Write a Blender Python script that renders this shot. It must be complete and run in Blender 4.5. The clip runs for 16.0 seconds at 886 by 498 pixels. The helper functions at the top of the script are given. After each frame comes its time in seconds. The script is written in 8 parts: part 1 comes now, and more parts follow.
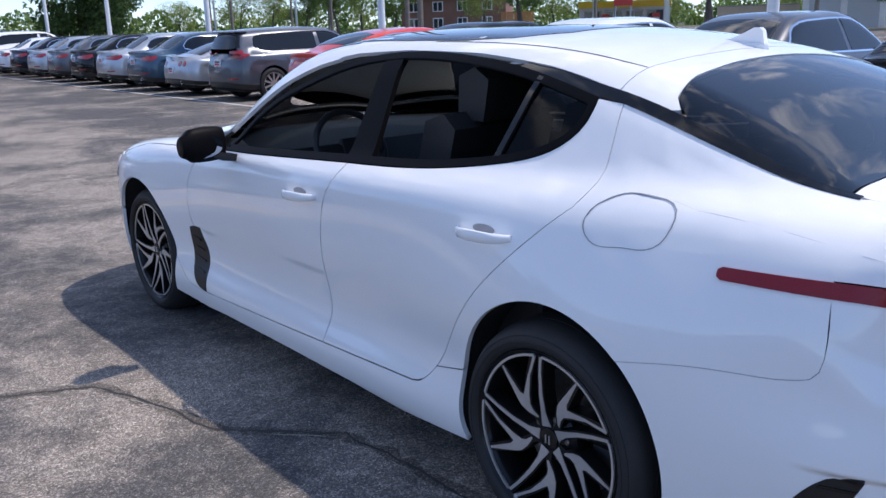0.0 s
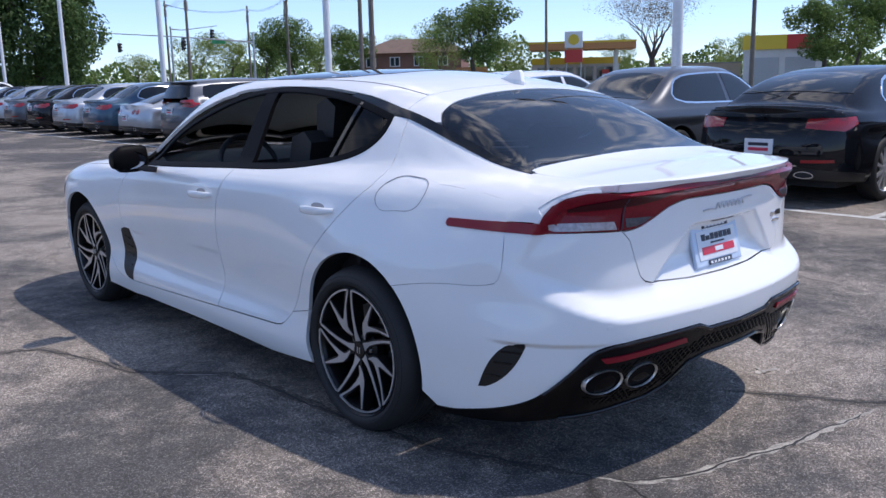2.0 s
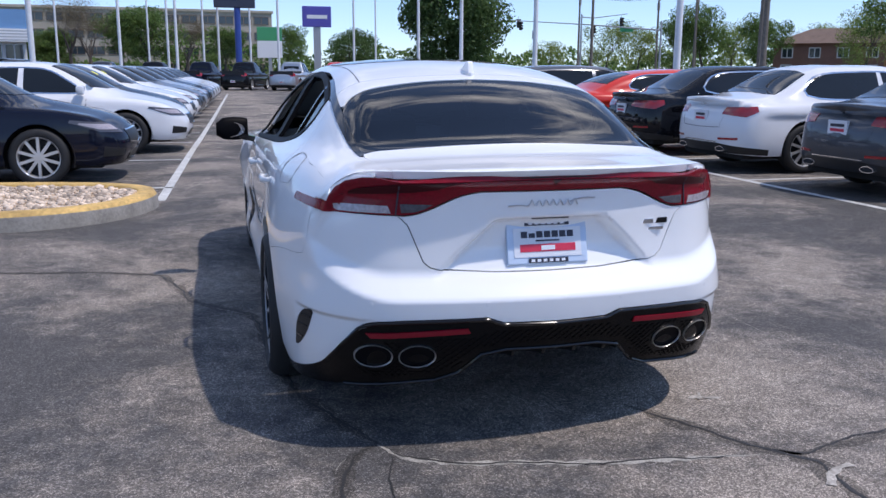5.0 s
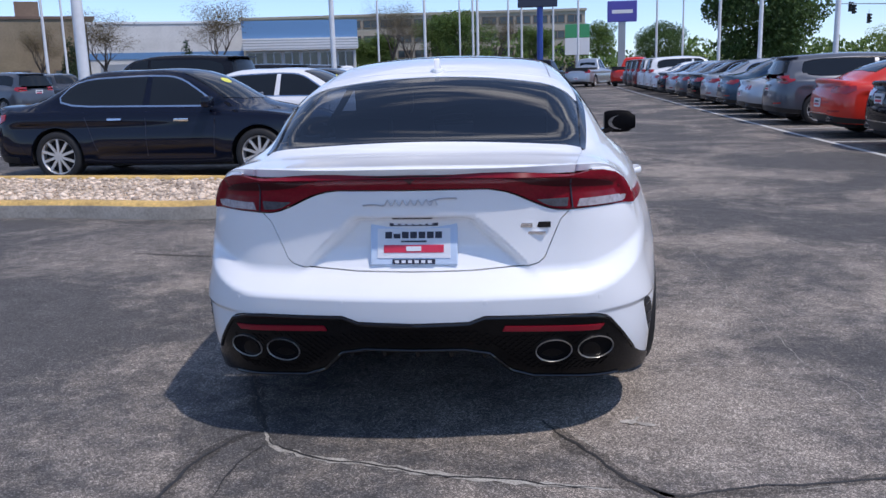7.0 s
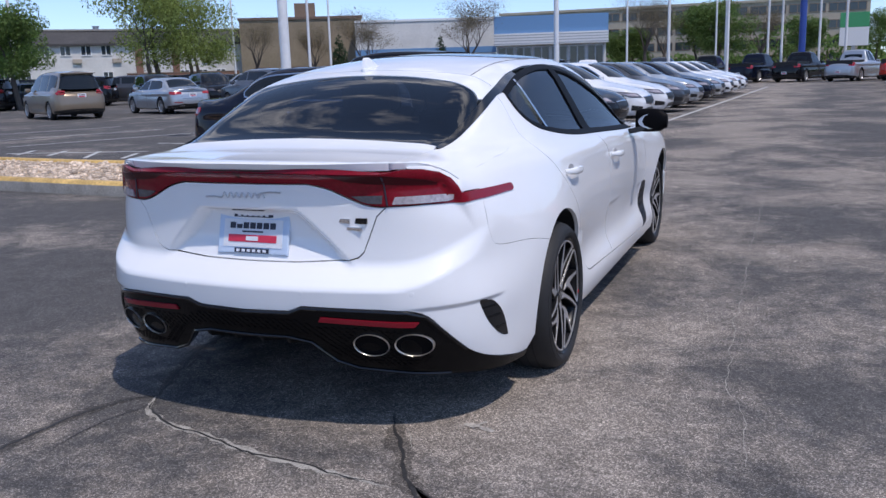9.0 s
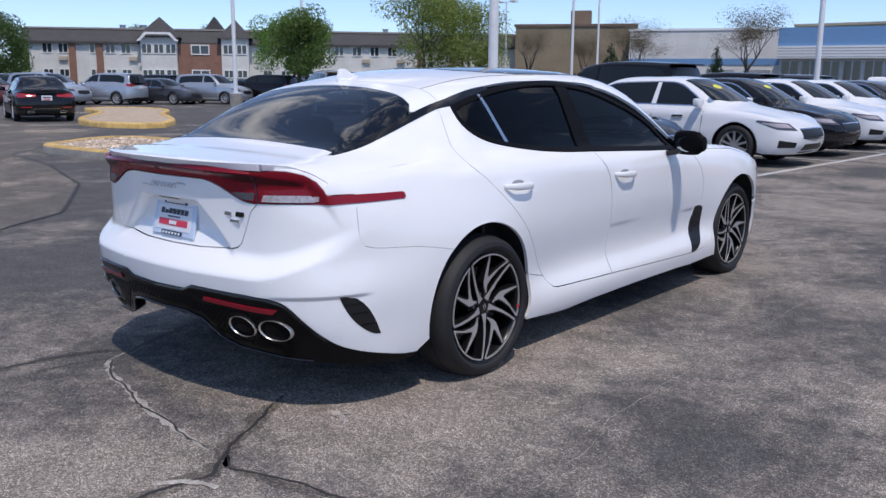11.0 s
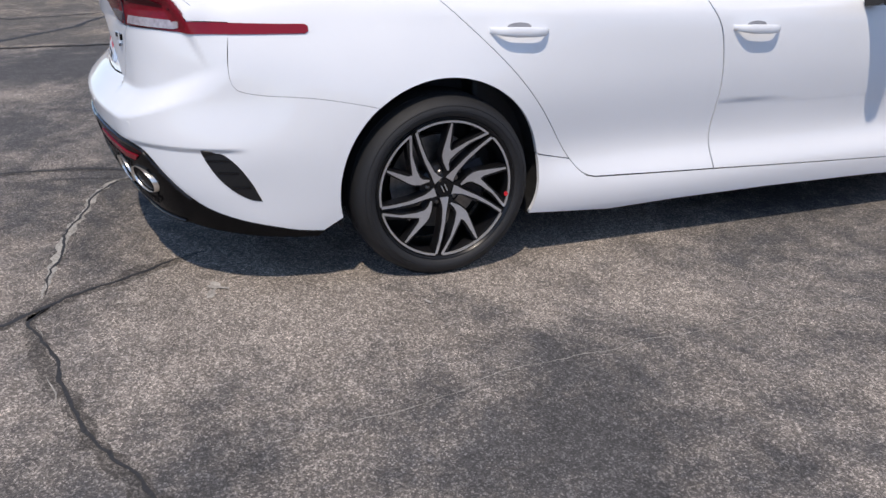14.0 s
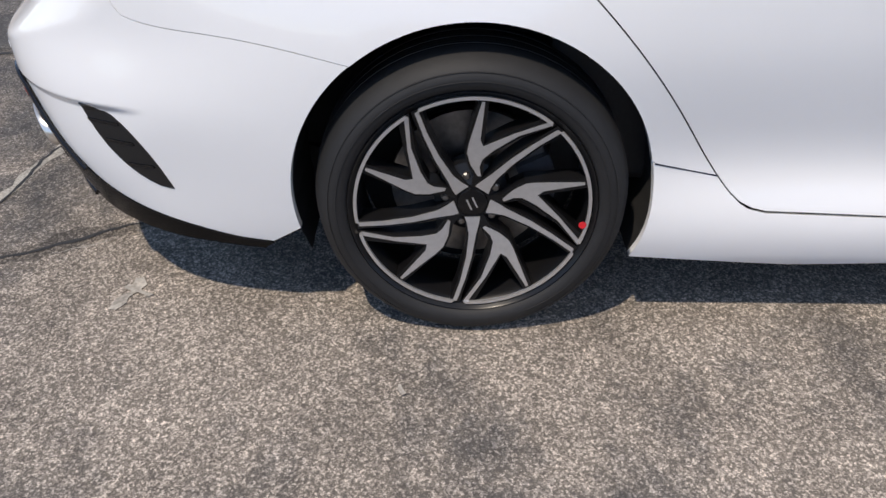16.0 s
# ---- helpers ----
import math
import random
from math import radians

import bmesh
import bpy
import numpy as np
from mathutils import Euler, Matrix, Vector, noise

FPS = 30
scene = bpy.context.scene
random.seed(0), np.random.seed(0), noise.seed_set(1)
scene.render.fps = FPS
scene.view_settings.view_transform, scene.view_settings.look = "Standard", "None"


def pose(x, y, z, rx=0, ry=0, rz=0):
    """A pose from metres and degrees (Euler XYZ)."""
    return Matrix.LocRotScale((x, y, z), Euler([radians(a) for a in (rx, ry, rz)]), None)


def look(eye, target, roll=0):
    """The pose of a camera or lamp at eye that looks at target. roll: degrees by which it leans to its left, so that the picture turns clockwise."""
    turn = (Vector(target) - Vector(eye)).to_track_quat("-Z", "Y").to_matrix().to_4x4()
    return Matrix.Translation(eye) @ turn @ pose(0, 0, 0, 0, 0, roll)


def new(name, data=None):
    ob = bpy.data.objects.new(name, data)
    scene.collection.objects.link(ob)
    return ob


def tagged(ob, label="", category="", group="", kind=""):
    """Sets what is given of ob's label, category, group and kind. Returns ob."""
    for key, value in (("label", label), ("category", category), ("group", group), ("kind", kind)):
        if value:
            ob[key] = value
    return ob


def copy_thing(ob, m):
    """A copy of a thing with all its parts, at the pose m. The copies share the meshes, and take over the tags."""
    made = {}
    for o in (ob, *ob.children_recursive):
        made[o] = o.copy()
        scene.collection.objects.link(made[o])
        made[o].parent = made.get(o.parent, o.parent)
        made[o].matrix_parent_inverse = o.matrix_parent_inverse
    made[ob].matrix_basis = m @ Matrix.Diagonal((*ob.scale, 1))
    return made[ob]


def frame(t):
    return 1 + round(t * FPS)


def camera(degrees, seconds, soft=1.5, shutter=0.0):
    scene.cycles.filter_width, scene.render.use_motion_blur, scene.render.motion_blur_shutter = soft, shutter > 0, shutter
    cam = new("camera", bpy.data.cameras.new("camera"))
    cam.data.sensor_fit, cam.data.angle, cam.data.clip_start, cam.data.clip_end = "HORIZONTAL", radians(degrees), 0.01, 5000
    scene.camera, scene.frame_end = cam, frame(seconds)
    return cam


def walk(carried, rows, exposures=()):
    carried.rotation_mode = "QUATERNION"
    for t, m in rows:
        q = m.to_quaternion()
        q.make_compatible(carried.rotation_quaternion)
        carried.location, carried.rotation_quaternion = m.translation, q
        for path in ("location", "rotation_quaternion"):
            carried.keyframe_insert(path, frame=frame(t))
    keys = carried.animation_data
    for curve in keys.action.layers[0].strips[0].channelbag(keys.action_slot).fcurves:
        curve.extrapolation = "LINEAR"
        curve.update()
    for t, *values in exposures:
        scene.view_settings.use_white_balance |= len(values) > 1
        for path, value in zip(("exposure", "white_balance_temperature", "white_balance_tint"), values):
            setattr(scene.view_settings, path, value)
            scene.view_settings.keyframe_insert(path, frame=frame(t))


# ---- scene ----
cam = camera(54.3, 16.0)
PATH = [
    (0, (-2.467, -2.954, 1.419), (-1.25, -1.448, 0.918), -1.8),
    (0.5, (-2.56, -3.275, 1.398), (-1.327, -1.771, 0.93), -1.6),
    (1, (-2.7, -3.541, 1.401), (-1.47, -2.024, 0.97), -2.4),
    (1.5, (-2.84, -3.763, 1.398), (-1.567, -2.274, 0.994), -1.7),
    (2, (-2.815, -4.102, 1.351), (-1.509, -2.637, 0.966), -1.3),
    (2.5, (-2.656, -4.307, 1.312), (-1.378, -2.819, 0.922), -1.0),
    (3, (-2.391, -4.486, 1.33), (-1.197, -2.932, 0.931), 0.1),
    (3.5, (-2.14, -4.747, 1.333), (-1.101, -3.086, 0.931), 0.5),
    (4, (-1.853, -4.916, 1.312), (-0.968, -3.172, 0.892), 0.5),
    (4.5, (-1.496, -5.071, 1.325), (-0.779, -3.252, 0.905), 0.6),
    (5, (-1.155, -5.279, 1.339), (-0.641, -3.388, 0.936), 0.3),
    (5.2, (-1.008, -5.305, 1.329), (-0.566, -3.397, 0.927), 0.1),
    (7.3, (0.619, -5.384, 1.329), (0.312, -3.449, 0.927), -1.6),
    (7.5, (0.766, -5.372, 1.339), (0.383, -3.45, 0.937), -1.6),
    (8, (1.117, -5.235, 1.314), (0.594, -3.348, 0.907), -1.7),
    (8.5, (1.531, -5.214, 1.321), (0.891, -3.363, 0.913), -1.9),
    (9, (1.866, -5.099, 1.307), (1.112, -3.291, 0.907), -1.8),
    (9.2, (1.99, -5.01, 1.31), (1.186, -3.222, 0.913), -1.8),
    (11.3, (3.381, -4.318, 1.32), (2.049, -2.877, 0.934), 0.6),
    (11.5, (3.455, -4.182, 1.307), (2.088, -2.776, 0.915), 0.6),
    (12, (3.687, -3.899, 1.319), (2.219, -2.602, 0.917), 0.5),
    (12.5, (3.876, -3.602, 1.323), (2.331, -2.422, 0.853), 1.0),
    (13, (3.831, -3.241, 1.304), (2.215, -2.198, 0.756), 1.1),
    (13.5, (3.802, -2.853, 1.314), (2.1, -2.031, 0.66), 1.3),
    (14, (3.565, -2.560, 1.272), (1.858, -1.848, 0.511), 1.6),
    (14.5, (3.350, -2.190, 1.245), (1.640, -1.658, 0.365), 1.3),
    (15, (3.105, -1.900, 1.232), (1.385, -1.581, 0.264), 2.0),
    (15.5, (2.765, -1.740, 1.235), (1.044, -1.542, 0.216), 1.9),
    (16, (2.465, -1.524, 1.220), (0.790, -1.511, 0.127), 0.8),
]
walk(cam, [(t, look(eye, target, roll)) for t, eye, target, roll in PATH],
     exposures=((0.0, 0.84, 6700, 16), (2.5, 0.68, 6650, 16), (5.0, 0.60, 6550, 16), (9.0, 0.46, 6620, 16), (11.5, 0.40, 6850, 15), (12.0, 0.32, 6900, 15), (14.0, 0.54, 7300, 14), (16.0, 0.63, 7650, 12)))

# ---- light ----
SUN_TO = Vector((0.45, -0.30, 1.0)).normalized()
sun_data = bpy.data.lights.new("sun", "SUN")
sun_data.energy, sun_data.angle, sun_data.color = 2.05, radians(1.2), (1.0, 0.955, 0.89)
sun = new("sun", sun_data)
sun.matrix_world = look(SUN_TO * 50, (0, 0, 0))

world = bpy.data.worlds.new("sky")
scene.world = world
world.use_nodes = True
wt = world.node_tree
wt.nodes.clear()


def wnode(kind, **kw):
    n = wt.nodes.new(kind)
    for k, v in kw.items():
        n.inputs[k].default_value = v
    return n


sky = wt.nodes.new("ShaderNodeTexSky")
sky.sky_type, sky.sun_disc = "NISHITA", False
sky.sun_elevation, sky.sun_rotation = math.asin(SUN_TO.z), math.atan2(SUN_TO.x, SUN_TO.y)
sky.air_density, sky.dust_density, sky.ozone_density, sky.altitude = 0.85, 0.0, 1.0, 900.0
# thin streaky cirrus high in the sky
tc = wt.nodes.new("ShaderNodeTexCoord")
mp = wt.nodes.new("ShaderNodeMapping")
mp.inputs["Rotation"].default_value = (0, 0, radians(35))
mp.inputs["Scale"].default_value = (1.2, 5.0, 4.0)
cl = wnode("ShaderNodeTexNoise", Scale=1.7, Detail=7.0, Roughness=0.62, Distortion=0.5)
cr = wt.nodes.new("ShaderNodeValToRGB")
cr.color_ramp.elements[0].position, cr.color_ramp.elements[1].position = 0.50, 0.70
sep = wt.nodes.new("ShaderNodeSeparateXYZ")
up = wt.nodes.new("ShaderNodeMapRange")
up.inputs["From Min"].default_value, up.inputs["From Max"].default_value = 0.22, 0.5
mul = wt.nodes.new("ShaderNodeMath")
mul.operation = "MULTIPLY"
mixc = wt.nodes.new("ShaderNodeMix")
mixc.data_type = "RGBA"
mixc.inputs[7].default_value = (8.5, 8.7, 9.0, 1)
bg = wnode("ShaderNodeBackground", Strength=0.15)
wo = wt.nodes.new("ShaderNodeOutputWorld")
wt.links.new(tc.outputs["Generated"], mp.inputs["Vector"])
wt.links.new(mp.outputs[0], cl.inputs["Vector"])
wt.links.new(cl.outputs[0], cr.inputs[0])
wt.links.new(tc.outputs["Generated"], sep.inputs[0])
wt.links.new(sep.outputs[2], up.inputs[0])
wt.links.new(cr.outputs[0], mul.inputs[0])
wt.links.new(up.outputs[0], mul.inputs[1])
ahead_ = wt.nodes.new("ShaderNodeMapRange")
ahead_.inputs["From Min"].default_value, ahead_.inputs["From Max"].default_value = -0.1, 0.35
mul2 = wt.nodes.new("ShaderNodeMath")
mul2.operation = "MULTIPLY"
wt.links.new(sep.outputs[1], ahead_.inputs[0])
wt.links.new(mul.outputs[0], mul2.inputs[0])
wt.links.new(ahead_.outputs[0], mul2.inputs[1])
wt.links.new(mul2.outputs[0], mixc.inputs[0])
low_sky = wt.nodes.new("ShaderNodeMapRange")
low_sky.inputs["From Min"].default_value, low_sky.inputs["From Max"].default_value = 0.0, 0.5
tint_ = wt.nodes.new("ShaderNodeMix")
tint_.data_type, tint_.blend_type = "RGBA", "MULTIPLY"
tint_.inputs[0].default_value = 1.0
haze = wt.nodes.new("ShaderNodeValToRGB")
haze.color_ramp.elements[0].color, haze.color_ramp.elements[1].color = (0.47, 0.58, 0.79, 1), (1, 1, 1, 1)
wt.links.new(sep.outputs[2], low_sky.inputs[0])
wt.links.new(low_sky.outputs[0], haze.inputs[0])
wt.links.new(sky.outputs[0], tint_.inputs[6])
wt.links.new(haze.outputs[0], tint_.inputs[7])
wt.links.new(tint_.outputs[2], mixc.inputs[6])
wt.links.new(mixc.outputs[2], bg.inputs[0])
wt.links.new(bg.outputs[0], wo.inputs[0])


# ---- materials ----
def mat(name, base, rough=0.5, metal=0.0, coat=0.0, grain=0.0, scale=20.0, bump=0.0, dirt=0.0, spec=0.5, emit=None, emit_strength=0.0, objvar=0.0, coat_rough=0.03):
    m = bpy.data.materials.new(name)
    m.use_nodes = True
    nt = m.node_tree
    p = nt.nodes["Principled BSDF"]
    p.inputs["Base Color"].default_value = (*base, 1)
    p.inputs["Roughness"].default_value = rough
    p.inputs["Metallic"].default_value = metal
    p.inputs["Coat Weight"].default_value = coat
    p.inputs["Coat Roughness"].default_value = coat_rough
    p.inputs["Specular IOR Level"].default_value = spec
    if emit:
        p.inputs["Emission Color"].default_value = (*emit, 1)
        p.inputs["Emission Strength"].default_value = emit_strength
    if grain or bump or dirt or objvar:
        co = nt.nodes.new("ShaderNodeTexCoord")
        n1 = nt.nodes.new("ShaderNodeTexNoise")
        n1.inputs["Scale"].default_value, n1.inputs["Detail"].default_value = scale, 6
        n2 = nt.nodes.new("ShaderNodeTexNoise")
        n2.inputs["Scale"].default_value, n2.inputs["Detail"].default_value = scale / 9, 4
        for n in (n1, n2):
            nt.links.new(co.outputs["Object"], n.inputs["Vector"])
        last = None

        def vary(source, amount, prev):
            r = nt.nodes.new("ShaderNodeMapRange")
            r.inputs["From Min"].default_value, r.inputs["From Max"].default_value = 0.25, 0.75
            r.inputs["To Min"].default_value, r.inputs["To Max"].default_value = 1 - amount, 1 + amount
            nt.links.new(source, r.inputs[0])
            v = nt.nodes.new("ShaderNodeVectorMath")
            v.operation = "SCALE"
            if prev:
                nt.links.new(prev, v.inputs[0])
            else:
                v.inputs[0].default_value = base
            nt.links.new(r.outputs[0], v.inputs["Scale"])
            return v.outputs[0]

        if grain:
            last = vary(n1.outputs[0], grain, last)
        if dirt:
            last = vary(n2.outputs[0], dirt, last)
        if objvar:
            oi = nt.nodes.new("ShaderNodeObjectInfo")
            last = vary(oi.outputs["Random"], objvar, last)
        if last:
            nt.links.new(last, p.inputs["Base Color"])
        if bump:
            b = nt.nodes.new("ShaderNodeBump")
            b.inputs["Strength"].default_value, b.inputs["Distance"].default_value = bump, 0.5 / scale
            nt.links.new(n1.outputs[0], b.inputs["Height"])
            nt.links.new(b.outputs[0], p.inputs["Normal"])
    return m


def glass(name, tint, ior=1.45):
    m = bpy.data.materials.new(name)
    m.use_nodes = True
    nt = m.node_tree
    nt.nodes.clear()
    out, mix = nt.nodes.new("ShaderNodeOutputMaterial"), nt.nodes.new("ShaderNodeMixShader")
    tr, gl, fr = nt.nodes.new("ShaderNodeBsdfTransparent"), nt.nodes.new("ShaderNodeBsdfGlossy"), nt.nodes.new("ShaderNodeFresnel")
    tr.inputs[0].default_value = (*tint, 1)
    gl.inputs[0].default_value, gl.inputs["Roughness"].default_value = (1, 1, 1, 1), 0.01
    fr.inputs[0].default_value = ior
    nt.links.new(fr.outputs[0], mix.inputs[0])
    nt.links.new(tr.outputs[0], mix.inputs[1])
    nt.links.new(gl.outputs[0], mix.inputs[2])
    nt.links.new(mix.outputs[0], out.inputs[0])
    return m


def paint(name, base, flake=0.0, rough=0.4):
    return mat(name, base, rough, metal=flake, coat=1.0, dirt=0.03, scale=14, coat_rough=0.02, spec=0.15)


M_WHITE = paint("pearl white paint", (0.84, 0.845, 0.85))
M_BLACKGLOSS = mat("gloss black plastic", (0.006, 0.006, 0.007), 0.10, coat=0.3, dirt=0.2, scale=30, spec=0.3)
M_BUMPERBLACK = mat("satin black bumper plastic", (0.004, 0.004, 0.0045), 0.22, dirt=0.2, scale=30, spec=0.16)
M_BLACK = mat("matt black plastic", (0.009, 0.009, 0.010), 0.45, grain=0.15, scale=200, bump=0.1)
M_LINER = mat("wheel arch liner", (0.012, 0.012, 0.013), 0.85, grain=0.2, scale=60)
M_RUBBER = mat("tyre rubber", (0.014, 0.014, 0.015), 0.68, grain=0.12, scale=60, bump=0.06, dirt=0.2)
M_CHROME = mat("chrome", (0.75, 0.76, 0.78), 0.08, metal=1.0, dirt=0.05)
M_PIPE = mat("brushed tailpipe steel", (0.80, 0.77, 0.72), 0.28, metal=0.85, grain=0.08, scale=60)
M_ALLOY = mat("machined alloy", (0.62, 0.62, 0.63), 0.32, metal=0.7, grain=0.06, scale=90)
M_RIMBLACK = mat("gloss black rim", (0.008, 0.008, 0.009), 0.32, coat=0.15, dirt=0.2, scale=30, spec=0.25)
M_STEEL = mat("brake disc steel", (0.28, 0.27, 0.26), 0.38, metal=1.0, grain=0.2, scale=70)
M_CALIPER = mat("grey brake caliper", (0.10, 0.10, 0.11), 0.5, metal=0.6, grain=0.2)
M_RED = mat("red lamp lens", (0.19, 0.004, 0.013), 0.25, coat=0.2, grain=0.2, scale=90, spec=0.2)
M_SMOKE = mat("smoky inner lamp lens", (0.075, 0.075, 0.09), 0.2, coat=0.5, grain=0.3, scale=90, spec=0.3)
M_REDSTRIP = mat("red reflector", (0.24, 0.007, 0.018), 0.25, coat=0.25, spec=0.25, grain=0.15, scale=300)
M_REDSHADE = mat("red lens darkened for lip shade", (0.045, 0.003, 0.006), 0.35, coat=0.08, spec=0.15, grain=0.1, scale=90)
M_CLEAR = mat("clear lamp lens", (0.40, 0.36, 0.385), 0.25, metal=0.1, coat=0.4, grain=0.3, scale=70)
M_REDDOT = mat("red paint dot", (0.75, 0.02, 0.03), 0.5)
M_GLASSF = glass("clear side glass", (0.26, 0.30, 0.31), 1.22)
M_GLASST = glass("privacy glass", (0.10, 0.125, 0.145), 1.22)
M_GLASSR = glass("tinted rear glass", (0.08, 0.11, 0.16), 1.65)
M_DARKGLASS = mat("dark window glass", (0.012, 0.015, 0.018), 0.04, dirt=0.3, scale=4, spec=0.4)
M_SEAT = mat("black leather", (0.016, 0.016, 0.017), 0.5, grain=0.2, scale=120, bump=0.15)
M_TRIMGREY = mat("grey cabin trim", (0.07, 0.07, 0.075), 0.6, grain=0.15, scale=50)
M_PLATE = mat("white plate card", (0.72, 0.74, 0.78), 0.35, grain=0.03, scale=40)
M_PLATEBLUE = mat("pale blue plate border", (0.52, 0.63, 0.78), 0.35, grain=0.05)
M_INK = mat("dark ink", (0.02, 0.022, 0.04), 0.5, grain=0.1)
M_INKRED = mat("red ink", (0.62, 0.03, 0.07), 0.45, grain=0.06)


# ---- mesh helpers ----
def mesh(name, verts, faces, material=None, normals=None, smooth=True):
    me = bpy.data.meshes.new(name)
    me.from_pydata([tuple(map(float, v)) for v in verts], [], [tuple(map(int, f)) for f in faces])
    if material:
        for mm in material if isinstance(material, (list, tuple)) else [material]:
            me.materials.append(mm)
    me.polygons.foreach_set("use_smooth", [smooth] * len(me.polygons))
    me.update()
    if normals is not None:
        me.normals_split_custom_set_from_vertices([tuple(map(float, n)) for n in normals])
    return me


def put(name, me, parent=None, label="", m=None):
    ob = new(name, me)
    if parent:
        ob.parent = parent
    if m is not None:
        ob.matrix_basis = m
    if label:
        ob["label"] = label
    return ob


def bm_mesh(name, bm, material, smooth=False, angle=35):
    me = bpy.data.meshes.new(name)
    bmesh.ops.recalc_face_normals(bm, faces=bm.faces)
    bm.to_mesh(me)
    bm.free()
    for mm in material if isinstance(material, (list, tuple)) else [material]:
        me.materials.append(mm)
    if smooth:
        me.polygons.foreach_set("use_smooth", [True] * len(me.polygons))
        me.set_sharp_from_angle(angle=radians(angle))
    return me


def part(name, bm, material, parent, label="", smooth=False, m=None, angle=35):
    return put(name, bm_mesh(name, bm, material, smooth, angle), parent, label, m)


def thing(name, label, category, group="", m=None, kind=""):
    ob = new(name)
    tagged(ob, label, category, group, kind)
    if m is not None:
        ob.matrix_basis = m
    return ob


def add_box(bm, x0, y0, z0, x1, y1, z1, bevel=0.0, m=None):
    vs = [bm.verts.new((x, y, z)) for x in (x0, x1) for y in (y0, y1) for z in (z0, z1)]
    fs = [(0, 1, 3, 2), (4, 6, 7, 5), (0, 4, 5, 1), (2, 3, 7, 6), (0, 2, 6, 4), (1, 5, 7, 3)]
    faces = [bm.faces.new([vs[i] for i in f]) for f in fs]
    if m is not None:
        bmesh.ops.transform(bm, matrix=m, verts=vs)
    if bevel:
        edges = {e for f in faces for e in f.edges}
        bmesh.ops.bevel(bm, geom=list(edges), offset=bevel, segments=2, affect="EDGES", profile=0.5)
    return vs


def box(x0, y0, z0, x1, y1, z1, bevel=0.0):
    bm = bmesh.new()
    add_box(bm, x0, y0, z0, x1, y1, z1, bevel)
    return bm


def add_tube(bm, pts, radii, n=10, cap=True):
    """A tapered tube along points."""
    pts = [Vector(p) for p in pts]
    if not isinstance(radii, (list, tuple)):
        radii = [radii] * len(pts)
    rings, side = [], None
    for i, p in enumerate(pts):
        d = (pts[min(i + 1, len(pts) - 1)] - pts[max(i - 1, 0)]).normalized()
        if side is None:
            side = d.orthogonal().normalized()
        side = (side - d * side.dot(d)).normalized()
        up_ = d.cross(side)
        rings.append([bm.verts.new(p + radii[i] * (math.cos(2 * math.pi * k / n) * side + math.sin(2 * math.pi * k / n) * up_)) for k in range(n)])
    for a, b in zip(rings, rings[1:]):
        for k in range(n):
            bm.faces.new((a[k], a[(k + 1) % n], b[(k + 1) % n], b[k]))
    if cap:
        bm.faces.new(rings[0][::-1])
        bm.faces.new(rings[-1])


def tube(pts, radii, n=10):
    bm = bmesh.new()
    add_tube(bm, pts, radii, n)
    return bm


def revolve(profile, n=48, axis="x"):
    """A ring or disc: profile of (along axis, radius), turned round the x axis."""
    bm = bmesh.new()
    rings = []
    for k in range(n):
        a = 2 * math.pi * k / n
        rings.append([bm.verts.new((h, r * math.sin(a), r * math.cos(a))) for h, r in profile])
    for k in range(n):
        a, b = rings[k], rings[(k + 1) % n]
        for i in range(len(profile) - 1):
            bm.faces.new((a[i], a[i + 1], b[i + 1], b[i]))
    bmesh.ops.remove_doubles(bm, verts=bm.verts, dist=1e-5)
    return bm


def prism(pts, h0, h1, axis="z", bevel=0.0):
    """A flat outline given depth. axis z: points are (x, y); axis x: (y, z); axis y: (x, z)."""
    bm = bmesh.new()

    def v(p, h):
        return bm.verts.new((p[0], p[1], h) if axis == "z" else (h, p[0], p[1]) if axis == "x" else (p[0], h, p[1]))
    a, b = [v(p, h0) for p in pts], [v(p, h1) for p in pts]
    f0, f1 = bm.faces.new(a), bm.faces.new(b)
    for i in range(len(pts)):
        j = (i + 1) % len(pts)
        bm.faces.new((a[i], a[j], b[j], b[i]))
    bmesh.ops.recalc_face_normals(bm, faces=bm.faces)
    if bevel:
        bmesh.ops.bevel(bm, geom=list(f1.edges), offset=bevel, segments=2, affect="EDGES", profile=0.5)
    return bm


# ---- smooth car surfaces ----
def spline_matrix(knots):
    k = np.asarray(knots, float)
    n, h = len(k), np.diff(k)
    A, B = np.eye(n), np.zeros((n, n))
    for i in range(1, n - 1):
        A[i, i - 1], A[i, i], A[i, i + 1] = h[i - 1], 2 * (h[i - 1] + h[i]), h[i]
        B[i, i - 1], B[i, i], B[i, i + 1] = 6 / h[i - 1], -6 / h[i - 1] - 6 / h[i], 6 / h[i]
    return np.linalg.solve(A, B)


def spline_basis(knots, x):
    """Natural cubic spline through values at the knots, as a matrix from those values to the values at x."""
    k = np.asarray(knots, float)
    n, h, M = len(k), np.diff(k), spline_matrix(knots)
    x = np.clip(np.asarray(x, float), k[0], k[-1])
    i = np.clip(np.searchsorted(k, x) - 1, 0, n - 2)
    a, b, hh = (k[i + 1] - x) / h[i], (x - k[i]) / h[i], h[i]
    I = np.eye(n)
    return a[:, None] * I[i] + b[:, None] * I[i + 1] + ((a**3 - a) * hh * hh / 6)[:, None] * M[i] + ((b**3 - b) * hh * hh / 6)[:, None] * M[i + 1]


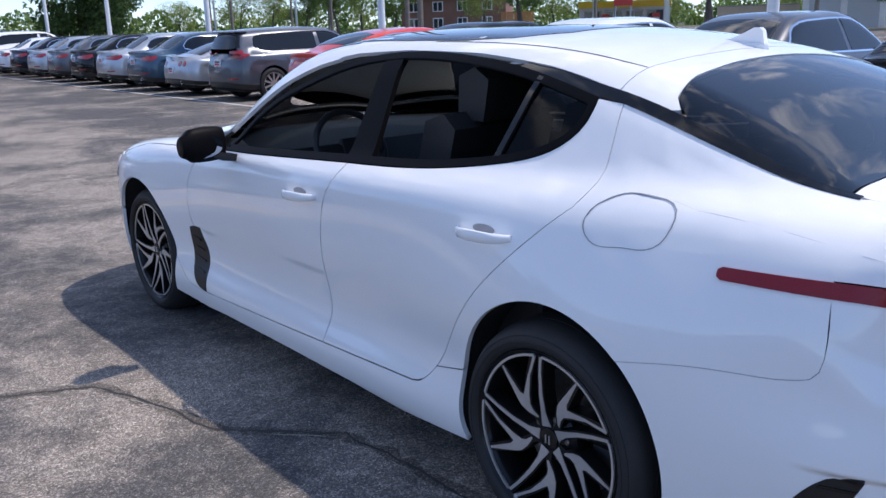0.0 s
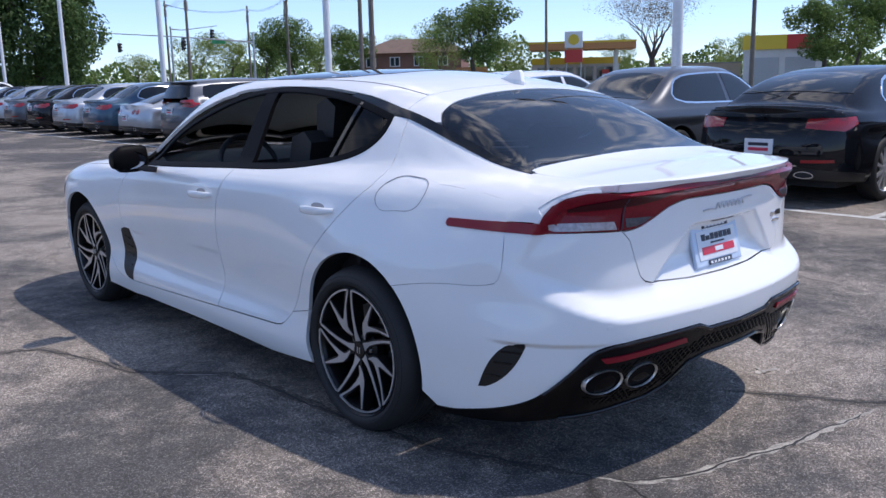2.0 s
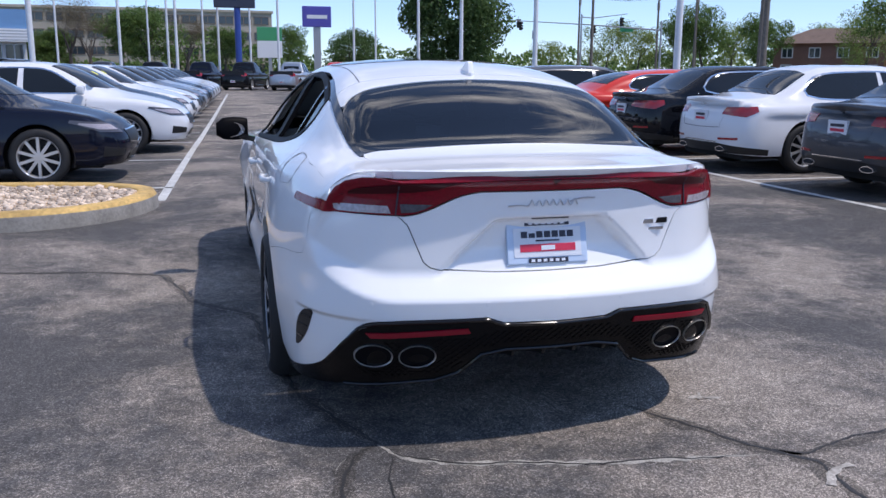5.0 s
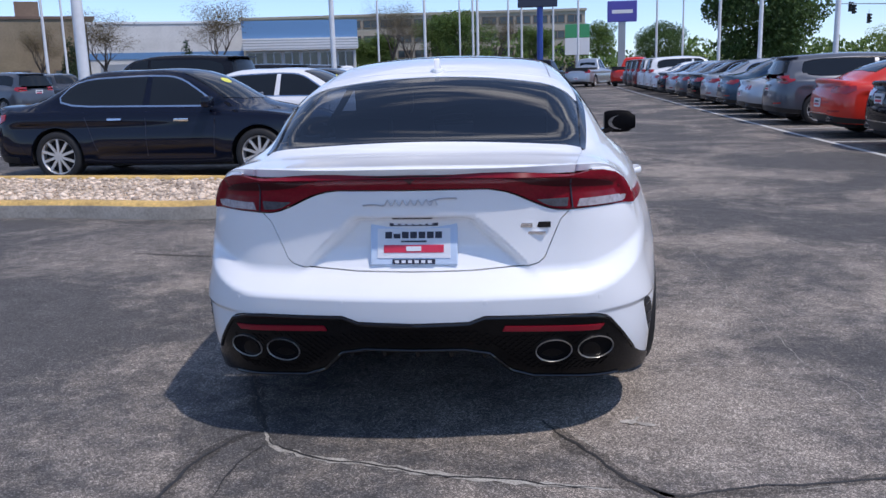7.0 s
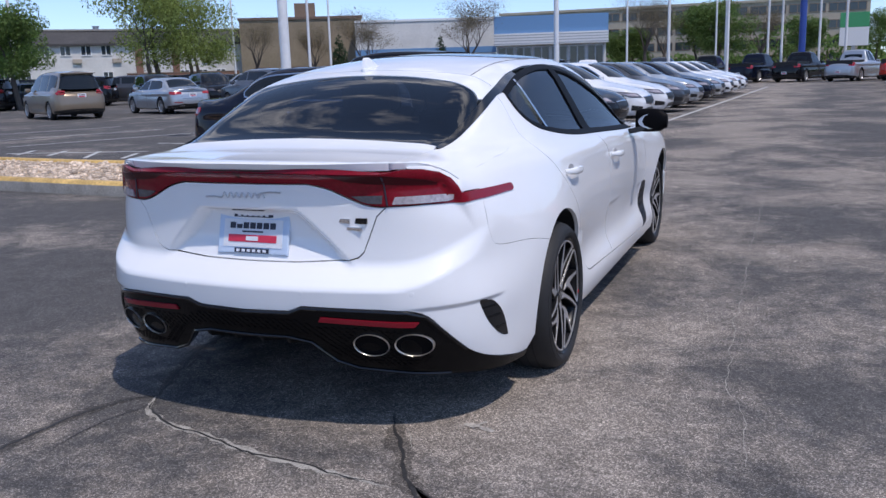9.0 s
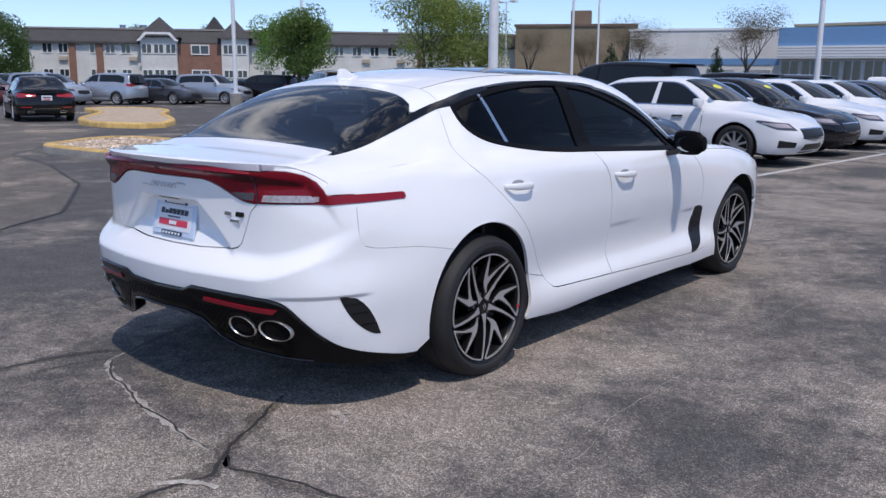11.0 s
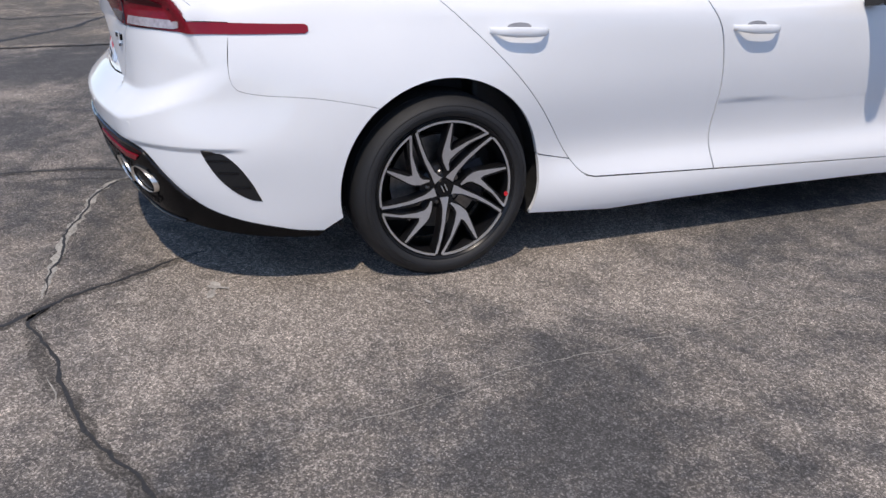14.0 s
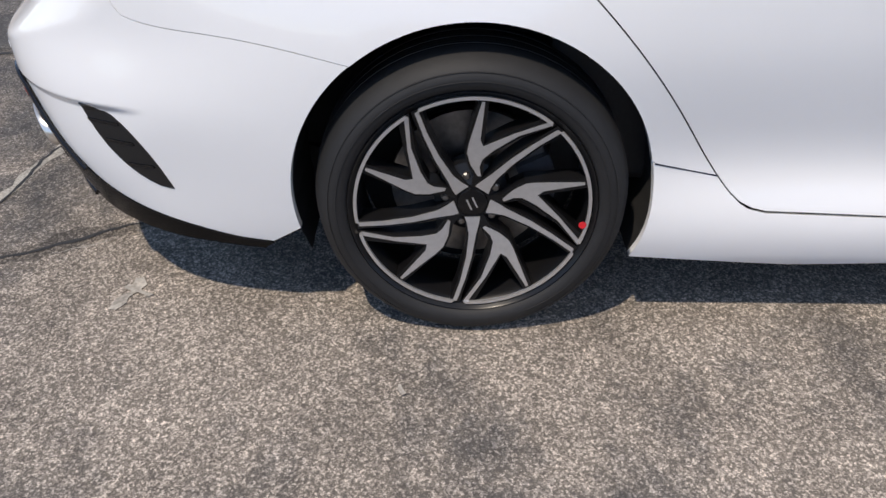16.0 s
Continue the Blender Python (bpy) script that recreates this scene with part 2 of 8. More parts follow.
class Curve:
    def __init__(self, *pts):
        self.k = np.array([p[0] for p in pts], float)
        self.v = np.array([p[1] for p in pts], float)
        self.h = np.diff(self.k)
        self.m = spline_matrix(self.k) @ self.v

    def __call__(self, x):
        x = np.clip(np.asarray(x, float), self.k[0], self.k[-1])
        i = np.clip(np.searchsorted(self.k, x) - 1, 0, len(self.k) - 2)
        h = self.h[i]
        b = (x - self.k[i]) / h
        a = 1 - b
        return a * self.v[i] + b * self.v[i + 1] + ((a * a * a - a) * self.m[i] + (b * b * b - b) * self.m[i + 1]) * h * h / 6


def smax(a, b, k):
    h = np.maximum(k - np.abs(a - b), 0)
    return np.maximum(a, b) + h * h / (4 * k)


def smin(a, b, k):
    return -smax(-a, -b, k)


class Shape:
    """A car body as one smooth closed surface: side, rear, front, belt, cabin side and top line."""

    def __init__(self, heights, sides, rear, front, belt, cabin, top, bow=0.22, screen_bow=0.5, tumble=0.62, waist=0.93, crown=0.10,
                 corner=0.30, bottom=0.16, arc=(0.45, -1.95, 1.75), lip=-2.6, blend=0.06, extra=None, crown2=0.0, backscreen_bow=0.10, lip_slope=0.0, deck_floor=None, crown_drop=0.0, cabin_round=0.14, rear_clip=False, dent=None, lip_line=None):
        self.h, self.sides, self.rear, self.front, self.belt, self.cabin, self.top = heights, sides, rear, front, belt, cabin, top
        self.bow, self.sbow, self.bbow, self.tumble, self.waist, self.crown, self.corner, self.bottom = bow, screen_bow, backscreen_bow, tumble, waist, crown, corner, bottom
        self.arc, self.lip, self.blend, self.extra, self.crown2, self.lip_slope = arc, lip, blend, extra, crown2, lip_slope
        self.crown_drop, self.cabin_round, self.rear_clip, self.dent = crown_drop, cabin_round, rear_clip, dent
        self.lip_line = lip_line or (lambda q: 0.16 * q * q + (0.35 * q**4 if lip_slope == 0 else 0.0))
        self.deck_floor = deck_floor if deck_floor is not None else waist + 0.02

    def f(self, p):
        x, y, z = np.abs(p[:, 0]), p[:, 1], p[:, 2]
        S = (spline_basis(self.h, z) * np.stack([c(y) for c in self.sides], 1)).sum(1)
        R = self.rear(z) + self.bow * x * x
        if self.extra:
            R = R + self.extra(x, z)
        F = self.front(z) - self.bow * x * x
        low = smax(x - S, z - self.belt(y), 0.10)
        low = smax(low, R - y, self.corner)
        low = smax(low, y - F, self.corner)
        low = smax(low, self.bottom - z, 0.05)
        if self.dent:
            low = low + self.dent(x, y, z)
        t = self.top(y + np.where(y > 0, self.sbow, 0) * x * x - np.where(y < -0.6, self.bbow, 0) * x * x) - (self.crown - self.crown_drop * np.clip((-1.35 - y) / 0.5, 0, 1)) * x * x - self.crown2 * x**4 * np.clip((y + 1.9) / 0.5, 0, 1)
        if self.rear_clip:
            low = smax(low, np.where(y < -1.95, z - t + 0.016, -9.0), 0.02)
        Sg = self.cabin(y) - self.tumble * np.maximum(z - self.waist, -0.03)
        upp = smax(x - Sg, z - t, self.cabin_round)
        upp = smax(upp, self.lip + self.lip_slope * (z - self.waist) + self.lip_line(x) - y, 0.02 if self.lip_slope == 0 else 0.12)
        upp = smax(upp, y - F, 0.2)
        yr = self.rear.v.min()
        upp = smax(upp, self.deck_floor - 0.06 * x * x - np.clip((y - yr - 0.25) / 0.4, 0, 1) * 0.6 - z, 0.02)
        return smin(low, upp, self.blend)

    def grad(self, p):
        g = np.zeros_like(p)
        for k in range(3):
            d = np.zeros(3)
            d[k] = 1.5e-3
            g[:, k] = self.f(p + d) - self.f(p - d)
        return g / np.maximum(np.linalg.norm(g, axis=1, keepdims=True), 1e-9)

    def cast(self, o, d, length, n=56):
        o, d = np.asarray(o, float), np.asarray(d, float)
        lo, hi = np.zeros(len(o)), np.full(len(o), float(length))
        hit = np.zeros(len(o), bool)
        prev, left = 0.0, np.arange(len(o))
        for s in np.linspace(0, length, n)[1:]:
            ins = self.f(o[left] + d[left] * s) < 0
            got = left[ins]
            lo[got], hi[got], hit[got] = prev, s, True
            left = left[~ins]
            prev = s
            if not len(left):
                break
        for _ in range(11):
            mid = (lo + hi) / 2
            ins = self.f(o + d * mid[:, None]) < 0
            hi, lo = np.where(ins, mid, hi), np.where(ins, lo, mid)
        return o + d * ((lo + hi) / 2)[:, None], hit

    # round the car: u = -y along the side, then round the rear arc, then along the rear to the middle; past the front likewise
    def u(self, x=None, y=None):
        c, yr, yf = self.arc
        if y is not None and (x is None):
            return -y
        if y is not None and y > yf:
            a = math.atan2(y - yf, x - c)
            return -yf - a * 0.6
        a = math.atan2(yr - y, x - c)
        return -yr + a * 0.6

    def ur(self, x):
        return -self.arc[1] + 0.6 * math.pi / 2 + self.arc[0] - x

    def uf(self, x):
        return -self.arc[2] - 0.6 * math.pi / 2 - self.arc[0] + x

    def wrap(self, uz):
        c, yr, yf = self.arc
        u, z = uz[:, 0], uz[:, 1]
        o, d = np.zeros((len(u), 3)), np.zeros((len(u), 3))
        q = 0.6 * math.pi / 2
        ar, af = np.clip((u + yr) / 0.6, 0, math.pi / 2), np.clip((-yf - u) / 0.6, 0, math.pi / 2)
        xs = np.clip(c - np.maximum(u + yr - q, 0) - np.maximum(-yf - u - q, 0), -3, c)
        ys = np.clip(-u, yr, yf)
        dx, dy = np.cos(ar) * np.cos(af), np.sin(af) - np.sin(ar)
        o[:, 0], o[:, 1], o[:, 2] = xs + dx * 1.1, ys + dy * 1.1, z
        d[:, 0], d[:, 1] = -dx, -dy
        return self.cast(o, d, 1.25, 40)

    def down(self, xy):
        o = np.column_stack([xy, np.full(len(xy), self.top.v.max() + 0.06)])
        d = np.tile([0.0, 0.0, -1.0], (len(xy), 1))
        return self.cast(o, d, 1.4, 190)


def dense(pts, step=0.02, closed=True):
    out = []
    n = len(pts)
    for i in range(n if closed else n - 1):
        a, b = np.array(pts[i], float), np.array(pts[(i + 1) % n], float)
        k = max(1, int(math.ceil(np.linalg.norm(b - a) / step)))
        out += [a + (b - a) * j / k for j in range(k)]
    if not closed:
        out.append(np.array(pts[-1], float))
    return out


def sp(*pts, step=0.03):
    """A smooth line through points."""
    p = np.array(pts, float)
    t = np.concatenate([[0], np.cumsum(np.linalg.norm(np.diff(p, axis=0), axis=1))])
    n = max(2, int(t[-1] / step))
    B = spline_basis(t, np.linspace(0, t[-1], n + 1))
    return [tuple(q) for q in B @ p]


def inset(pts, d):
    """The outline moved inwards by d."""
    p = np.array(pts, float)
    area = 0.5 * np.sum(p[:, 0] * np.roll(p[:, 1], -1) - np.roll(p[:, 0], -1) * p[:, 1])
    e = np.roll(p, -1, 0) - p
    n = np.column_stack([-e[:, 1], e[:, 0]]) / np.maximum(np.linalg.norm(e, axis=1, keepdims=True), 1e-9) * np.sign(area)
    m = n + np.roll(n, 1, 0)
    m /= np.maximum((m * m).sum(1, keepdims=True) / 2, 0.5)
    return p + m * d


def inside(poly, q):
    p = np.asarray(poly)
    c = np.zeros(len(q), bool)
    for a, b in zip(p, np.roll(p, -1, 0)):
        if a[1] == b[1]:
            continue
        c ^= ((a[1] > q[:, 1]) != (b[1] > q[:, 1])) & (q[:, 0] < (b[0] - a[0]) * (q[:, 1] - a[1]) / (b[1] - a[1]) + a[0])
    return c


from mathutils import geometry


class Patch:
    """Part of a car's surface inside an outline, laid out round the side ("wrap") or from above ("down")."""

    def __init__(self, shape, way, outline, grid=0.035, gap=0.0025, off=0.0, flange=0.016, step=0.02):
        pts = np.array(dense(outline, step))
        mids = (0.0,) if way == "down" else (shape.ur(0), shape.uf(0))
        if gap:
            moved = inset(pts, gap)
            for c in mids:
                moved[np.abs(pts[:, 0] - c) < 1e-6, 0] = c
            pts = moved
        lo, hi = pts.min(0), pts.max(0)
        gx, gy = np.meshgrid(np.arange(lo[0] + grid / 2, hi[0], grid), np.arange(lo[1] + grid / 2, hi[1], grid))
        q = np.column_stack([gx.ravel(), gy.ravel()])
        if len(q):
            q = q[inside(pts, q)]
        if len(q):
            d = np.full(len(q), 9.0)
            for a in pts:
                d = np.minimum(d, np.hypot(q[:, 0] - a[0], q[:, 1] - a[1]))
            q = q[d > grid * 0.4]
        both = np.vstack([pts, q]) if len(q) else pts
        vs, _, fs, *_ = geometry.delaunay_2d_cdt([Vector(v) for v in both], [], [list(range(len(pts)))], 1, 1e-6)
        v2 = np.array([tuple(v) for v in vs])
        pos, hit = way_of(shape, way)(v2)
        nor = shape.grad(pos)
        self.v, self.n = pos + nor * off, nor
        tri = [f for f in fs if all(hit[i] for i in f)]
        # edges seen once form the rim
        tri2 = []
        for f in tri:
            a, b, c = (self.v[i] for i in f[:3])
            tn = np.cross(b - a, c - a)
            tri2.append(tuple(f) if np.dot(tn, self.n[list(f)].sum(0)) > 0 else tuple(f[::-1]))
        self.f = tri2
        count = {}
        for f in tri2:
            for i in range(len(f)):
                a, b = f[i], f[(i + 1) % len(f)]
                count[(a, b)] = 1
        self.rim = [(a, b) for (a, b) in count if (b, a) not in count and max(abs(self.v[a][0]), abs(self.v[b][0])) > 1e-3]
        self.flange = flange

    def data(self, mirror=False):
        """Vertices, normals and faces, with the rim turned inwards."""
        v, n, f = [self.v], [self.n], list(self.f)
        if self.flange and self.rim:
            idx = sorted({a for e in self.rim for a in e})
            m1 = {a: len(self.v) + k for k, a in enumerate(idx)}
            m2 = {a: len(self.v) + len(idx) + k for k, a in enumerate(idx)}
            out = np.zeros((len(idx), 3))
            pos = {a: k for k, a in enumerate(idx)}
            for a, b in self.rim:
                w = np.cross(self.v[b] - self.v[a], self.n[a])
                out[pos[a]] += w
                out[pos[b]] += w
            out /= np.maximum(np.linalg.norm(out, axis=1, keepdims=True), 1e-9)
            v += [self.v[idx], self.v[idx] - self.n[idx] * self.flange]
            n += [out, out]
            f += [(m1[b], m1[a], m2[a], m2[b]) for a, b in self.rim]
        v, n = np.vstack(v), np.vstack(n)
        if mirror:
            v, n = v * (-1, 1, 1), n * (-1, 1, 1)
            f = [q[::-1] for q in f]
        return v, n, f


def way_of(shape, way):
    return shape.wrap if way == "wrap" else shape.down


def join(*datas):
    v, n, f, k = [], [], [], 0
    for a, b, c in datas:
        v.append(a)
        n.append(b)
        f += [tuple(i + k for i in q) for q in c]
        k += len(a)
    return np.vstack(v), np.vstack(n), f


def panel(name, material, parent, *datas, label=""):
    v, n, f = join(*datas)
    return put(name, mesh(name, v, f, material, n), parent, label)


def band(shape, way, outer, inner, off=0.0, depth=0.006):
    """A strip on the surface between two lines of as many points."""
    a, b = np.array(outer, float), np.array(inner, float)
    pa, _ = way_of(shape, way)(a)
    pb, _ = way_of(shape, way)(b)
    na, nb = shape.grad(pa), shape.grad(pb)
    k = len(a)
    v = np.vstack([pa + na * off, pb + nb * off, pa + na * (off - depth), pb + nb * (off - depth)])
    n = np.vstack([na, nb, na, nb])
    f = []
    for i in range(k - 1):
        f += [(i, i + 1, k + i + 1, k + i), (2 * k + i, 2 * k + i + 1, i + 1, i), (k + i, k + i + 1, 3 * k + i + 1, 3 * k + i)]
    t = np.cross(v[1] - v[0], v[k] - v[0])
    if np.dot(t, n[0]) < 0:
        f = [q[::-1] for q in f]
    return v, n, f


def flip(d):
    v, n, f = d
    return v * (-1, 1, 1), n * (-1, 1, 1), [q[::-1] for q in f]

# ---- ground ----
def asphalt_material(name, base, patchy=0.5):
    m = bpy.data.materials.new(name)
    m.use_nodes = True
    nt = m.node_tree
    p = nt.nodes["Principled BSDF"]
    co = nt.nodes.new("ShaderNodeTexCoord")

    def noise_(scale, detail=5, rough=0.6, dist=0.0):
        n = nt.nodes.new("ShaderNodeTexNoise")
        n.inputs["Scale"].default_value, n.inputs["Detail"].default_value, n.inputs["Roughness"].default_value, n.inputs["Distortion"].default_value = scale, detail, rough, dist
        nt.links.new(co.outputs["Object"], n.inputs["Vector"])
        return n

    def ramp(src, a, b, lo, hi):
        r = nt.nodes.new("ShaderNodeMapRange")
        r.inputs["From Min"].default_value, r.inputs["From Max"].default_value, r.inputs["To Min"].default_value, r.inputs["To Max"].default_value = a, b, lo, hi
        nt.links.new(src, r.inputs[0])
        return r.outputs[0]

    def times(a, b):
        t = nt.nodes.new("ShaderNodeMath")
        t.operation = "MULTIPLY"
        nt.links.new(a, t.inputs[0])
        nt.links.new(b, t.inputs[1])
        return t.outputs[0]
    def add(a, b, k=1.0):
        t = nt.nodes.new("ShaderNodeMath")
        t.operation = "MULTIPLY_ADD"
        nt.links.new(b, t.inputs[0])
        t.inputs[1].default_value = k
        nt.links.new(a, t.inputs[2])
        return t.outputs[0]

    def blend(fac, lo, hi):
        t = nt.nodes.new("ShaderNodeMix")
        t.data_type = "RGBA"
        nt.links.new(fac, t.inputs[0])
        t.inputs[6].default_value, t.inputs[7].default_value = (*lo, 1), (*hi, 1)
        return t.outputs[2]
    # where the old sealcoat has worn off: ragged zones, grainy at their edges
    sep_ = nt.nodes.new("ShaderNodeSeparateXYZ")
    nt.links.new(co.outputs["Object"], sep_.inputs[0])
    zone = noise_(0.55, 9, 0.66, 0.5).outputs[0]
    zone = add(zone, noise_(9.0, 5, 0.7).outputs[0], 0.30)
    zone = add(zone, noise_(60.0, 3, 0.7).outputs[0], 0.16)
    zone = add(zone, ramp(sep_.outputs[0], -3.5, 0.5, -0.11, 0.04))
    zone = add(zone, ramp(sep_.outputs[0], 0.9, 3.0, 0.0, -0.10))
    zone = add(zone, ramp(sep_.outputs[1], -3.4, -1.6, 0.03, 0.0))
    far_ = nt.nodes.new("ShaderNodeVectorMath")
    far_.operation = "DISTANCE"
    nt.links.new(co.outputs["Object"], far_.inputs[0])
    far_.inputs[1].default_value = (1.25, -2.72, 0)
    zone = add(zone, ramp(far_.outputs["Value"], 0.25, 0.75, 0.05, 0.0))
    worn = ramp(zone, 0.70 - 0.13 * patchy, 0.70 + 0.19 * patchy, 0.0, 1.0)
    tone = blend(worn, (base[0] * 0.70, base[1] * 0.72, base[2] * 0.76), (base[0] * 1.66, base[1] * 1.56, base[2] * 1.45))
    # stones of two sizes, bare in the worn zones, mostly coated elsewhere
    stones = None
    for sc, lift in ((190, 1.15), (360, 0.8)):
        vor = nt.nodes.new("ShaderNodeTexVoronoi")
        vor.inputs["Scale"].default_value = sc
        nt.links.new(co.outputs["Object"], vor.inputs["Vector"])
        sc_ = nt.nodes.new("ShaderNodeSeparateColor")
        nt.links.new(vor.outputs["Color"], sc_.inputs[0])
        bare = ramp(add(sc_.outputs[0], worn, 0.16), 0.62, 1.0, 0.76, 0.76 + lift)
        stones = bare if stones is None else times(stones, bare)
    mid = ramp(noise_(4.0, 8, 0.74, 0.3).outputs[0], 0.28, 0.72, 0.70, 1.30)
    grit = ramp(noise_(42, 4, 0.72).outputs[0], 0.3, 0.7, 0.74, 1.26)
    val = times(times(stones, mid), grit)
    v = nt.nodes.new("ShaderNodeVectorMath")
    v.operation = "SCALE"
    nt.links.new(tone, v.inputs[0])
    nt.links.new(val, v.inputs["Scale"])
    nt.links.new(v.outputs[0], p.inputs["Base Color"])
    p.inputs["Roughness"].default_value = 0.85
    p.inputs["Specular IOR Level"].default_value = 0.3
    b = nt.nodes.new("ShaderNodeBump")
    b.inputs["Strength"].default_value, b.inputs["Distance"].default_value = 0.6, 0.004
    nt.links.new(val, b.inputs["Height"])
    nt.links.new(b.outputs[0], p.inputs["Normal"])
    return m


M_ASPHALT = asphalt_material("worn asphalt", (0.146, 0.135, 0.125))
M_GRASS = mat("mown grass", (0.075, 0.12, 0.035), 0.9, grain=0.4, scale=3, bump=0.3, dirt=0.3)
M_LINE = mat("worn white line paint", (0.55, 0.55, 0.53), 0.7, grain=0.35, scale=30, dirt=0.25)
M_YELLOW = mat("faded yellow kerb paint", (0.58, 0.38, 0.13), 0.75, grain=0.3, scale=25, dirt=0.35)
M_KERB = mat("grey concrete", (0.26, 0.245, 0.22), 0.85, grain=0.2, scale=40, bump=0.2, dirt=0.25)
M_TAR = mat("dark crack filler", (0.028, 0.027, 0.027), 0.7, grain=0.4, scale=80, bump=0.3)
M_FILLER = asphalt_material("old grey-brown crack filler", (0.088, 0.081, 0.074), 0.8)
M_SCUFF = mat("pale chalky scuff", (0.40, 0.37, 0.33), 0.9, grain=0.45, scale=90, dirt=0.3)
M_CRACKDUST = mat("pale crumbled crack edge", (0.34, 0.32, 0.285), 0.9, grain=0.5, scale=110, dirt=0.35)

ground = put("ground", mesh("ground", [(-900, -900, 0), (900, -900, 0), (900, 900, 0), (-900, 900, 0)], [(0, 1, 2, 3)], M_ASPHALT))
tagged(ground, "worn grey asphalt parking lot with cracks", "ground", kind="structure")


def ribbon(name, pts, width, material, z=0.004, jitter=0.0, seed=1, label="", category="", kind="structure", taper=False):
    rnd = random.Random(seed)
    line = dense(pts, 0.035 if jitter else 1.0, closed=False) if jitter else [np.array(p, float) for p in pts]
    left, right = [], []
    off = 0.0
    for i, p in enumerate(line):
        a, b = line[max(i - 1, 0)], line[min(i + 1, len(line) - 1)]
        d = (b - a) / max(np.linalg.norm(b - a), 1e-9)
        n = np.array([-d[1], d[0]])
        if jitter:
            off = 0.75 * off + rnd.uniform(-1, 1) * jitter
            w1, w2 = width * rnd.uniform(0.25, 0.85), width * rnd.uniform(0.25, 0.85)
            if taper:
                e = min(1.0, i / 8 + 0.1, (len(line) - 1 - i) / 8 + 0.1)
                w1, w2 = w1 * e, w2 * e
        else:
            w1 = w2 = width / 2
        left.append(p + n * (off + w1))
        right.append(p + n * (off - w2))
    v = [(*p, z) for p in left] + [(*p, z) for p in right]
    k = len(left)
    ob = put(name, mesh(name, v, [(k + i, k + i + 1, i + 1, i) for i in range(k - 1)], material))
    tagged(ob, label, category, kind=kind)
    return ob


CRACKS = (
    ("c", ((-2.7, 0.95), (-1.84, 0.77), (-1.50, 0.60), (-1.38, 0.24), (-1.30, -0.12), (-1.10, -0.35), (-0.97, -0.50), (-0.93, -0.85), (-0.90, -1.3), (-0.84, -1.8), (-0.66, -2.26), (-0.61, -2.37)), 0.020),
    ("c", ((-0.61, -2.37), (-0.70, -2.44), (-0.76, -2.58), (-0.79, -2.75), (-0.80, -3.05), (-0.7, -3.6)), 0.024),
    ("d", ((-0.61, -2.37), (-0.55, -2.50), (-0.39, -2.59), (-0.19, -2.63), (0.0, -2.69), (0.22, -2.73), (0.45, -2.765), (0.70, -2.79)), 0.022),
    ("c", ((0.44, -2.24), (0.55, -2.42), (0.64, -2.58), (0.74, -2.74), (0.85, -2.90), (0.83, -3.08), (0.80, -3.6)), 0.028),
    ("c", ((0.74, -2.76), (0.86, -2.83), (1.10, -2.77), (1.36, -2.72), (1.60, -2.65), (1.80, -2.56), (2.1, -2.46), (2.6, -2.4)), 0.020),
    ("e", ((1.74, -2.35), (1.73, -2.11), (1.72, -1.92), (1.69, -1.74), (1.63, -1.56), (1.62, -1.31), (1.61, -1.04), (1.60, -0.5), (1.59, 0.3), (1.57, 1.8), (1.56, 4.0)), 0.0035),
    ("c", ((-0.62, -2.95), (-0.61, -2.62), (-0.55, -2.44)), 0.014),
    ("c", ((2.6, -2.4), (3.1, -2.05), (3.9, -1.6), (4.6, -1.35), (5.2, -1.08)), 0.018),
    ("c", ((0.9, 2.1), (1.3, 2.35), (1.9, 2.3), (2.8, 2.6)), 0.012),
)
for i, (kind_, pts, wd) in enumerate(CRACKS):
    if kind_ == "d":
        ribbon("crack_edge", pts, wd * 1.25, M_CRACKDUST, 0.0015, 0.006, 90 + i, "pale crumbled edge of an asphalt crack", "crack", taper=True)
    if kind_ == "c" and wd > 0.015:
        # broad old filler with broken pale edges, the open crack wandering along it
        ribbon("crack_filler", pts, wd * 2.5, M_FILLER, 0.0010, 0.011, 140 + i, "old grey-brown filler along an asphalt crack", "crack", taper=True)
        fine_ = dense(pts, 0.035, closed=False)
        rc = random.Random(60 + i)
        k = rc.randint(2, 6)
        while k < len(fine_) - 8:
            n_ = rc.randint(4, 10)
            sd = rc.choice((-1, 1)) * wd * rc.uniform(0.9, 1.4)
            d_ = fine_[min(k + n_, len(fine_) - 1)] - fine_[k]
            nn = np.array((-d_[1], d_[0])) / max(np.linalg.norm(d_), 1e-6) * sd
            ribbon("crack_edge", [q + nn for q in fine_[k:k + n_]], wd * rc.uniform(0.25, 0.6), M_CRACKDUST, 0.0018, 0.007, 300 + 40 * i + k, "pale crumbled edge of an asphalt crack", "crack", taper=True)
            k += n_ + rc.randint(4, 16)
    ribbon("crack", pts, wd * 0.5 if kind_ == "c" else wd * 0.4 if kind_ == "d" else wd * 0.75, M_TAR if kind_ != "e" else M_CRACKDUST, 0.0025, 0.008, 20 + i, "jagged crack in the asphalt", "crack", taper=True)
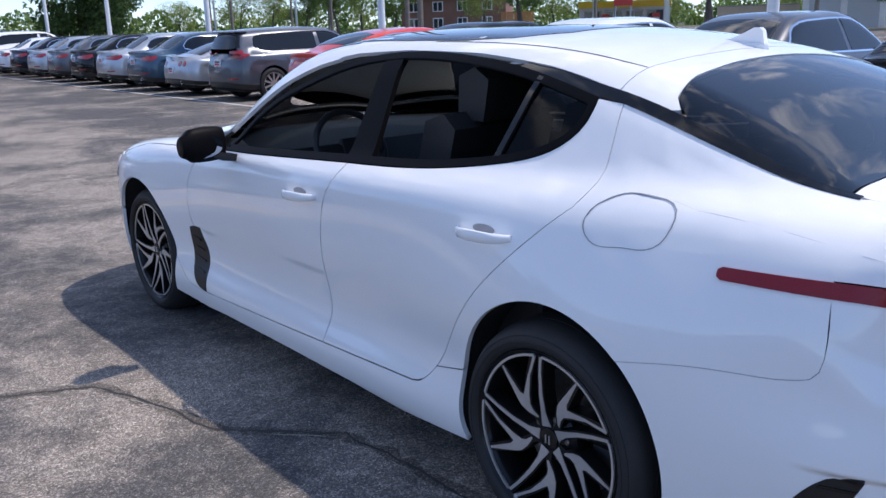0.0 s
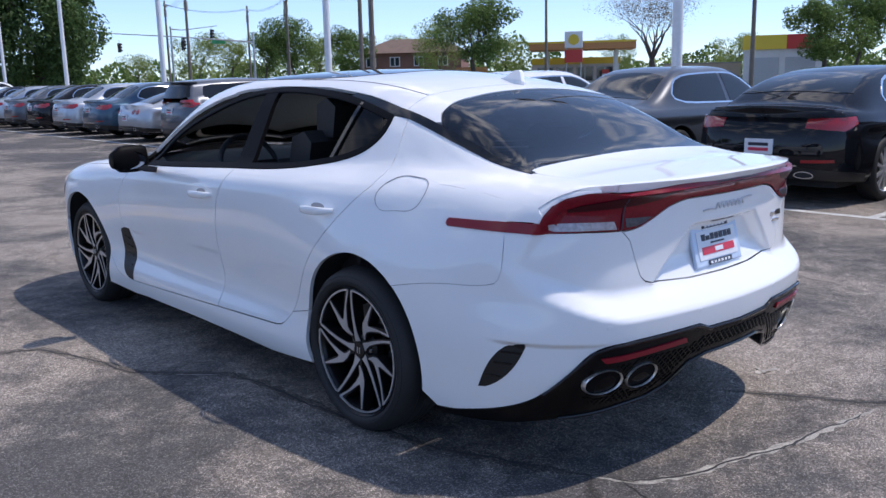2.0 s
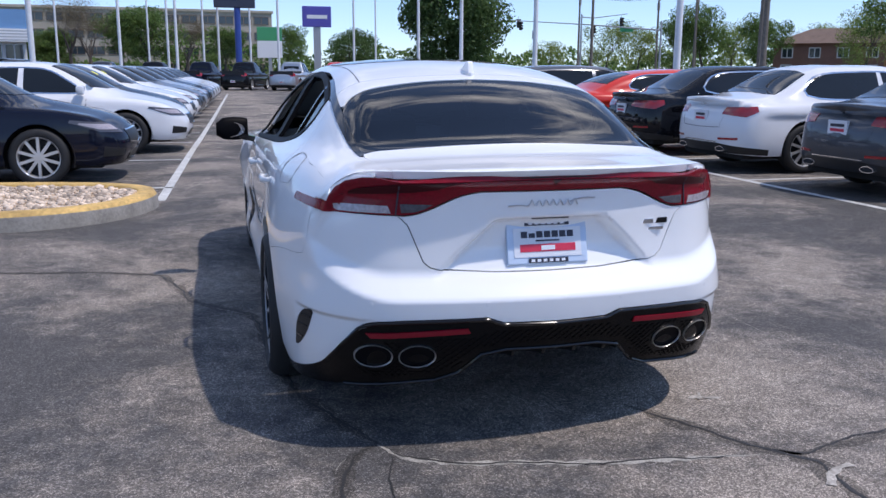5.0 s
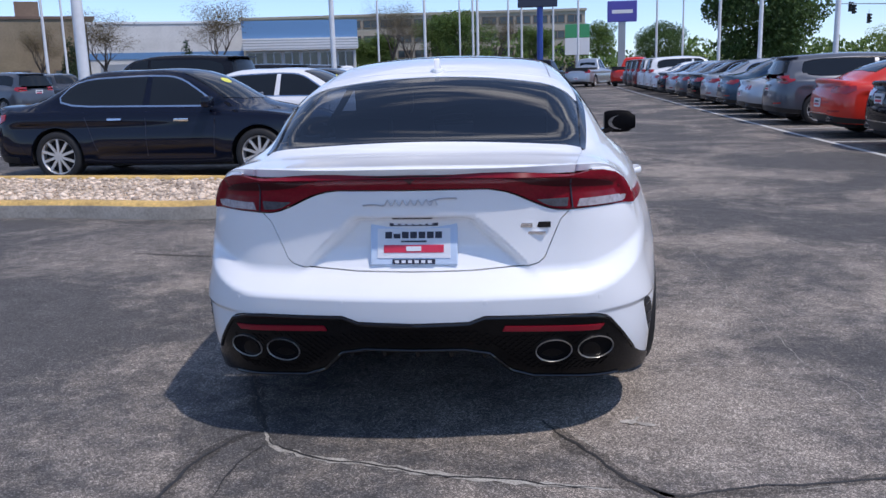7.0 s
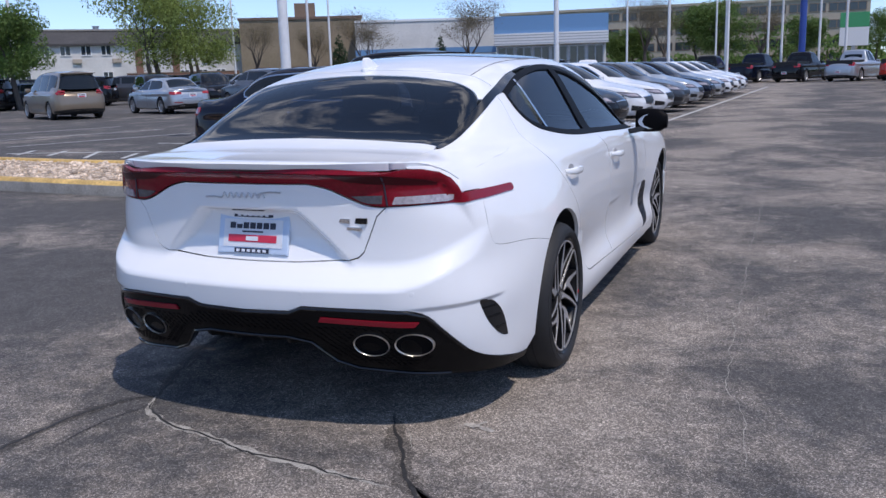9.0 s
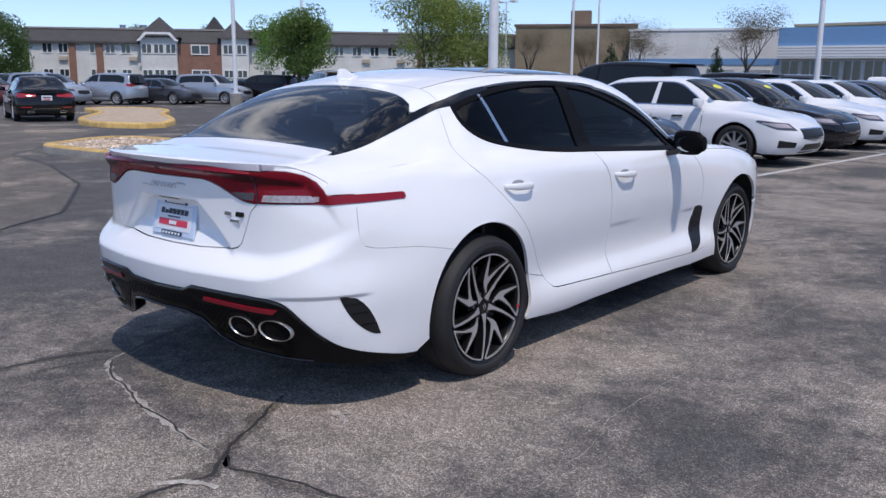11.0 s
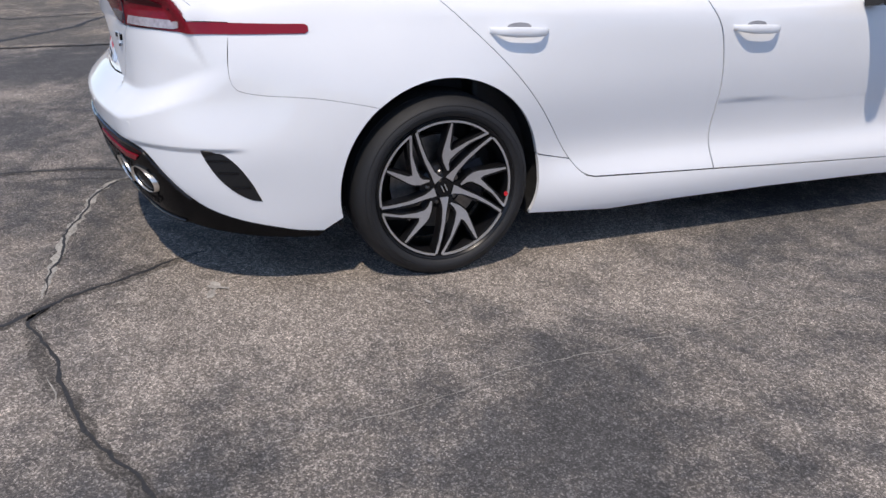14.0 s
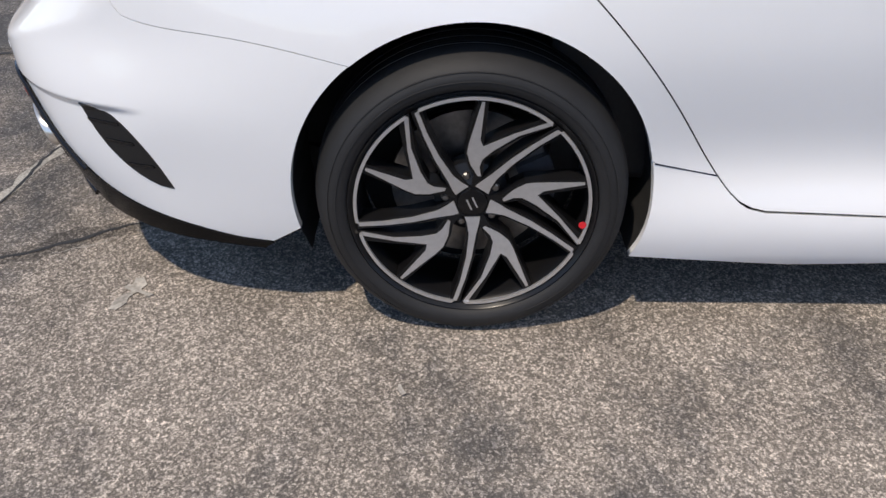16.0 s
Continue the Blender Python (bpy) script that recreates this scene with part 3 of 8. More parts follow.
for seed_, pts, wd in ((72, ((0.78, -3.06), (0.84, -3.00), (0.90, -2.96), (0.96, -2.94)), 0.026), (71, ((0.74, -2.25), (0.77, -2.242), (0.80, -2.246), (0.84, -2.262), (0.87, -2.27)), 0.022), (73, ((0.775, -2.268), (0.80, -2.225), (0.815, -2.20)), 0.016), (75, ((1.12, -1.60), (1.135, -1.60), (1.15, -1.59)), 0.008)):
    ribbon("chip_mark", pts, wd, M_SCUFF, 0.003 + 0.001 * (seed_ - 71), 0.005, seed_, "pale chalky scuff on the asphalt", "stain")

# painted lines
ribbon("parking_line", ((5.41, -8.0), (5.41, 3.0), (5.42, 12.0), (5.55, 20.0), (5.95, 39.0), (6.4, 56.0)), 0.10, M_LINE, label="worn white painted line across the ends of the bays", category="painted line")
ribbon("parking_line", ((-1.66, 4.10), (-1.42, 9.9), (-1.26, 13.3), (-0.98, 20.0), (-0.42, 34.0), (0.05, 46.0)), 0.10, M_LINE, label="worn white painted line across the ends of the bays", category="painted line")


def bay_line(x0, y0, x1, y1):
    ob = ribbon("bay_line", ((x0, y0), (x1, y1)), 0.09, M_LINE, label="worn white bay divider line", category="painted line")
    return ob

# ---- the white fastback ----
def ramp01(v):
    v = np.clip(v, 0, 1)
    return v * v * (3 - 2 * v)


def plate_recess(x, z):
    """The recess for the plate, wider towards its foot and deepest under its top edge."""
    w = ramp01((0.215 + 1.05 * (0.845 - z) - x) / 0.055)
    t = ramp01((0.845 - z) / 0.022) * ramp01((z - 0.60) / 0.14)
    return 0.050 * w * t


class RearLine:
    """Height to rear face: a leaning lower bumper, a shelf that ends in a crease, and the tailgate above."""
    v = np.array((-2.565, -2.30))
    low = Curve((0.10, -2.36), (0.20, -2.435), (0.28, -2.480), (0.36, -2.518), (0.46, -2.549), (0.56, -2.566), (0.68, -2.578), (1.05, -2.60))
    gate = Curve((0.55, -2.472), (0.655, -2.487), (0.72, -2.487), (0.84, -2.492), (0.94, -2.50), (1.02, -2.51))

    def __call__(self, z):
        return self.at(0.0, z)

    def at(self, x, z):
        crease = 0.566 + 1.5 * np.maximum(x - 0.55, 0) ** 2
        shelf = -2.570 + (z - crease) * 1.05
        return smin(smax(self.low(z), shelf, 0.012), self.gate(z) + np.maximum(0.60 - z, 0) * 2.0, 0.02)


REAR = RearLine()


def rear_extra(x, z):
    return plate_recess(x, z) + REAR.at(x, z) - REAR(z)


def side_dents(x, y, z):
    """A ledge that runs into the bumper vent, and the fine crease along the front door."""
    d = 0.010 * ramp01((0.502 - z) / 0.012) * ramp01((z - 0.33) / 0.16) * ramp01((-2.10 - y) / 0.12) * ramp01((x - 0.58) / 0.16)
    line = 0.548 - 0.012 * y
    d = d + 0.007 * ramp01((line - z) / 0.010) * ramp01((z - line + 0.17) / 0.15) * ramp01((y + 0.42) / 0.45) * ramp01((0.80 - y) / 0.05)
    return d


def lip_y(x):
    """The rear edge of the spoiler lip in plan."""
    return 0.22 * x * x + 0.5 * x**4


HERO = Shape(
    heights=(0.15, 0.22, 0.30, 0.38, 0.50, 0.64, 0.76, 0.88, 1.02),
    sides=(
        Curve((-2.6, 0.735), (-2.25, 0.815), (-1.9, 0.862), (-1.45, 0.888), (-1.0, 0.888), (0, 0.888), (1.0, 0.888), (1.45, 0.885), (1.9, 0.805), (2.2, 0.67)),
        Curve((-2.6, 0.745), (-2.25, 0.822), (-1.9, 0.88), (-1.45, 0.908), (-1.0, 0.908), (0, 0.906), (1.0, 0.905), (1.45, 0.908), (1.9, 0.832), (2.2, 0.69)),
        Curve((-2.6, 0.75), (-2.25, 0.828), (-1.9, 0.893), (-1.45, 0.920), (-1.0, 0.906), (0, 0.903), (0.9, 0.903), (1.45, 0.917), (1.9, 0.85), (2.2, 0.70)),
        Curve((-2.6, 0.752), (-2.25, 0.835), (-1.9, 0.902), (-1.45, 0.928), (-1.0, 0.886), (0, 0.868), (0.9, 0.875), (1.45, 0.923), (1.9, 0.857), (2.2, 0.70)),
        Curve((-2.6, 0.755), (-2.25, 0.842), (-1.9, 0.908), (-1.45, 0.933), (-1.0, 0.892), (0, 0.872), (0.9, 0.882), (1.45, 0.928), (1.9, 0.858), (2.2, 0.70)),
        Curve((-2.6, 0.73), (-2.25, 0.812), (-1.9, 0.895), (-1.45, 0.935), (-1.0, 0.908), (0, 0.894), (0.9, 0.898), (1.45, 0.93), (1.9, 0.858), (2.2, 0.70)),
        Curve((-2.6, 0.72), (-2.25, 0.803), (-1.9, 0.873), (-1.45, 0.912), (-1.0, 0.902), (0, 0.896), (0.9, 0.895), (1.45, 0.915), (1.9, 0.84), (2.2, 0.69)),
        Curve((-2.6, 0.69), (-2.25, 0.768), (-1.9, 0.828), (-1.45, 0.873), (-1.0, 0.884), (0, 0.882), (0.9, 0.873), (1.45, 0.875), (1.9, 0.785), (2.2, 0.66)),
        Curve((-2.6, 0.62), (-2.25, 0.70), (-1.9, 0.765), (-1.45, 0.815), (-1.0, 0.842), (0, 0.842), (0.9, 0.82), (1.45, 0.80), (1.9, 0.72), (2.2, 0.60)),
    ),
    rear=REAR,
    front=Curve((0.10, 2.20), (0.3, 2.30), (0.5, 2.33), (0.7, 2.30), (0.85, 2.2), (1.0, 2.0)),
    belt=Curve((-2.6, 1.15), (-2.45, 1.14), (-2.36, 1.08), (-2.25, 1.0), (-2.1, 0.995), (-1.4, 0.995), (-0.8, 0.972), (0, 0.948), (0.6, 0.935), (1.2, 0.92), (1.7, 0.865), (2.2, 0.76)),
    cabin=Curve((-2.6, 0.80), (-2.35, 0.765), (-2.2, 0.728), (-2.065, 0.712), (-1.61, 0.785), (-1.2, 0.812), (-0.4, 0.815), (0.4, 0.812), (0.9, 0.79), (1.5, 0.76), (2.2, 0.66)),
    top=Curve((-2.6, 1.012), (-2.5, 1.012), (-2.35, 1.018), (-2.2, 1.036), (-2.065, 1.068), (-1.85, 1.172), (-1.6, 1.286), (-1.4, 1.342), (-1.2, 1.374), (-0.9, 1.398), (-0.4, 1.408), (0, 1.40), (0.3, 1.375), (0.55, 1.315), (0.85, 1.165), (1.1, 1.03), (1.25, 0.975), (1.5, 0.945), (1.9, 0.865), (2.4, 0.70)),
    lip=-2.552, lip_line=lip_y, deck_floor=0.990, rear_clip=True, extra=rear_extra, dent=side_dents, crown=0.14, crown2=0.08, crown_drop=0.10, cabin_round=0.11, corner=0.24, bottom=0.132,
)

M_TRIMBLACK = mat("black window frame", (0.004, 0.004, 0.005), 0.5, grain=0.1, scale=90, spec=0.06)
M_MIRROR = mat("dark mirror glass", (0.35, 0.37, 0.40), 0.04, metal=1.0, dirt=0.05)
M_SLOT = mat("grey for handle shade and joint lines", (0.30, 0.30, 0.31), 0.5, grain=0.1)
AXLE, TYRE, ARCH = 1.4525, 0.331, 0.373


def arch_line(y0, a0, a1, r=ARCH, n=40):
    """Part of a wheel arch as (u, z), by angles from the top, positive towards the rear."""
    return [(-y0 + r * math.sin(radians(a)), 0.335 + r * math.cos(radians(a))) for a in np.linspace(a0, a1, n)]


def wheel(parent, hub, side, turn, steer=0.0, lug=True):
    """An alloy wheel with five thin spokes and five forked ones. side 1: on the right of the car, -1: on the left."""
    m = Matrix.Translation(hub) @ Matrix.Rotation(radians(steer) + (0 if side > 0 else math.pi), 4, "Z") @ Matrix.Rotation(radians(turn), 4, "X")
    w = put("wheel", None, parent)
    w.empty_display_size = 0.1
    w.matrix_basis = m
    R = 0.2495
    # outside is +x; the origin lies in the plane of the rim's edge
    prof = [(-0.20, 0.252), (-0.222, 0.268), (-0.222, 0.295), (-0.21, 0.318), (-0.185, 0.328), (-0.12, 0.331), (-0.06, 0.3285), (-0.026, 0.319), (-0.006, 0.304), (0.004, 0.288), (0.004, 0.274), (-0.003, 0.263), (-0.012, 0.257), (-0.03, 0.252)]
    rubber = revolve(prof, 120)
    for v in rubber.verts:
        # the loaded tyre stands flat on the ground and bulges a little above it
        low = (m @ v.co).z
        if low < 0.07:
            v.co.x += 0.006 * (1 - max(low, 0) / 0.07) * (1 if v.co.x > -0.1 else -1)
        if low < 0.0:
            v.co += (m.to_3x3().inverted() @ Vector((0, 0, -low)))
    tyre = part("tyre", rubber, M_RUBBER, w, smooth=True, angle=50)
    for zr in (0.075, 0.115, 0.155):
        part("tread_groove", revolve([(-zr - 0.004, 0.3305), (-zr - 0.003, 0.3316), (-zr + 0.003, 0.3316), (-zr + 0.004, 0.3305)], 60), M_LINER, tyre)
    for rr_ in (0.281, 0.298):
        part("sidewall_rib", revolve([(0.001 - (rr_ > 0.29) * 0.005, rr_ - 0.002), (0.0058 - (rr_ > 0.29) * 0.006, rr_ - 0.0006), (0.0058 - (rr_ > 0.29) * 0.006, rr_ + 0.0006), (0.001 - (rr_ > 0.29) * 0.006, rr_ + 0.002)], 72), M_RUBBER, tyre, smooth=True)
    rim = part("rim", revolve([(-0.20, 0.252), (-0.16, 0.236), (-0.07, 0.232), (-0.035, 0.236), (-0.016, 0.244), (-0.008, 0.2545), (-0.004, 0.2575), (-0.007, 0.2605), (-0.014, 0.2600), (-0.03, 0.254)], 84), M_RIMBLACK, w, smooth=True, angle=50)

    def pol(r, a):
        return (R * r * math.sin(radians(a)), R * r * math.cos(radians(a)))

    def face_x(r):
        """Dish of the wheel: the spokes run inwards to the hub."""
        return -0.034 + 0.024 * min(1.0, max(0.0, (r - 0.12) / 0.83)) ** 0.8

    def blade(pts, off, thick):
        bm = bmesh.new()
        top = [bm.verts.new((face_x(r) + off, *pol(r, a))) for r, a in pts]
        low = [bm.verts.new((face_x(r) + off - thick, *pol(r, a))) for r, a in pts]
        for tri in geometry.tessellate_polygon([[Vector((*pol(r, a), 0)) for r, a in pts]]):
            bm.faces.new([top[i] for i in tri])
            bm.faces.new([low[i] for i in tri])
        for i in range(len(pts)):
            k2 = (i + 1) % len(pts)
            bm.faces.new((top[i], low[i], low[k2], top[k2]))
        return bm
    for k in range(5):
        a = 72 * k - 29.3
        part("spoke_back", blade([(0.13, a - 40), (0.20, a - 32), (0.305, a - 18.5), (0.517, a - 10.4), (0.734, a - 5.2), (0.985, a - 1.6), (0.985, a + 3.6), (0.765, a + 1.4), (0.52, a - 0.6), (0.30, a + 0.6), (0.17, a + 16), (0.13, a + 30)], -0.002, 0.045), M_RIMBLACK, rim)
        part("spoke_back", blade([(0.14, a + 24), (0.26, a + 30), (0.36, a + 22), (0.48, a + 20.5), (0.96, a + 30.6), (0.96, a + 35.4), (0.56, a + 37.2), (0.72, a + 51), (0.985, a + 63.4), (0.985, a + 69.6), (0.73, a + 60), (0.53, a + 49.5), (0.41, a + 41), (0.28, a + 46), (0.14, a + 48)], -0.0025, 0.045), M_RIMBLACK, rim)
        part("spoke_face", blade([(0.155, a - 34), (0.20, a - 26), (0.305, a - 14.6), (0.517, a - 8.0), (0.734, a - 3.6), (0.962, a - 0.2), (0.966, a + 2.0), (0.765, a - 0.3), (0.52, a - 2.6), (0.30, a - 2.8), (0.20, a + 5), (0.155, a + 16)], 0.0, 0.006), M_ALLOY, rim)
        part("spoke_face", blade([(0.262, a + 43.5), (0.255, a + 38), (0.37, a + 25), (0.48, a + 22.6), (0.56, a + 24.6), (0.94, a + 32.2), (0.94, a + 33.6), (0.60, a + 33.8), (0.545, a + 37.0), (0.73, a + 54.5), (0.962, a + 66.0), (0.955, a + 68.2), (0.73, a + 57.6), (0.53, a + 46.8), (0.42, a + 38.5), (0.35, a + 37.5)], -0.001, 0.006), M_ALLOY, rim)
        ring = [(0.958, a + t) for t in np.linspace(1.4, 68.4, 26)] + [(0.986, a + t) for t in np.linspace(67.4, 2.4, 26)]
        part("rim_edge", blade(ring, 0.002, 0.006), M_ALLOY, rim)
        ln = pol(0.225, a + 16)
        part("lug_nut", revolve([(-0.062, 0.0), (-0.062, 0.0095), (-0.044, 0.009), (-0.041, 0.006), (-0.041, 0.0)], 8), M_STEEL, rim, m=Matrix.Translation((0, ln[0], ln[1])))
    part("hub_face", revolve([(-0.09, 0.085), (-0.060, 0.080), (-0.045, 0.055), (-0.036, 0.040)], 40), M_RIMBLACK, rim, smooth=True)
    cap = part("centre_cap", revolve([(-0.045, 0.033), (-0.034, 0.0325), (-0.030, 0.030), (-0.028, 0.0)], 40), M_BLACKGLOSS, rim, smooth=True)
    for s in (-0.007, 0.006):
        bmb = bmesh.new()
        add_box(bmb, -0.029, s - 0.0016, -0.013, -0.0262, s + 0.0016, 0.012, m=Matrix.Rotation(radians(25), 4, "X"))
        part("cap_mark", bmb, M_ALLOY, cap)
    part("brake_disc", revolve([(-0.115, 0.06), (-0.115, 0.172), (-0.140, 0.172), (-0.140, 0.06)], 48), M_STEEL, w)
    bmc = prism([(0.18 * math.sin(t), 0.18 * math.cos(t)) for t in np.linspace(1.1, 2.1, 9)] + [(0.105 * math.sin(t), 0.105 * math.cos(t)) for t in np.linspace(2.1, 1.1, 9)], -0.15, -0.095, "x")
    part("brake_caliper", bmc, M_CALIPER, w)
    part("inner_barrel", revolve([(-0.205, 0.245), (-0.205, 0.05)], 40), M_LINER, w)
    return w


def hero_car():
    H = HERO
    car = thing("fastback_car", "pearl white four-door fastback with two windows wound down, black trim", "car")
    arcs = ARCH
    # seam lines, (u, z)
    belt_f = [(-0.66, 0.922), (-0.45, 0.927), (0.0, 0.945), (0.40, 0.963)]
    seam_mid = [(0.40, 0.963), (0.385, 0.92), (0.350, 0.864), (0.315, 0.744), (0.300, 0.56), (0.305, 0.412), (0.29, 0.283)]
    sill_top = [(0.29, 0.283), (-0.10, 0.270), (-0.46, 0.258), (-0.76, 0.248)]
    front_seam = [(-0.76, 0.248), (-0.80, 0.40), (-0.865, 0.58), (-0.86, 0.74), (-0.78, 0.86), (-0.66, 0.922)]
    fd = sp(*belt_f) + sp(*seam_mid)[1:] + sp(*sill_top)[1:] + sp(*front_seam)[1:-1]
    rear_seam_low = [(0.835, 0.30), (0.88, 0.312), (0.93, 0.355), (1.039, 0.508), (1.194, 0.700), (1.372, 0.868), (1.470, 0.955)]
    rear_seam_up = [(1.470, 0.955), (1.490, 1.0), (1.488, 1.074), (1.462, 1.205)]
    dlo_low = [(0.40, 0.963), (0.868, 0.990), (1.099, 1.022), (1.25, 1.058), (1.335, 1.105), (1.372, 1.160), (1.372, 1.215)]
    rd = [(0.40, 0.963)] + sp(*seam_mid)[1:] + sp((0.29, 0.283), (0.6, 0.292), (0.835, 0.30))[1:] + sp(*rear_seam_low)[1:] + sp(*rear_seam_up)[1:] + [(1.372, 1.215)] + sp(*dlo_low)[::-1][1:-1]
    door_f, door_r = Patch(H, "wrap", fd, gap=0.003, grid=0.018), Patch(H, "wrap", rd, gap=0.003, grid=0.022)
    # sill, from arch to arch
    a_r0 = arch_line(-AXLE, -78, -114, n=16)
    a_f1 = arch_line(AXLE, 114, 86, n=12)
    sill = sp((0.835, 0.30), (0.6, 0.292), (0.29, 0.283), (-0.10, 0.270), (-0.46, 0.258), (-0.76, 0.248)) + [(-0.93, 0.262), a_f1[-1]] + a_f1[::-1][1:] + [(-0.75, 0.168), (-0.6, 0.174), (0.0, 0.177), (0.45, 0.170), (0.75, 0.156)] + a_r0[::-1] + sp((0.93, 0.355), (0.88, 0.312), (0.835, 0.30))[:-1]
    sill_p = Patch(H, "wrap", sill, gap=0.002, grid=0.022)
    # front fender
    ff = sp(*front_seam) + [(-1.0, 0.905), (-1.2, 0.897), (-1.4, 0.885), (-1.6, 0.845), (-1.75, 0.80)] + [(-1.93, 0.66), (-1.90, 0.50)] + arch_line(AXLE, -62, 86, n=40) + [(-0.93, 0.262)]
    fender = Patch(H, "wrap", ff, gap=0.0025)
    # quarter panel: low part, from the rear door to the bumper
    q_arch = arch_line(-AXLE, 40, -78, n=40)
    ql = sp(*rear_seam_low)[2:] + sp(*rear_seam_up)[1:6] + [(1.52, 1.06), (1.60, 1.02), (1.80, 0.985), (2.05, 0.968), (2.25, 0.952), (2.42, 0.935), (2.44, 0.905), (2.42, 0.892), (2.262, 0.888)] + sp((2.262, 0.888), (2.254, 0.80), (2.250, 0.735), (2.229, 0.692), (2.192, 0.679), (1.921, 0.660), q_arch[0])[1:] + q_arch[1:]
    # the strip of the quarter above that, seen from above
    def edge_x(u, z):
        p, _ = H.wrap(np.array([(u, z)]))
        return float(p[0, 0]), float(p[0, 1])
    top_line = [edge_x(u, z) for u, z in [(1.488, 1.074), (1.52, 1.06), (1.60, 1.02), (1.80, 0.985), (2.05, 0.968), (2.25, 0.952), (2.42, 0.935)]]
    quarter = Patch(H, "wrap", ql, gap=0.0)
    sail_out = [(0.626, -1.462)] + top_line
    lip_x = [(x, -2.546 + lip_y(x)) for x in (0.66, 0.62, 0.59, 0.56)]
    sail = sail_out + [(0.688, -2.546 + lip_y(0.688))] + lip_x + sp((0.56, -2.546 + lip_y(0.56)), (0.575, -2.30), (0.600, -2.12))[1:] + [(0.614, -2.085), (0.624, -1.95), (0.632, -1.80), (0.634, -1.60)]
    sail_p = Patch(H, "down", sail, gap=0.0, grid=0.03, flange=0.024)
    shoulder = Patch(H, "wrap", [(2.36, 0.925), (2.40, 0.889), (2.425, 0.889), (2.44, 0.912), (2.48, 0.945), (2.54, 0.970), (2.62, 0.983), (2.68, 0.986), (2.68, 0.994), (2.60, 0.994), (2.52, 0.988), (2.45, 0.976), (2.38, 0.962)], gap=0.0, off=-0.004, grid=0.02)
    # bumper
    bump = [(H.ur(0), 0.646)] + [(H.ur(x), z) for x, z in ((0.2, 0.648), (0.395, 0.660), (0.432, 0.67))] + [(H.u(0.455, -2.49), 0.69), (H.u(0.51, -2.45), 0.82), (H.u(0.545, -2.44), 0.854), (2.606, 0.857), (2.425, 0.856), (2.256, 0.857)]
    bump += sp((2.256, 0.857), (2.250, 0.735), (2.229, 0.692), (2.192, 0.679), (1.921, 0.660), q_arch[0])[1:] + arch_line(-AXLE, 40, 104, n=24)[1:]
    low_edge = [(1.88, 0.200), (1.95, 0.206), (2.08, 0.226), (2.30, 0.270), (2.40, 0.305), (2.48, 0.355), (2.56, 0.420), (2.63, 0.476), (2.70, 0.494)]
    low_mid = [(2.80, 0.500), (3.095, 0.506), (3.15, 0.485), (H.ur(0), 0.480)]
    bump += sp(*low_edge) + low_mid
    bumper = Patch(H, "wrap", bump, gap=0.0015, grid=0.0125)
    # tailgate: rear face and deck
    gate = [(H.ur(0), 0.936), (H.ur(0.26), 0.936)] + sp((H.ur(0.26), 0.936), (H.ur(0.33), 0.922), (H.ur(0.40), 0.892), (2.858, 0.860), (H.u(0.545, -2.44), 0.854))[1:] + [(H.u(0.51, -2.45), 0.82), (H.u(0.455, -2.49), 0.69)] + [(H.ur(x), z) for x, z in ((0.432, 0.67), (0.395, 0.660), (0.2, 0.648), (0, 0.646))]
    gate_p = Patch(H, "wrap", gate, gap=0.003, grid=0.0115)
    deck = [(0, -2.075), (0.597, -2.078), (0.600, -2.12)] + sp((0.600, -2.12), (0.575, -2.30), (0.56, -2.546 + lip_y(0.56)))[1:] + [(x, -2.546 + lip_y(x)) for x in np.linspace(0.53, 0, 14)]
    deck_p = Patch(H, "down", deck, gap=0.0012, flange=0.028)
    header = [(0, -1.475), (0.25, -1.468), (0.45, -1.45), (0.60, -1.425), (0.604, -1.462), (0.610, -1.60), (0.600, -1.625), (0.57, -1.592), (0.45, -1.565), (0.25, -1.55), (0, -1.545)]
    header_p = Patch(H, "down", header, gap=0.0015)
    # roof
    roof = [(0, -1.475), (0.25, -1.468), (0.45, -1.45), (0.60, -1.425)] + [(0.566, -1.15), (0.540, -0.8), (0.535, -0.4), (0.55, -0.1), (0.585, 0.13), (0.64, 0.37), (0.70, 0.56), (0.735, 0.68), (0.66, 0.72), (0.60, 0.55), (0.54, 0.38), (0.45, 0.43), (0.25, 0.49), (0, 0.505)]
    roof_p = Patch(H, "down", roof, gap=0.0015)
    nose = [(-0.90, 0.908), (-1.0, 0.905), (-1.2, 0.897), (-1.4, 0.885), (-1.6, 0.845), (-1.75, 0.80), (H.u(0.62, 2.02), 0.785), (H.uf(0.4), 0.78), (H.uf(0.2), 0.78)]
    nose_x = [edge_x(u, z) for u, z in nose]
    hood = [(0, 1.20), (0.35, 1.15), (0.62, 1.0), (0.70, 0.86), (0.76, 0.80)] + nose_x + [(0, nose_x[-1][1])]
    hood_p = Patch(H, "down", hood, gap=0.002)
    cowl = [(0.62, 1.0), (0.70, 0.86), (0.76, 0.80), (0.735, 0.68), (0.66, 0.72), (0.35, 1.08), (0, 1.12), (0, 1.20), (0.35, 1.15)]
    cowl_p = Patch(H, "down", cowl, gap=0.001)
    # front bumper, plain
    fb = [(H.uf(0), 0.78), (H.uf(0.4), 0.78), (H.u(0.62, 2.02), 0.785), (-1.75, 0.80), (-1.93, 0.66), (-1.90, 0.50)] + arch_line(AXLE, -62, -104, n=16)[1:] + [(-1.95, 0.22), (H.uf(0.4), 0.22), (H.uf(0), 0.22)]
    fbump = Patch(H, "wrap", fb, gap=0.001)
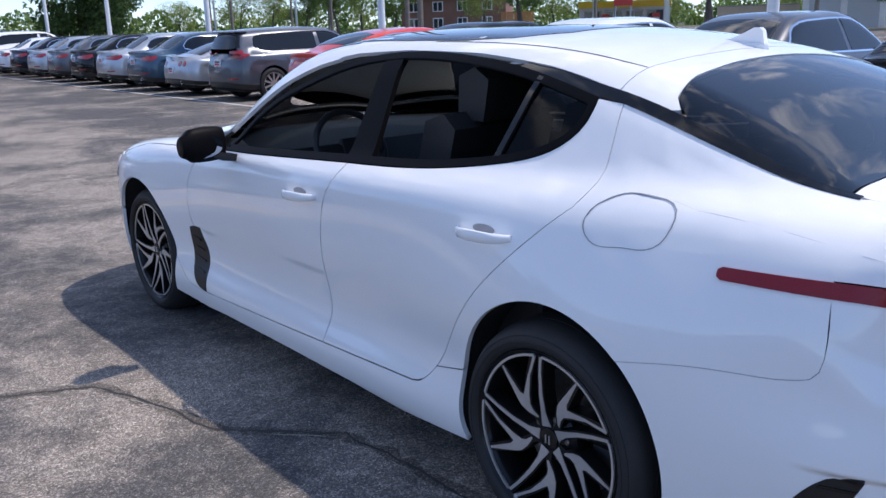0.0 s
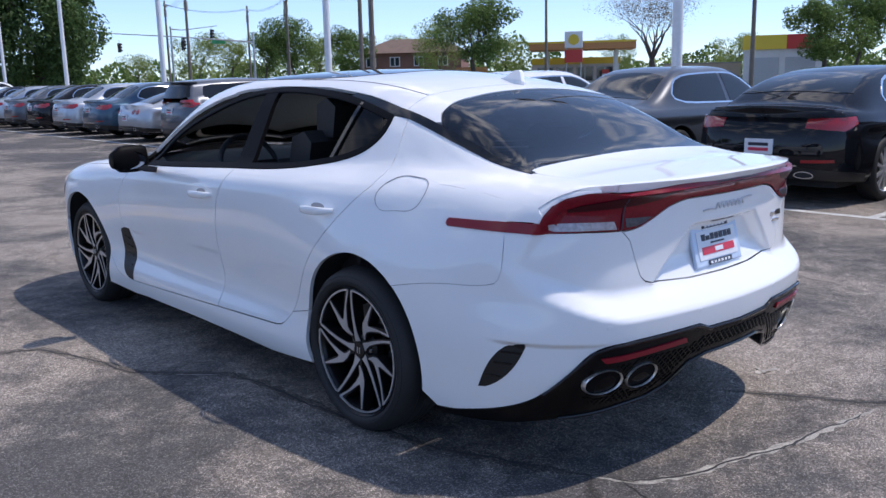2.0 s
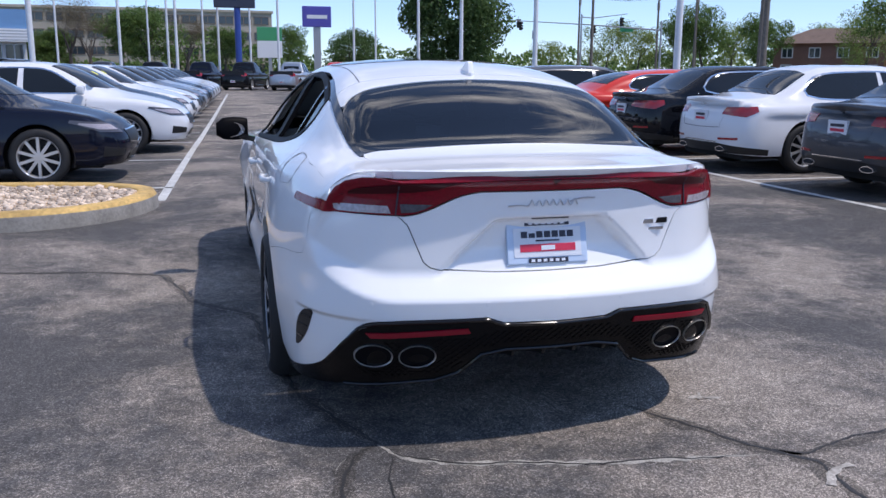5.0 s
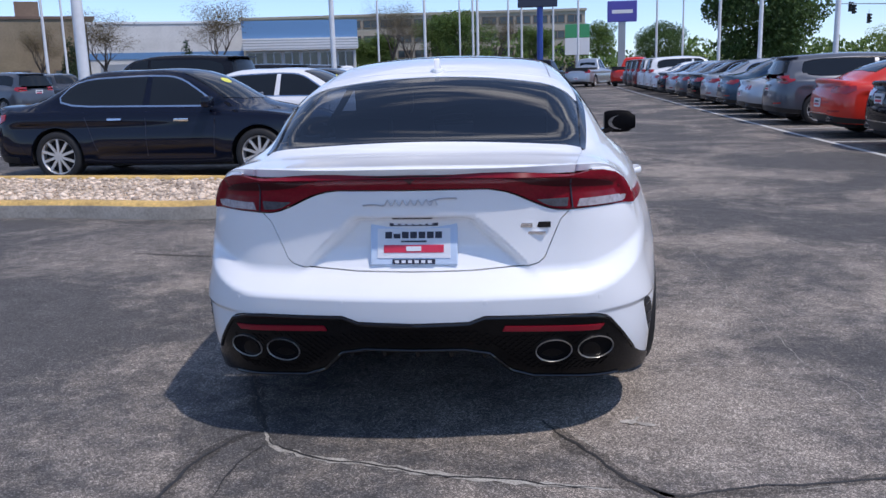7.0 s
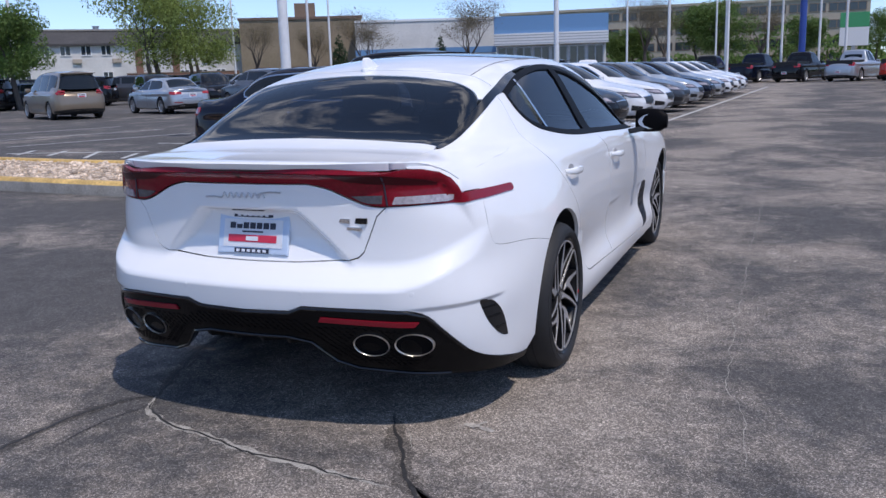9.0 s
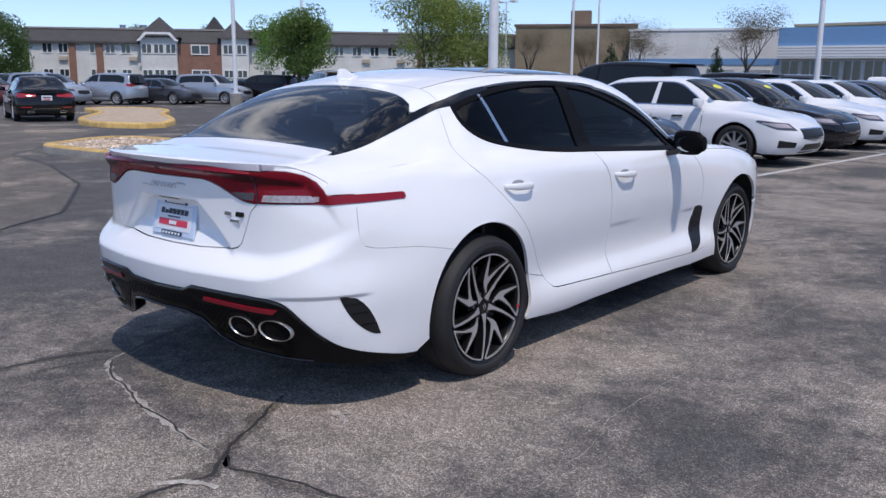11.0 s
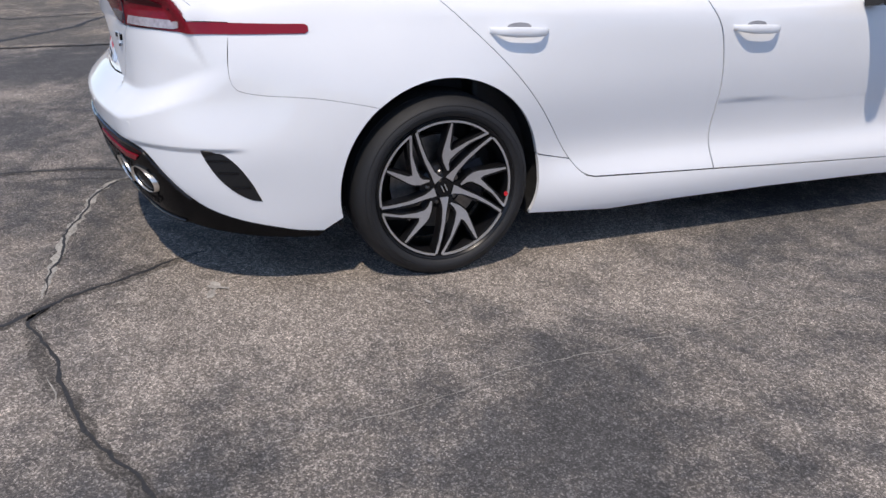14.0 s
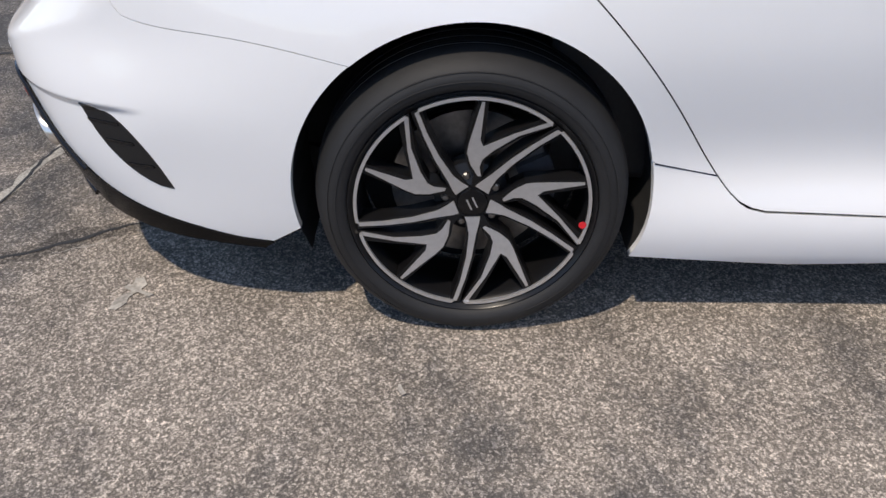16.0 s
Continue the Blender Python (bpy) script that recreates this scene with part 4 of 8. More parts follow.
    for mirror in (False, True):
        panel("front_door", M_WHITE, car, door_f.data(mirror))
        panel("rear_door", M_WHITE, car, door_r.data(mirror))
        panel("side_sill", M_WHITE, car, sill_p.data(mirror))
        panel("front_fender", M_WHITE, car, fender.data(mirror))
        panel("rear_quarter", M_WHITE, car, quarter.data(mirror), sail_p.data(mirror), shoulder.data(mirror))
    for nm, p in (("rear_bumper", bumper), ("roof", roof_p), ("bonnet", hood_p), ("front_bumper", fbump)):
        panel(nm, M_WHITE, car, p.data(), p.data(True))
    panel("tailgate", M_WHITE, car, gate_p.data(), gate_p.data(True))
    panel("boot_deck", M_WHITE, car, deck_p.data(), deck_p.data(True))
    panel("tailgate_header", M_WHITE, car, header_p.data(), header_p.data(True))
    panel("cowl", M_BLACK, car, cowl_p.data(), cowl_p.data(True))

    # side window outline (u, z), from the front lower corner along the sill to the rear and back over the top
    low_l = sp((-0.56, 0.924), (-0.45, 0.927), (0.0, 0.945), (0.40, 0.963), (0.868, 0.990), (1.099, 1.022), (1.25, 1.058), (1.335, 1.105), (1.372, 1.160), (1.372, 1.215))
    top_l = sp((1.372, 1.215), (1.10, 1.276), (0.775, 1.318), (0.43, 1.330), (0.12, 1.296), (-0.17, 1.208), (-0.41, 1.088), (-0.56, 0.924))
    outline = low_l + top_l[1:-1]
    out_d = np.array(dense(outline, 0.02))
    inn_d = inset(out_d, 0.022)
    for mm in (False, True):
        ring = band(H, "wrap", np.vstack([out_d, out_d[:1]]), np.vstack([inn_d, inn_d[:1]]), 0.003, 0.012)
        panel("window_trim", M_TRIMBLACK, car, flip(ring) if mm else ring, label="black window surround")
        filler = Patch(H, "wrap", [(1.00, 1.290), (1.10, 1.276), (1.372, 1.215), (1.47, 1.195), (1.51, 1.235), (1.40, 1.30), (1.1, 1.335)], gap=0, off=-0.004, flange=0.01)
        panel("roof_rail", M_BLACKGLOSS, car, filler.data(mm))
        # pillars across the glass
        bp = Patch(H, "wrap", [(0.36, 0.965), (0.50, 0.97), (0.415, 1.32), (0.315, 1.32)], gap=0, off=0.001, flange=0.02)
        panel("centre_pillar", M_TRIMBLACK, car, bp.data(mm))
        qd = Patch(H, "wrap", [(1.075, 1.025), (1.10, 1.03), (1.14, 1.262), (1.118, 1.266)], gap=0, off=0.003, flange=0.012)
        panel("quarter_divider", M_BLACKGLOSS if mm else M_CHROME, car, qd.data(mm))
        # glass
        inn = [tuple(p) for p in inn_d]
        front = [p for p in inn if p[0] < 0.37]
        rear = [p for p in inn if p[0] > 0.36 and p[0] < 1.125]
        quart = [p for p in inn if p[0] >= 1.09]
        for nm, pg, mt, lb in (("front_window", front, M_GLASSF, "clear front side glass"), ("rear_window", rear, M_GLASST, "tinted rear side glass"), ("quarter_window", quart, M_GLASST, "tinted quarter glass")):
            if mm and nm != "quarter_window":
                continue  # these two are wound down
            gp = Patch(H, "wrap", pg, gap=0, off=-0.006, flange=0.004, grid=0.06)
            panel(nm, mt, car, gp.data(mm), label=lb)
        # black strip from the side windows down beside the rear glass
        ln_o = sp((0.618, -1.37), (0.626, -1.462), (0.635, -1.60), (0.633, -1.80), (0.625, -1.95), (0.612, -2.10))
        ln_i = sp((0.594, -1.37), (0.601, -1.462), (0.609, -1.60), (0.608, -1.80), (0.602, -1.95), (0.596, -2.10))
        k = min(len(ln_o), len(ln_i))
        ro = [ln_o[int(i * (len(ln_o) - 1) / (k - 1))] for i in range(k)]
        ri = [ln_i[int(i * (len(ln_i) - 1) / (k - 1))] for i in range(k)]
        st = band(H, "down", ro, ri, 0.003, 0.012)
        panel("rail_strip", M_BLACKGLOSS, car, flip(st) if mm else st)
    rg = sp((0, -1.548), (0.25, -1.553), (0.45, -1.568), (0.565, -1.593), (0.603, -1.64), (0.611, -1.72), (0.610, -1.85), (0.598, -2.07)) + [(0.3, -2.072), (0, -2.072)]
    rgp = Patch(H, "down", rg, gap=0.0, off=-0.003, flange=0.004, grid=0.05)
    panel("rear_screen", M_GLASSR, car, rgp.data(), rgp.data(True), label="tinted sloping rear screen")
    ws = [(0, 0.51), (0.25, 0.495), (0.45, 0.435), (0.54, 0.385), (0.60, 0.555), (0.66, 0.725), (0.35, 1.075), (0, 1.115)]
    wsp = Patch(H, "down", ws, gap=0.0, off=-0.003, flange=0.004, grid=0.06)
    panel("windscreen", M_GLASSF, car, wsp.data(), wsp.data(True))
    sr = [(0, -0.98), (0.28, -0.96), (0.43, -0.84), (0.475, -0.65), (0.475, -0.3), (0.46, 0.1), (0.45, 0.38), (0.25, 0.44), (0, 0.455)]
    srp = Patch(H, "down", sr, gap=0.0, off=0.002, flange=0.006, grid=0.08)
    panel("sunroof", M_DARKGLASS, car, srp.data(), srp.data(True), label="dark glass sunroof panel")
    # roof ditch lines
    for mm in (False, True):
        dl_o, dl_i = sp((0.50, -1.44), (0.485, -1.0), (0.485, -0.5)), sp((0.497, -1.44), (0.482, -1.0), (0.482, -0.5))
        d1 = band(H, "down", dl_o, dl_i, 0.0006, 0.003)
        panel("roof_joint", M_TRIMGREY, car, flip(d1) if mm else d1)

    # tail lamps
    lamp_out = [(H.ur(0), 0.938), (3.08, 0.938)] + sp((3.08, 0.938), (3.01, 0.924), (2.94, 0.894), (2.858, 0.862), (2.769, 0.856))[1:] + [(2.606, 0.858), (2.425, 0.852)]
    lamp_top = [(2.425, 0.889), (2.44, 0.912), (2.48, 0.945), (2.54, 0.970), (2.62, 0.983), (2.70, 0.985), (2.75, 0.978), (2.80, 0.973), (2.95, 0.978), (3.1, 0.983), (H.ur(0), 0.985)]
    lampp = Patch(H, "wrap", lamp_out + lamp_top, gap=0.001, off=0.004, flange=0.02)
    lamp = panel("tail_lamp", M_RED, car, lampp.data(), lampp.data(True), label="full-width dark red tail lamp bar")
    # upper band of the bar in darker red, with the lip's shade in its colour
    barp = Patch(H, "wrap", [(H.ur(0), 0.960), (3.04, 0.960), (2.85, 0.938), (2.50, 0.920), (2.60, 0.947), (2.771, 0.966), (2.95, 0.975), (3.1, 0.980), (H.ur(0), 0.982)], gap=0, off=0.007, flange=0.004)
    panel("lamp_band", M_REDSHADE, lamp, barp.data(), barp.data(True))
    for mm in (False, True):
        c1 = Patch(H, "wrap", [(2.752, 0.863), (2.49, 0.862), (2.466, 0.868), (2.462, 0.886), (2.60, 0.889), (2.738, 0.889)], gap=0, off=0.0075, flange=0.005)
        panel("clear_lens", M_CLEAR, lamp, c1.data(mm))
        c2 = Patch(H, "wrap", [(2.918, 0.894), (2.885, 0.876), (2.85, 0.868), (2.795, 0.866), (2.790, 0.896)], gap=0, off=0.0075, flange=0.005)
        panel("inner_lens", M_SMOKE, lamp, c2.data(mm))
        st = Patch(H, "wrap", sp((2.43, 0.853), (2.15, 0.852), (1.913, 0.853)) + [(1.902, 0.86), (1.902, 0.875)] + sp((1.913, 0.881), (2.15, 0.883), (2.43, 0.889)), gap=0, off=0.004, flange=0.012)
        panel("side_reflector_strip", M_REDSTRIP, lamp, st.data(mm))
        sg = Patch(H, "wrap", [(2.768, 0.857), (2.774, 0.857), (2.790, 0.964), (2.784, 0.964)], gap=0, off=0.0085, flange=0.002)
        panel("lens_joint", M_INK, lamp, sg.data(mm))
    # black tube that paints the shadow line under the spoiler edge
    bml = bmesh.new()
    pts = [(x, -2.526 + lip_y(x), 0.984 - 0.06 * x * x) for x in np.linspace(-0.60, 0.60, 48)]
    add_tube(bml, pts, 0.006, 6)
    part("spoiler_underside", bml, M_BLACKGLOSS, car)

    # black lower bumper
    dif = sp(*[(a, b + 0.0) for a, b in low_edge]) + low_mid
    dif = dif + [(H.ur(0), 0.376), (3.17, 0.378)] + sp((3.17, 0.378), (3.083, 0.362), (3.008, 0.285), (2.93, 0.255), (2.70, 0.238), (2.508, 0.228))[1:] + [(2.35, 0.212), (2.15, 0.196), (2.0, 0.186), (1.90, 0.182)]
    dp = Patch(H, "wrap", dif, gap=0.0, off=0.004, flange=0.05, grid=0.02)
    diffuser = panel("lower_bumper", M_BUMPERBLACK, car, dp.data(), dp.data(True), label="gloss black lower rear bumper with mesh")
    for mm in (False, True):
        # edge roll that frames the tailpipes, and the lower rib
        e1 = dense([(2.44, 0.322), (2.50, 0.365), (2.56, 0.414), (2.63, 0.470), (2.70, 0.488), (2.80, 0.494), (3.095, 0.500), (3.15, 0.479), (H.ur(0), 0.474)], 0.03, False)
        e2 = dense([(H.ur(0), 0.379), (3.17, 0.381), (3.083, 0.364), (3.008, 0.288), (2.93, 0.258), (2.70, 0.241), (2.508, 0.231)], 0.03, False)
        for nm, ee, rad in (("edge_roll", e1, 0.0065), ("lower_rib", e2, 0.0065)):
            p, _ = H.wrap(np.array(ee))
            q = p + H.grad(p) * 0.005
            if mm:
                q = q * (-1, 1, 1)
            part(nm, tube([tuple(v) for v in q], rad, 8), M_BLACKGLOSS, diffuser, smooth=True)
        # diamond mesh between the pipes and the lower rib
        field = [(3.06, 0.440), (2.66, 0.425), (2.60, 0.40), (2.60, 0.30), (2.66, 0.265), (2.92, 0.278), (2.99, 0.31), (3.06, 0.38), (3.13, 0.395), (H.ur(0), 0.395), (H.ur(0), 0.455), (3.13, 0.455)]
        bars = []
        for lean in (0.6, -0.6):
            for u0 in np.arange(2.40, 3.55, 0.028):
                run = [(u0 + (zz - 0.36) * lean * 2.0, zz) for zz in np.arange(0.262, 0.46, 0.012)]
                ok = inside(field, np.array(run))
                for cx in (0.484, 0.632):
                    uc = H.ur(cx) if cx < 0.45 else H.u(cx, -2.47 + 0.22 * (cx - 0.484))
                    ok &= np.array([((q[0] - uc) / 0.078) ** 2 + ((q[1] - 0.361) / 0.056) ** 2 > 1 for q in run])
                k0 = 0
                while k0 < len(run):
                    if ok[k0]:
                        k1 = k0
                        while k1 + 1 < len(run) and ok[k1 + 1]:
                            k1 += 1
                        if k1 > k0:
                            seg = np.array(run[k0:k1 + 1])
                            bars.append(band(H, "wrap", seg, seg + (0.006, 0), 0.0075, 0.004))
                        k0 = k1 + 1
                    else:
                        k0 += 1
        lat = join(*bars)
        panel("mesh_grille", M_BUMPERBLACK, diffuser, flip(lat) if mm else lat, label="black diamond mesh")["kind"] = "stuff"
        rf = Patch(H, "wrap", [(2.672, 0.434), (2.652, 0.452), (3.026, 0.470), (3.037, 0.452)], gap=0, off=0.010, flange=0.012)
        panel("red_reflector", M_REDSTRIP, diffuser, rf.data(mm))
        # mesh grille field round the pipes
        vt = Patch(H, "wrap", sp((2.365, 0.497), (2.30, 0.490), (2.228, 0.450), (2.174, 0.390), (2.132, 0.322)) + sp((2.14, 0.318), (2.19, 0.332), (2.262, 0.368), (2.322, 0.420), (2.366, 0.485))[1:], gap=0, off=0.0015, flange=0.01)
        panel("bumper_vent", M_BLACK, car, vt.data(mm), label="black bumper corner vent")
        for tz in (0.37, 0.42, 0.46):
            sl = Patch(H, "wrap", [(2.175 + (tz - 0.37) * 0.9, tz), (2.25 + (tz - 0.37) * 1.1, tz), (2.255 + (tz - 0.37) * 1.1, tz + 0.006), (2.18 + (tz - 0.37) * 0.9, tz + 0.006)], gap=0, off=0.004, flange=0.004)
            panel("vent_slat", M_BLACKGLOSS, car, sl.data(mm))
        vf = Patch(H, "wrap", [(-0.793, 0.546), (-0.85, 0.548), (-0.895, 0.537)] + sp((-0.900, 0.525), (-0.908, 0.471), (-0.885, 0.330), (-0.824, 0.267), (-0.736, 0.252)) + sp((-0.742, 0.30), (-0.760, 0.408), (-0.785, 0.50)), gap=0, off=0.002, flange=0.012)
        vent = panel("fender_vent", M_BLACK, car, vf.data(mm), label="black plastic fender vent")
        for i in range(4):
            z0 = 0.33 + i * 0.05
            sl = Patch(H, "wrap", [(-0.775 - i * 0.012, z0), (-0.862 - i * 0.006, z0 + 0.012), (-0.862 - i * 0.006, z0 + 0.02), (-0.775 - i * 0.012, z0 + 0.008)], gap=0, off=0.007, flange=0.006)
            panel("vent_slat", M_BLACK, vent, sl.data(mm))
        sx = -1 if mm else 1
        for cx, cy, rake in ((0.484, -2.470, 0.21), (0.632, -2.425, 0.43)):
            n = 40
            bme = bmesh.new()
            prof = [(0.030, 0.95), (0.010, 0.965), (0.002, 0.975), (-0.002, 0.955), (0.0, 0.925), (0.006, 0.918)]
            rings = []
            for dy, s in prof:
                rings.append([bme.verts.new((sx * cx + 0.066 * s * math.cos(2 * math.pi * k / n), cy - 0.008 + dy + rake * 0.066 * s * sx * math.cos(2 * math.pi * k / n) - 0.36 * 0.046 * s * math.sin(2 * math.pi * k / n), 0.361 + 0.046 * s * math.sin(2 * math.pi * k / n))) for k in range(n)])
            for a, b in zip(rings, rings[1:]):
                for k in range(n):
                    bme.faces.new((a[k], a[(k + 1) % n], b[(k + 1) % n], b[k]))
            pipe = part("tailpipe", bme, M_PIPE, car, "bright oval tailpipe tip", smooth=True, angle=60)
            # shallow black dish stands in for the shaded hollow of the pipe
            bmi = bmesh.new()
            ra, rb = ([bmi.verts.new((sx * cx + 0.0612 * math.cos(2 * math.pi * k / n), cy - 0.002 + dy + rake * 0.0612 * sx * math.cos(2 * math.pi * k / n) - 0.018 * math.sin(2 * math.pi * k / n), 0.361 + 0.0425 * math.sin(2 * math.pi * k / n))) for k in range(n)] for dy in (-0.004, 0.001))
            for k in range(n):
                bmi.faces.new((ra[k], ra[(k + 1) % n], rb[(k + 1) % n], rb[k]))
            bmi.faces.new(rb)
            part("pipe_core", bmi, M_TRIMBLACK, pipe)
    # diffuser fins
    for x in (-0.24, -0.12, 0.0, 0.12, 0.24):
        part("diffuser_fin", prism([(-2.47, 0.365), (-2.20, 0.30), (-2.20, 0.26), (-2.44, 0.325)], x - 0.006, x + 0.006, "x"), M_BLACK, diffuser)

    # short joint from the rear door to the wheel arch
    for mm in (False, True):
        b0 = [np.array(q) for q in sp((0.945, 0.374), (1.01, 0.388), (1.082, 0.405))]
        jt = band(H, "wrap", b0, [q + np.array((0, 0.003)) for q in b0], 0.0012, 0.004)
        panel("sill_joint", M_INK, car, flip(jt) if mm else jt)
    # fuel flap, a rounded seam on the left quarter
    fl = [(1.538, 0.972), (1.575, 0.994), (1.684, 1.0), (1.736, 0.992), (1.758, 0.976), (1.763, 0.946), (1.74, 0.899), (1.721, 0.889), (1.645, 0.882), (1.563, 0.88), (1.537, 0.896), (1.52, 0.92), (1.522, 0.95)]
    fo = np.array(dense(sp(*fl, fl[0], step=0.02)[:-1], 0.012))
    fi = inset(fo, 0.002)
    panel("fuel_flap_joint", M_SLOT, car, flip(band(H, "wrap", np.vstack([fo, fo[:1]]), np.vstack([fi, fi[:1]]), 0.0012, 0.004)))
    # door handles
    for mm in (False, True):
        sx = -1 if mm else 1
        for hy, hz in ((-1.185, 0.848), (-0.172, 0.829)):
            cup = Patch(H, "wrap", [(-hy + 0.062 * math.cos(t), hz + 0.004 + 0.026 * math.sin(t)) for t in np.linspace(0, 2 * math.pi, 24)[:-1]], gap=0, off=0.001, flange=0.004, grid=0.02)
            panel("handle_cup", M_WHITE, car, cup.data(mm))
            p, _ = H.wrap(np.array([(-hy, hz)]))
            x0 = float(p[0, 0])
            bmh = bmesh.new()
            prof = []
            for t in np.linspace(-1, 1, 15):
                out = 0.040 * (1 - abs(t) ** 4) + 0.004
                prof.append((sx * (x0 + out - 0.006), hy + 0.112 * t, hz - 0.004 * t, 0.017 * (1 - 0.45 * abs(t) ** 3)))
            rings = []
            for (x, y, z, r) in prof:
                rings.append([bmh.verts.new((x + sx * 0.008 * math.cos(a), y, z + r * math.sin(a))) for a in np.linspace(0, 2 * math.pi, 13)[:-1]])
            for a, b in zip(rings, rings[1:]):
                for k in range(12):
                    bmh.faces.new((a[k], a[(k + 1) % 12], b[(k + 1) % 12], b[k]))
            bmh.faces.new(rings[0])
            bmh.faces.new(rings[-1][::-1])
            hd = part("door_handle", bmh, M_WHITE, car, "white pull handle", smooth=True)
            # grey patch paints the shade in the hollow behind the handle
            dk = Patch(H, "wrap", [(-hy + 0.045 * math.cos(t), hz + 0.013 + 0.013 * math.sin(t)) for t in np.linspace(0, 2 * math.pi, 20)[:-1]], gap=0, off=0.0025, flange=0.003, grid=0.02)
            panel("handle_recess", M_SLOT, hd, dk.data(mm))
    # mirrors
    for mm in (False, True):
        sx = -1 if mm else 1
        bmm = bmesh.new()
        n = 16
        rings = []
        for t in np.linspace(0, 1, 11):
            w = math.sqrt(max(0.0, 1 - (2 * t - 0.85) ** 2 / 1.35)) if t > 0.02 else 0.55
            xx = 0.905 + 0.195 * t
            hh, dd = 0.070 * (0.72 + 0.4 * w) * (1 if t < 0.85 else 0.82), 0.062 * (0.5 + 0.6 * w)
            rings.append([bmm.verts.new((sx * xx, 0.415 - 0.03 * t + dd * math.cos(a) * (1.25 if math.cos(a) > 0 else 0.55), 0.972 + hh * math.sin(a) * (1 if math.sin(a) > 0 else 0.85))) for a in np.linspace(0, 2 * math.pi, n + 1)[:-1]])
        for a, b in zip(rings, rings[1:]):
            for k in range(n):
                bmm.faces.new((a[k], a[(k + 1) % n], b[(k + 1) % n], b[k]))
        bmm.faces.new(rings[0])
        bmm.faces.new(rings[-1][::-1])
        mir = part("door_mirror", bmm, M_TRIMBLACK, car, "gloss black door mirror", smooth=True, angle=50)
        part("mirror_glass", prism([(sx * (1.01 + 0.085 * math.cos(a)), 0.972 + 0.047 * math.sin(a)) for a in np.linspace(0, 2 * math.pi, 24)[:-1]], 0.372, 0.380, "y"), M_MIRROR, mir)
        part("mirror_foot", prism([(sx * 0.86, 0.925), (sx * 0.955, 0.945), (sx * 0.985, 0.93), (sx * 0.93, 0.905), (sx * 0.87, 0.895)], 0.38, 0.45, "y", 0.006), M_BLACKGLOSS, mir)
    # roof fin
    fin = prism([(-1.495, 1.325), (-1.485, 1.375), (-1.475, 1.384), (-1.455, 1.384), (-1.43, 1.372), (-1.38, 1.352), (-1.30, 1.342), (-1.27, 1.335), (-1.40, 1.325)], -0.012, 0.012, "x", 0.004)
    aer = part("roof_aerial", fin, M_WHITE, car, "white shark fin aerial", smooth=True)
    part("aerial_base", prism([(0.036 * math.cos(a), -1.385 + (0.115 if math.sin(a) < 0 else 0.125) * math.sin(a)) for a in np.linspace(0, 2 * math.pi, 28)[:-1]], 1.318, 1.338, "z", 0.006), M_WHITE, aer)
    # plate and badges
    tilt = math.atan2(0.037, 0.147)
    pm = Matrix.Translation((0, -2.446, 0.742)) @ Matrix.Rotation(-tilt, 4, "X")
    plate = part("rear_plate", box(-0.153, -0.006, -0.076, 0.153, 0.008, 0.076, 0.004), M_PLATEBLUE, car, "dealer plate with a pale blue border", m=pm)
    part("plate_card", box(-0.128, -0.0085, -0.052, 0.128, -0.0055, 0.052), M_PLATE, plate)
    for x0, z0, x1, z1, mt in ((-0.085, 0.060, 0.085, 0.074, M_INK), (-0.075, -0.073, 0.075, -0.056, M_INK), *[(-0.1 + 0.0292 * q, 0.017 + (0.0 if q != 1 else 0.0), -0.1 + 0.0292 * q + 0.0235, 0.040 if q != 1 else 0.033, M_INK) for q in range(7)], (-0.045, 0.003, 0.045, 0.009, M_INK), (-0.105, -0.033, 0.105, -0.006, M_INKRED)):
        part("plate_bar", box(x0, -0.0105, z0, x1, -0.0084, z1), mt, plate)
    for k in range(6):
        part("plate_bar", box(-0.07 + k * 0.024, -0.0108, 0.0635, -0.055 + k * 0.024, -0.0104, 0.0705), M_PLATE, plate)
        part("plate_bar", box(-0.066 + k * 0.023, -0.0108, -0.0695, -0.052 + k * 0.023, -0.0104, -0.0595), M_PLATE, plate)
    part("plate_bar", box(-0.026, -0.0125, -0.0275, 0.026, -0.0104, -0.0115), M_PLATE, plate)
    part("plate_lamp", box(-0.07, -2.476, 0.832, 0.07, -2.44, 0.842, 0.003), M_BLACK, car)
    # script badge as one flowing chrome stroke of plain waves
    stroke = [(-0.158, -0.009), (-0.10, -0.009)] + [(-0.088 + 0.0125 * k, 0.009 if k % 2 else -0.009) for k in range(15)]
    stroke2 = [(0.060, 0.002), (0.088, 0.010), (0.150, 0.011)]
    for line in (stroke, stroke2):
        fine_ = sp(*line, step=0.004)
        p, _ = H.wrap(np.array([(H.ur(0.0), 0.892)]))
        yb = float(p[0, 1]) - 0.004
        part("script_badge", tube([(q[0] * 1.05, yb + 0.22 * q[0] * q[0], 0.893 + q[1] * 1.05) for q in fine_], 0.0030, 6), M_ALLOY, car, "small silver script badge", smooth=True)
    for x0, x1, z0, z1, mt in ((0.368, 0.412, 0.797, 0.813, M_CHROME), (0.416, 0.474, 0.795, 0.815, M_BLACKGLOSS), (0.372, 0.456, 0.772, 0.783, M_CHROME)):
        p, _ = H.wrap(np.array([(H.ur((x0 + x1) / 2), (z0 + z1) / 2)]))
        part("trim_badge", box(x0, float(p[0, 1]) - 0.003, z0, x1, float(p[0, 1]) + 0.006, z1, 0.001), mt, car)
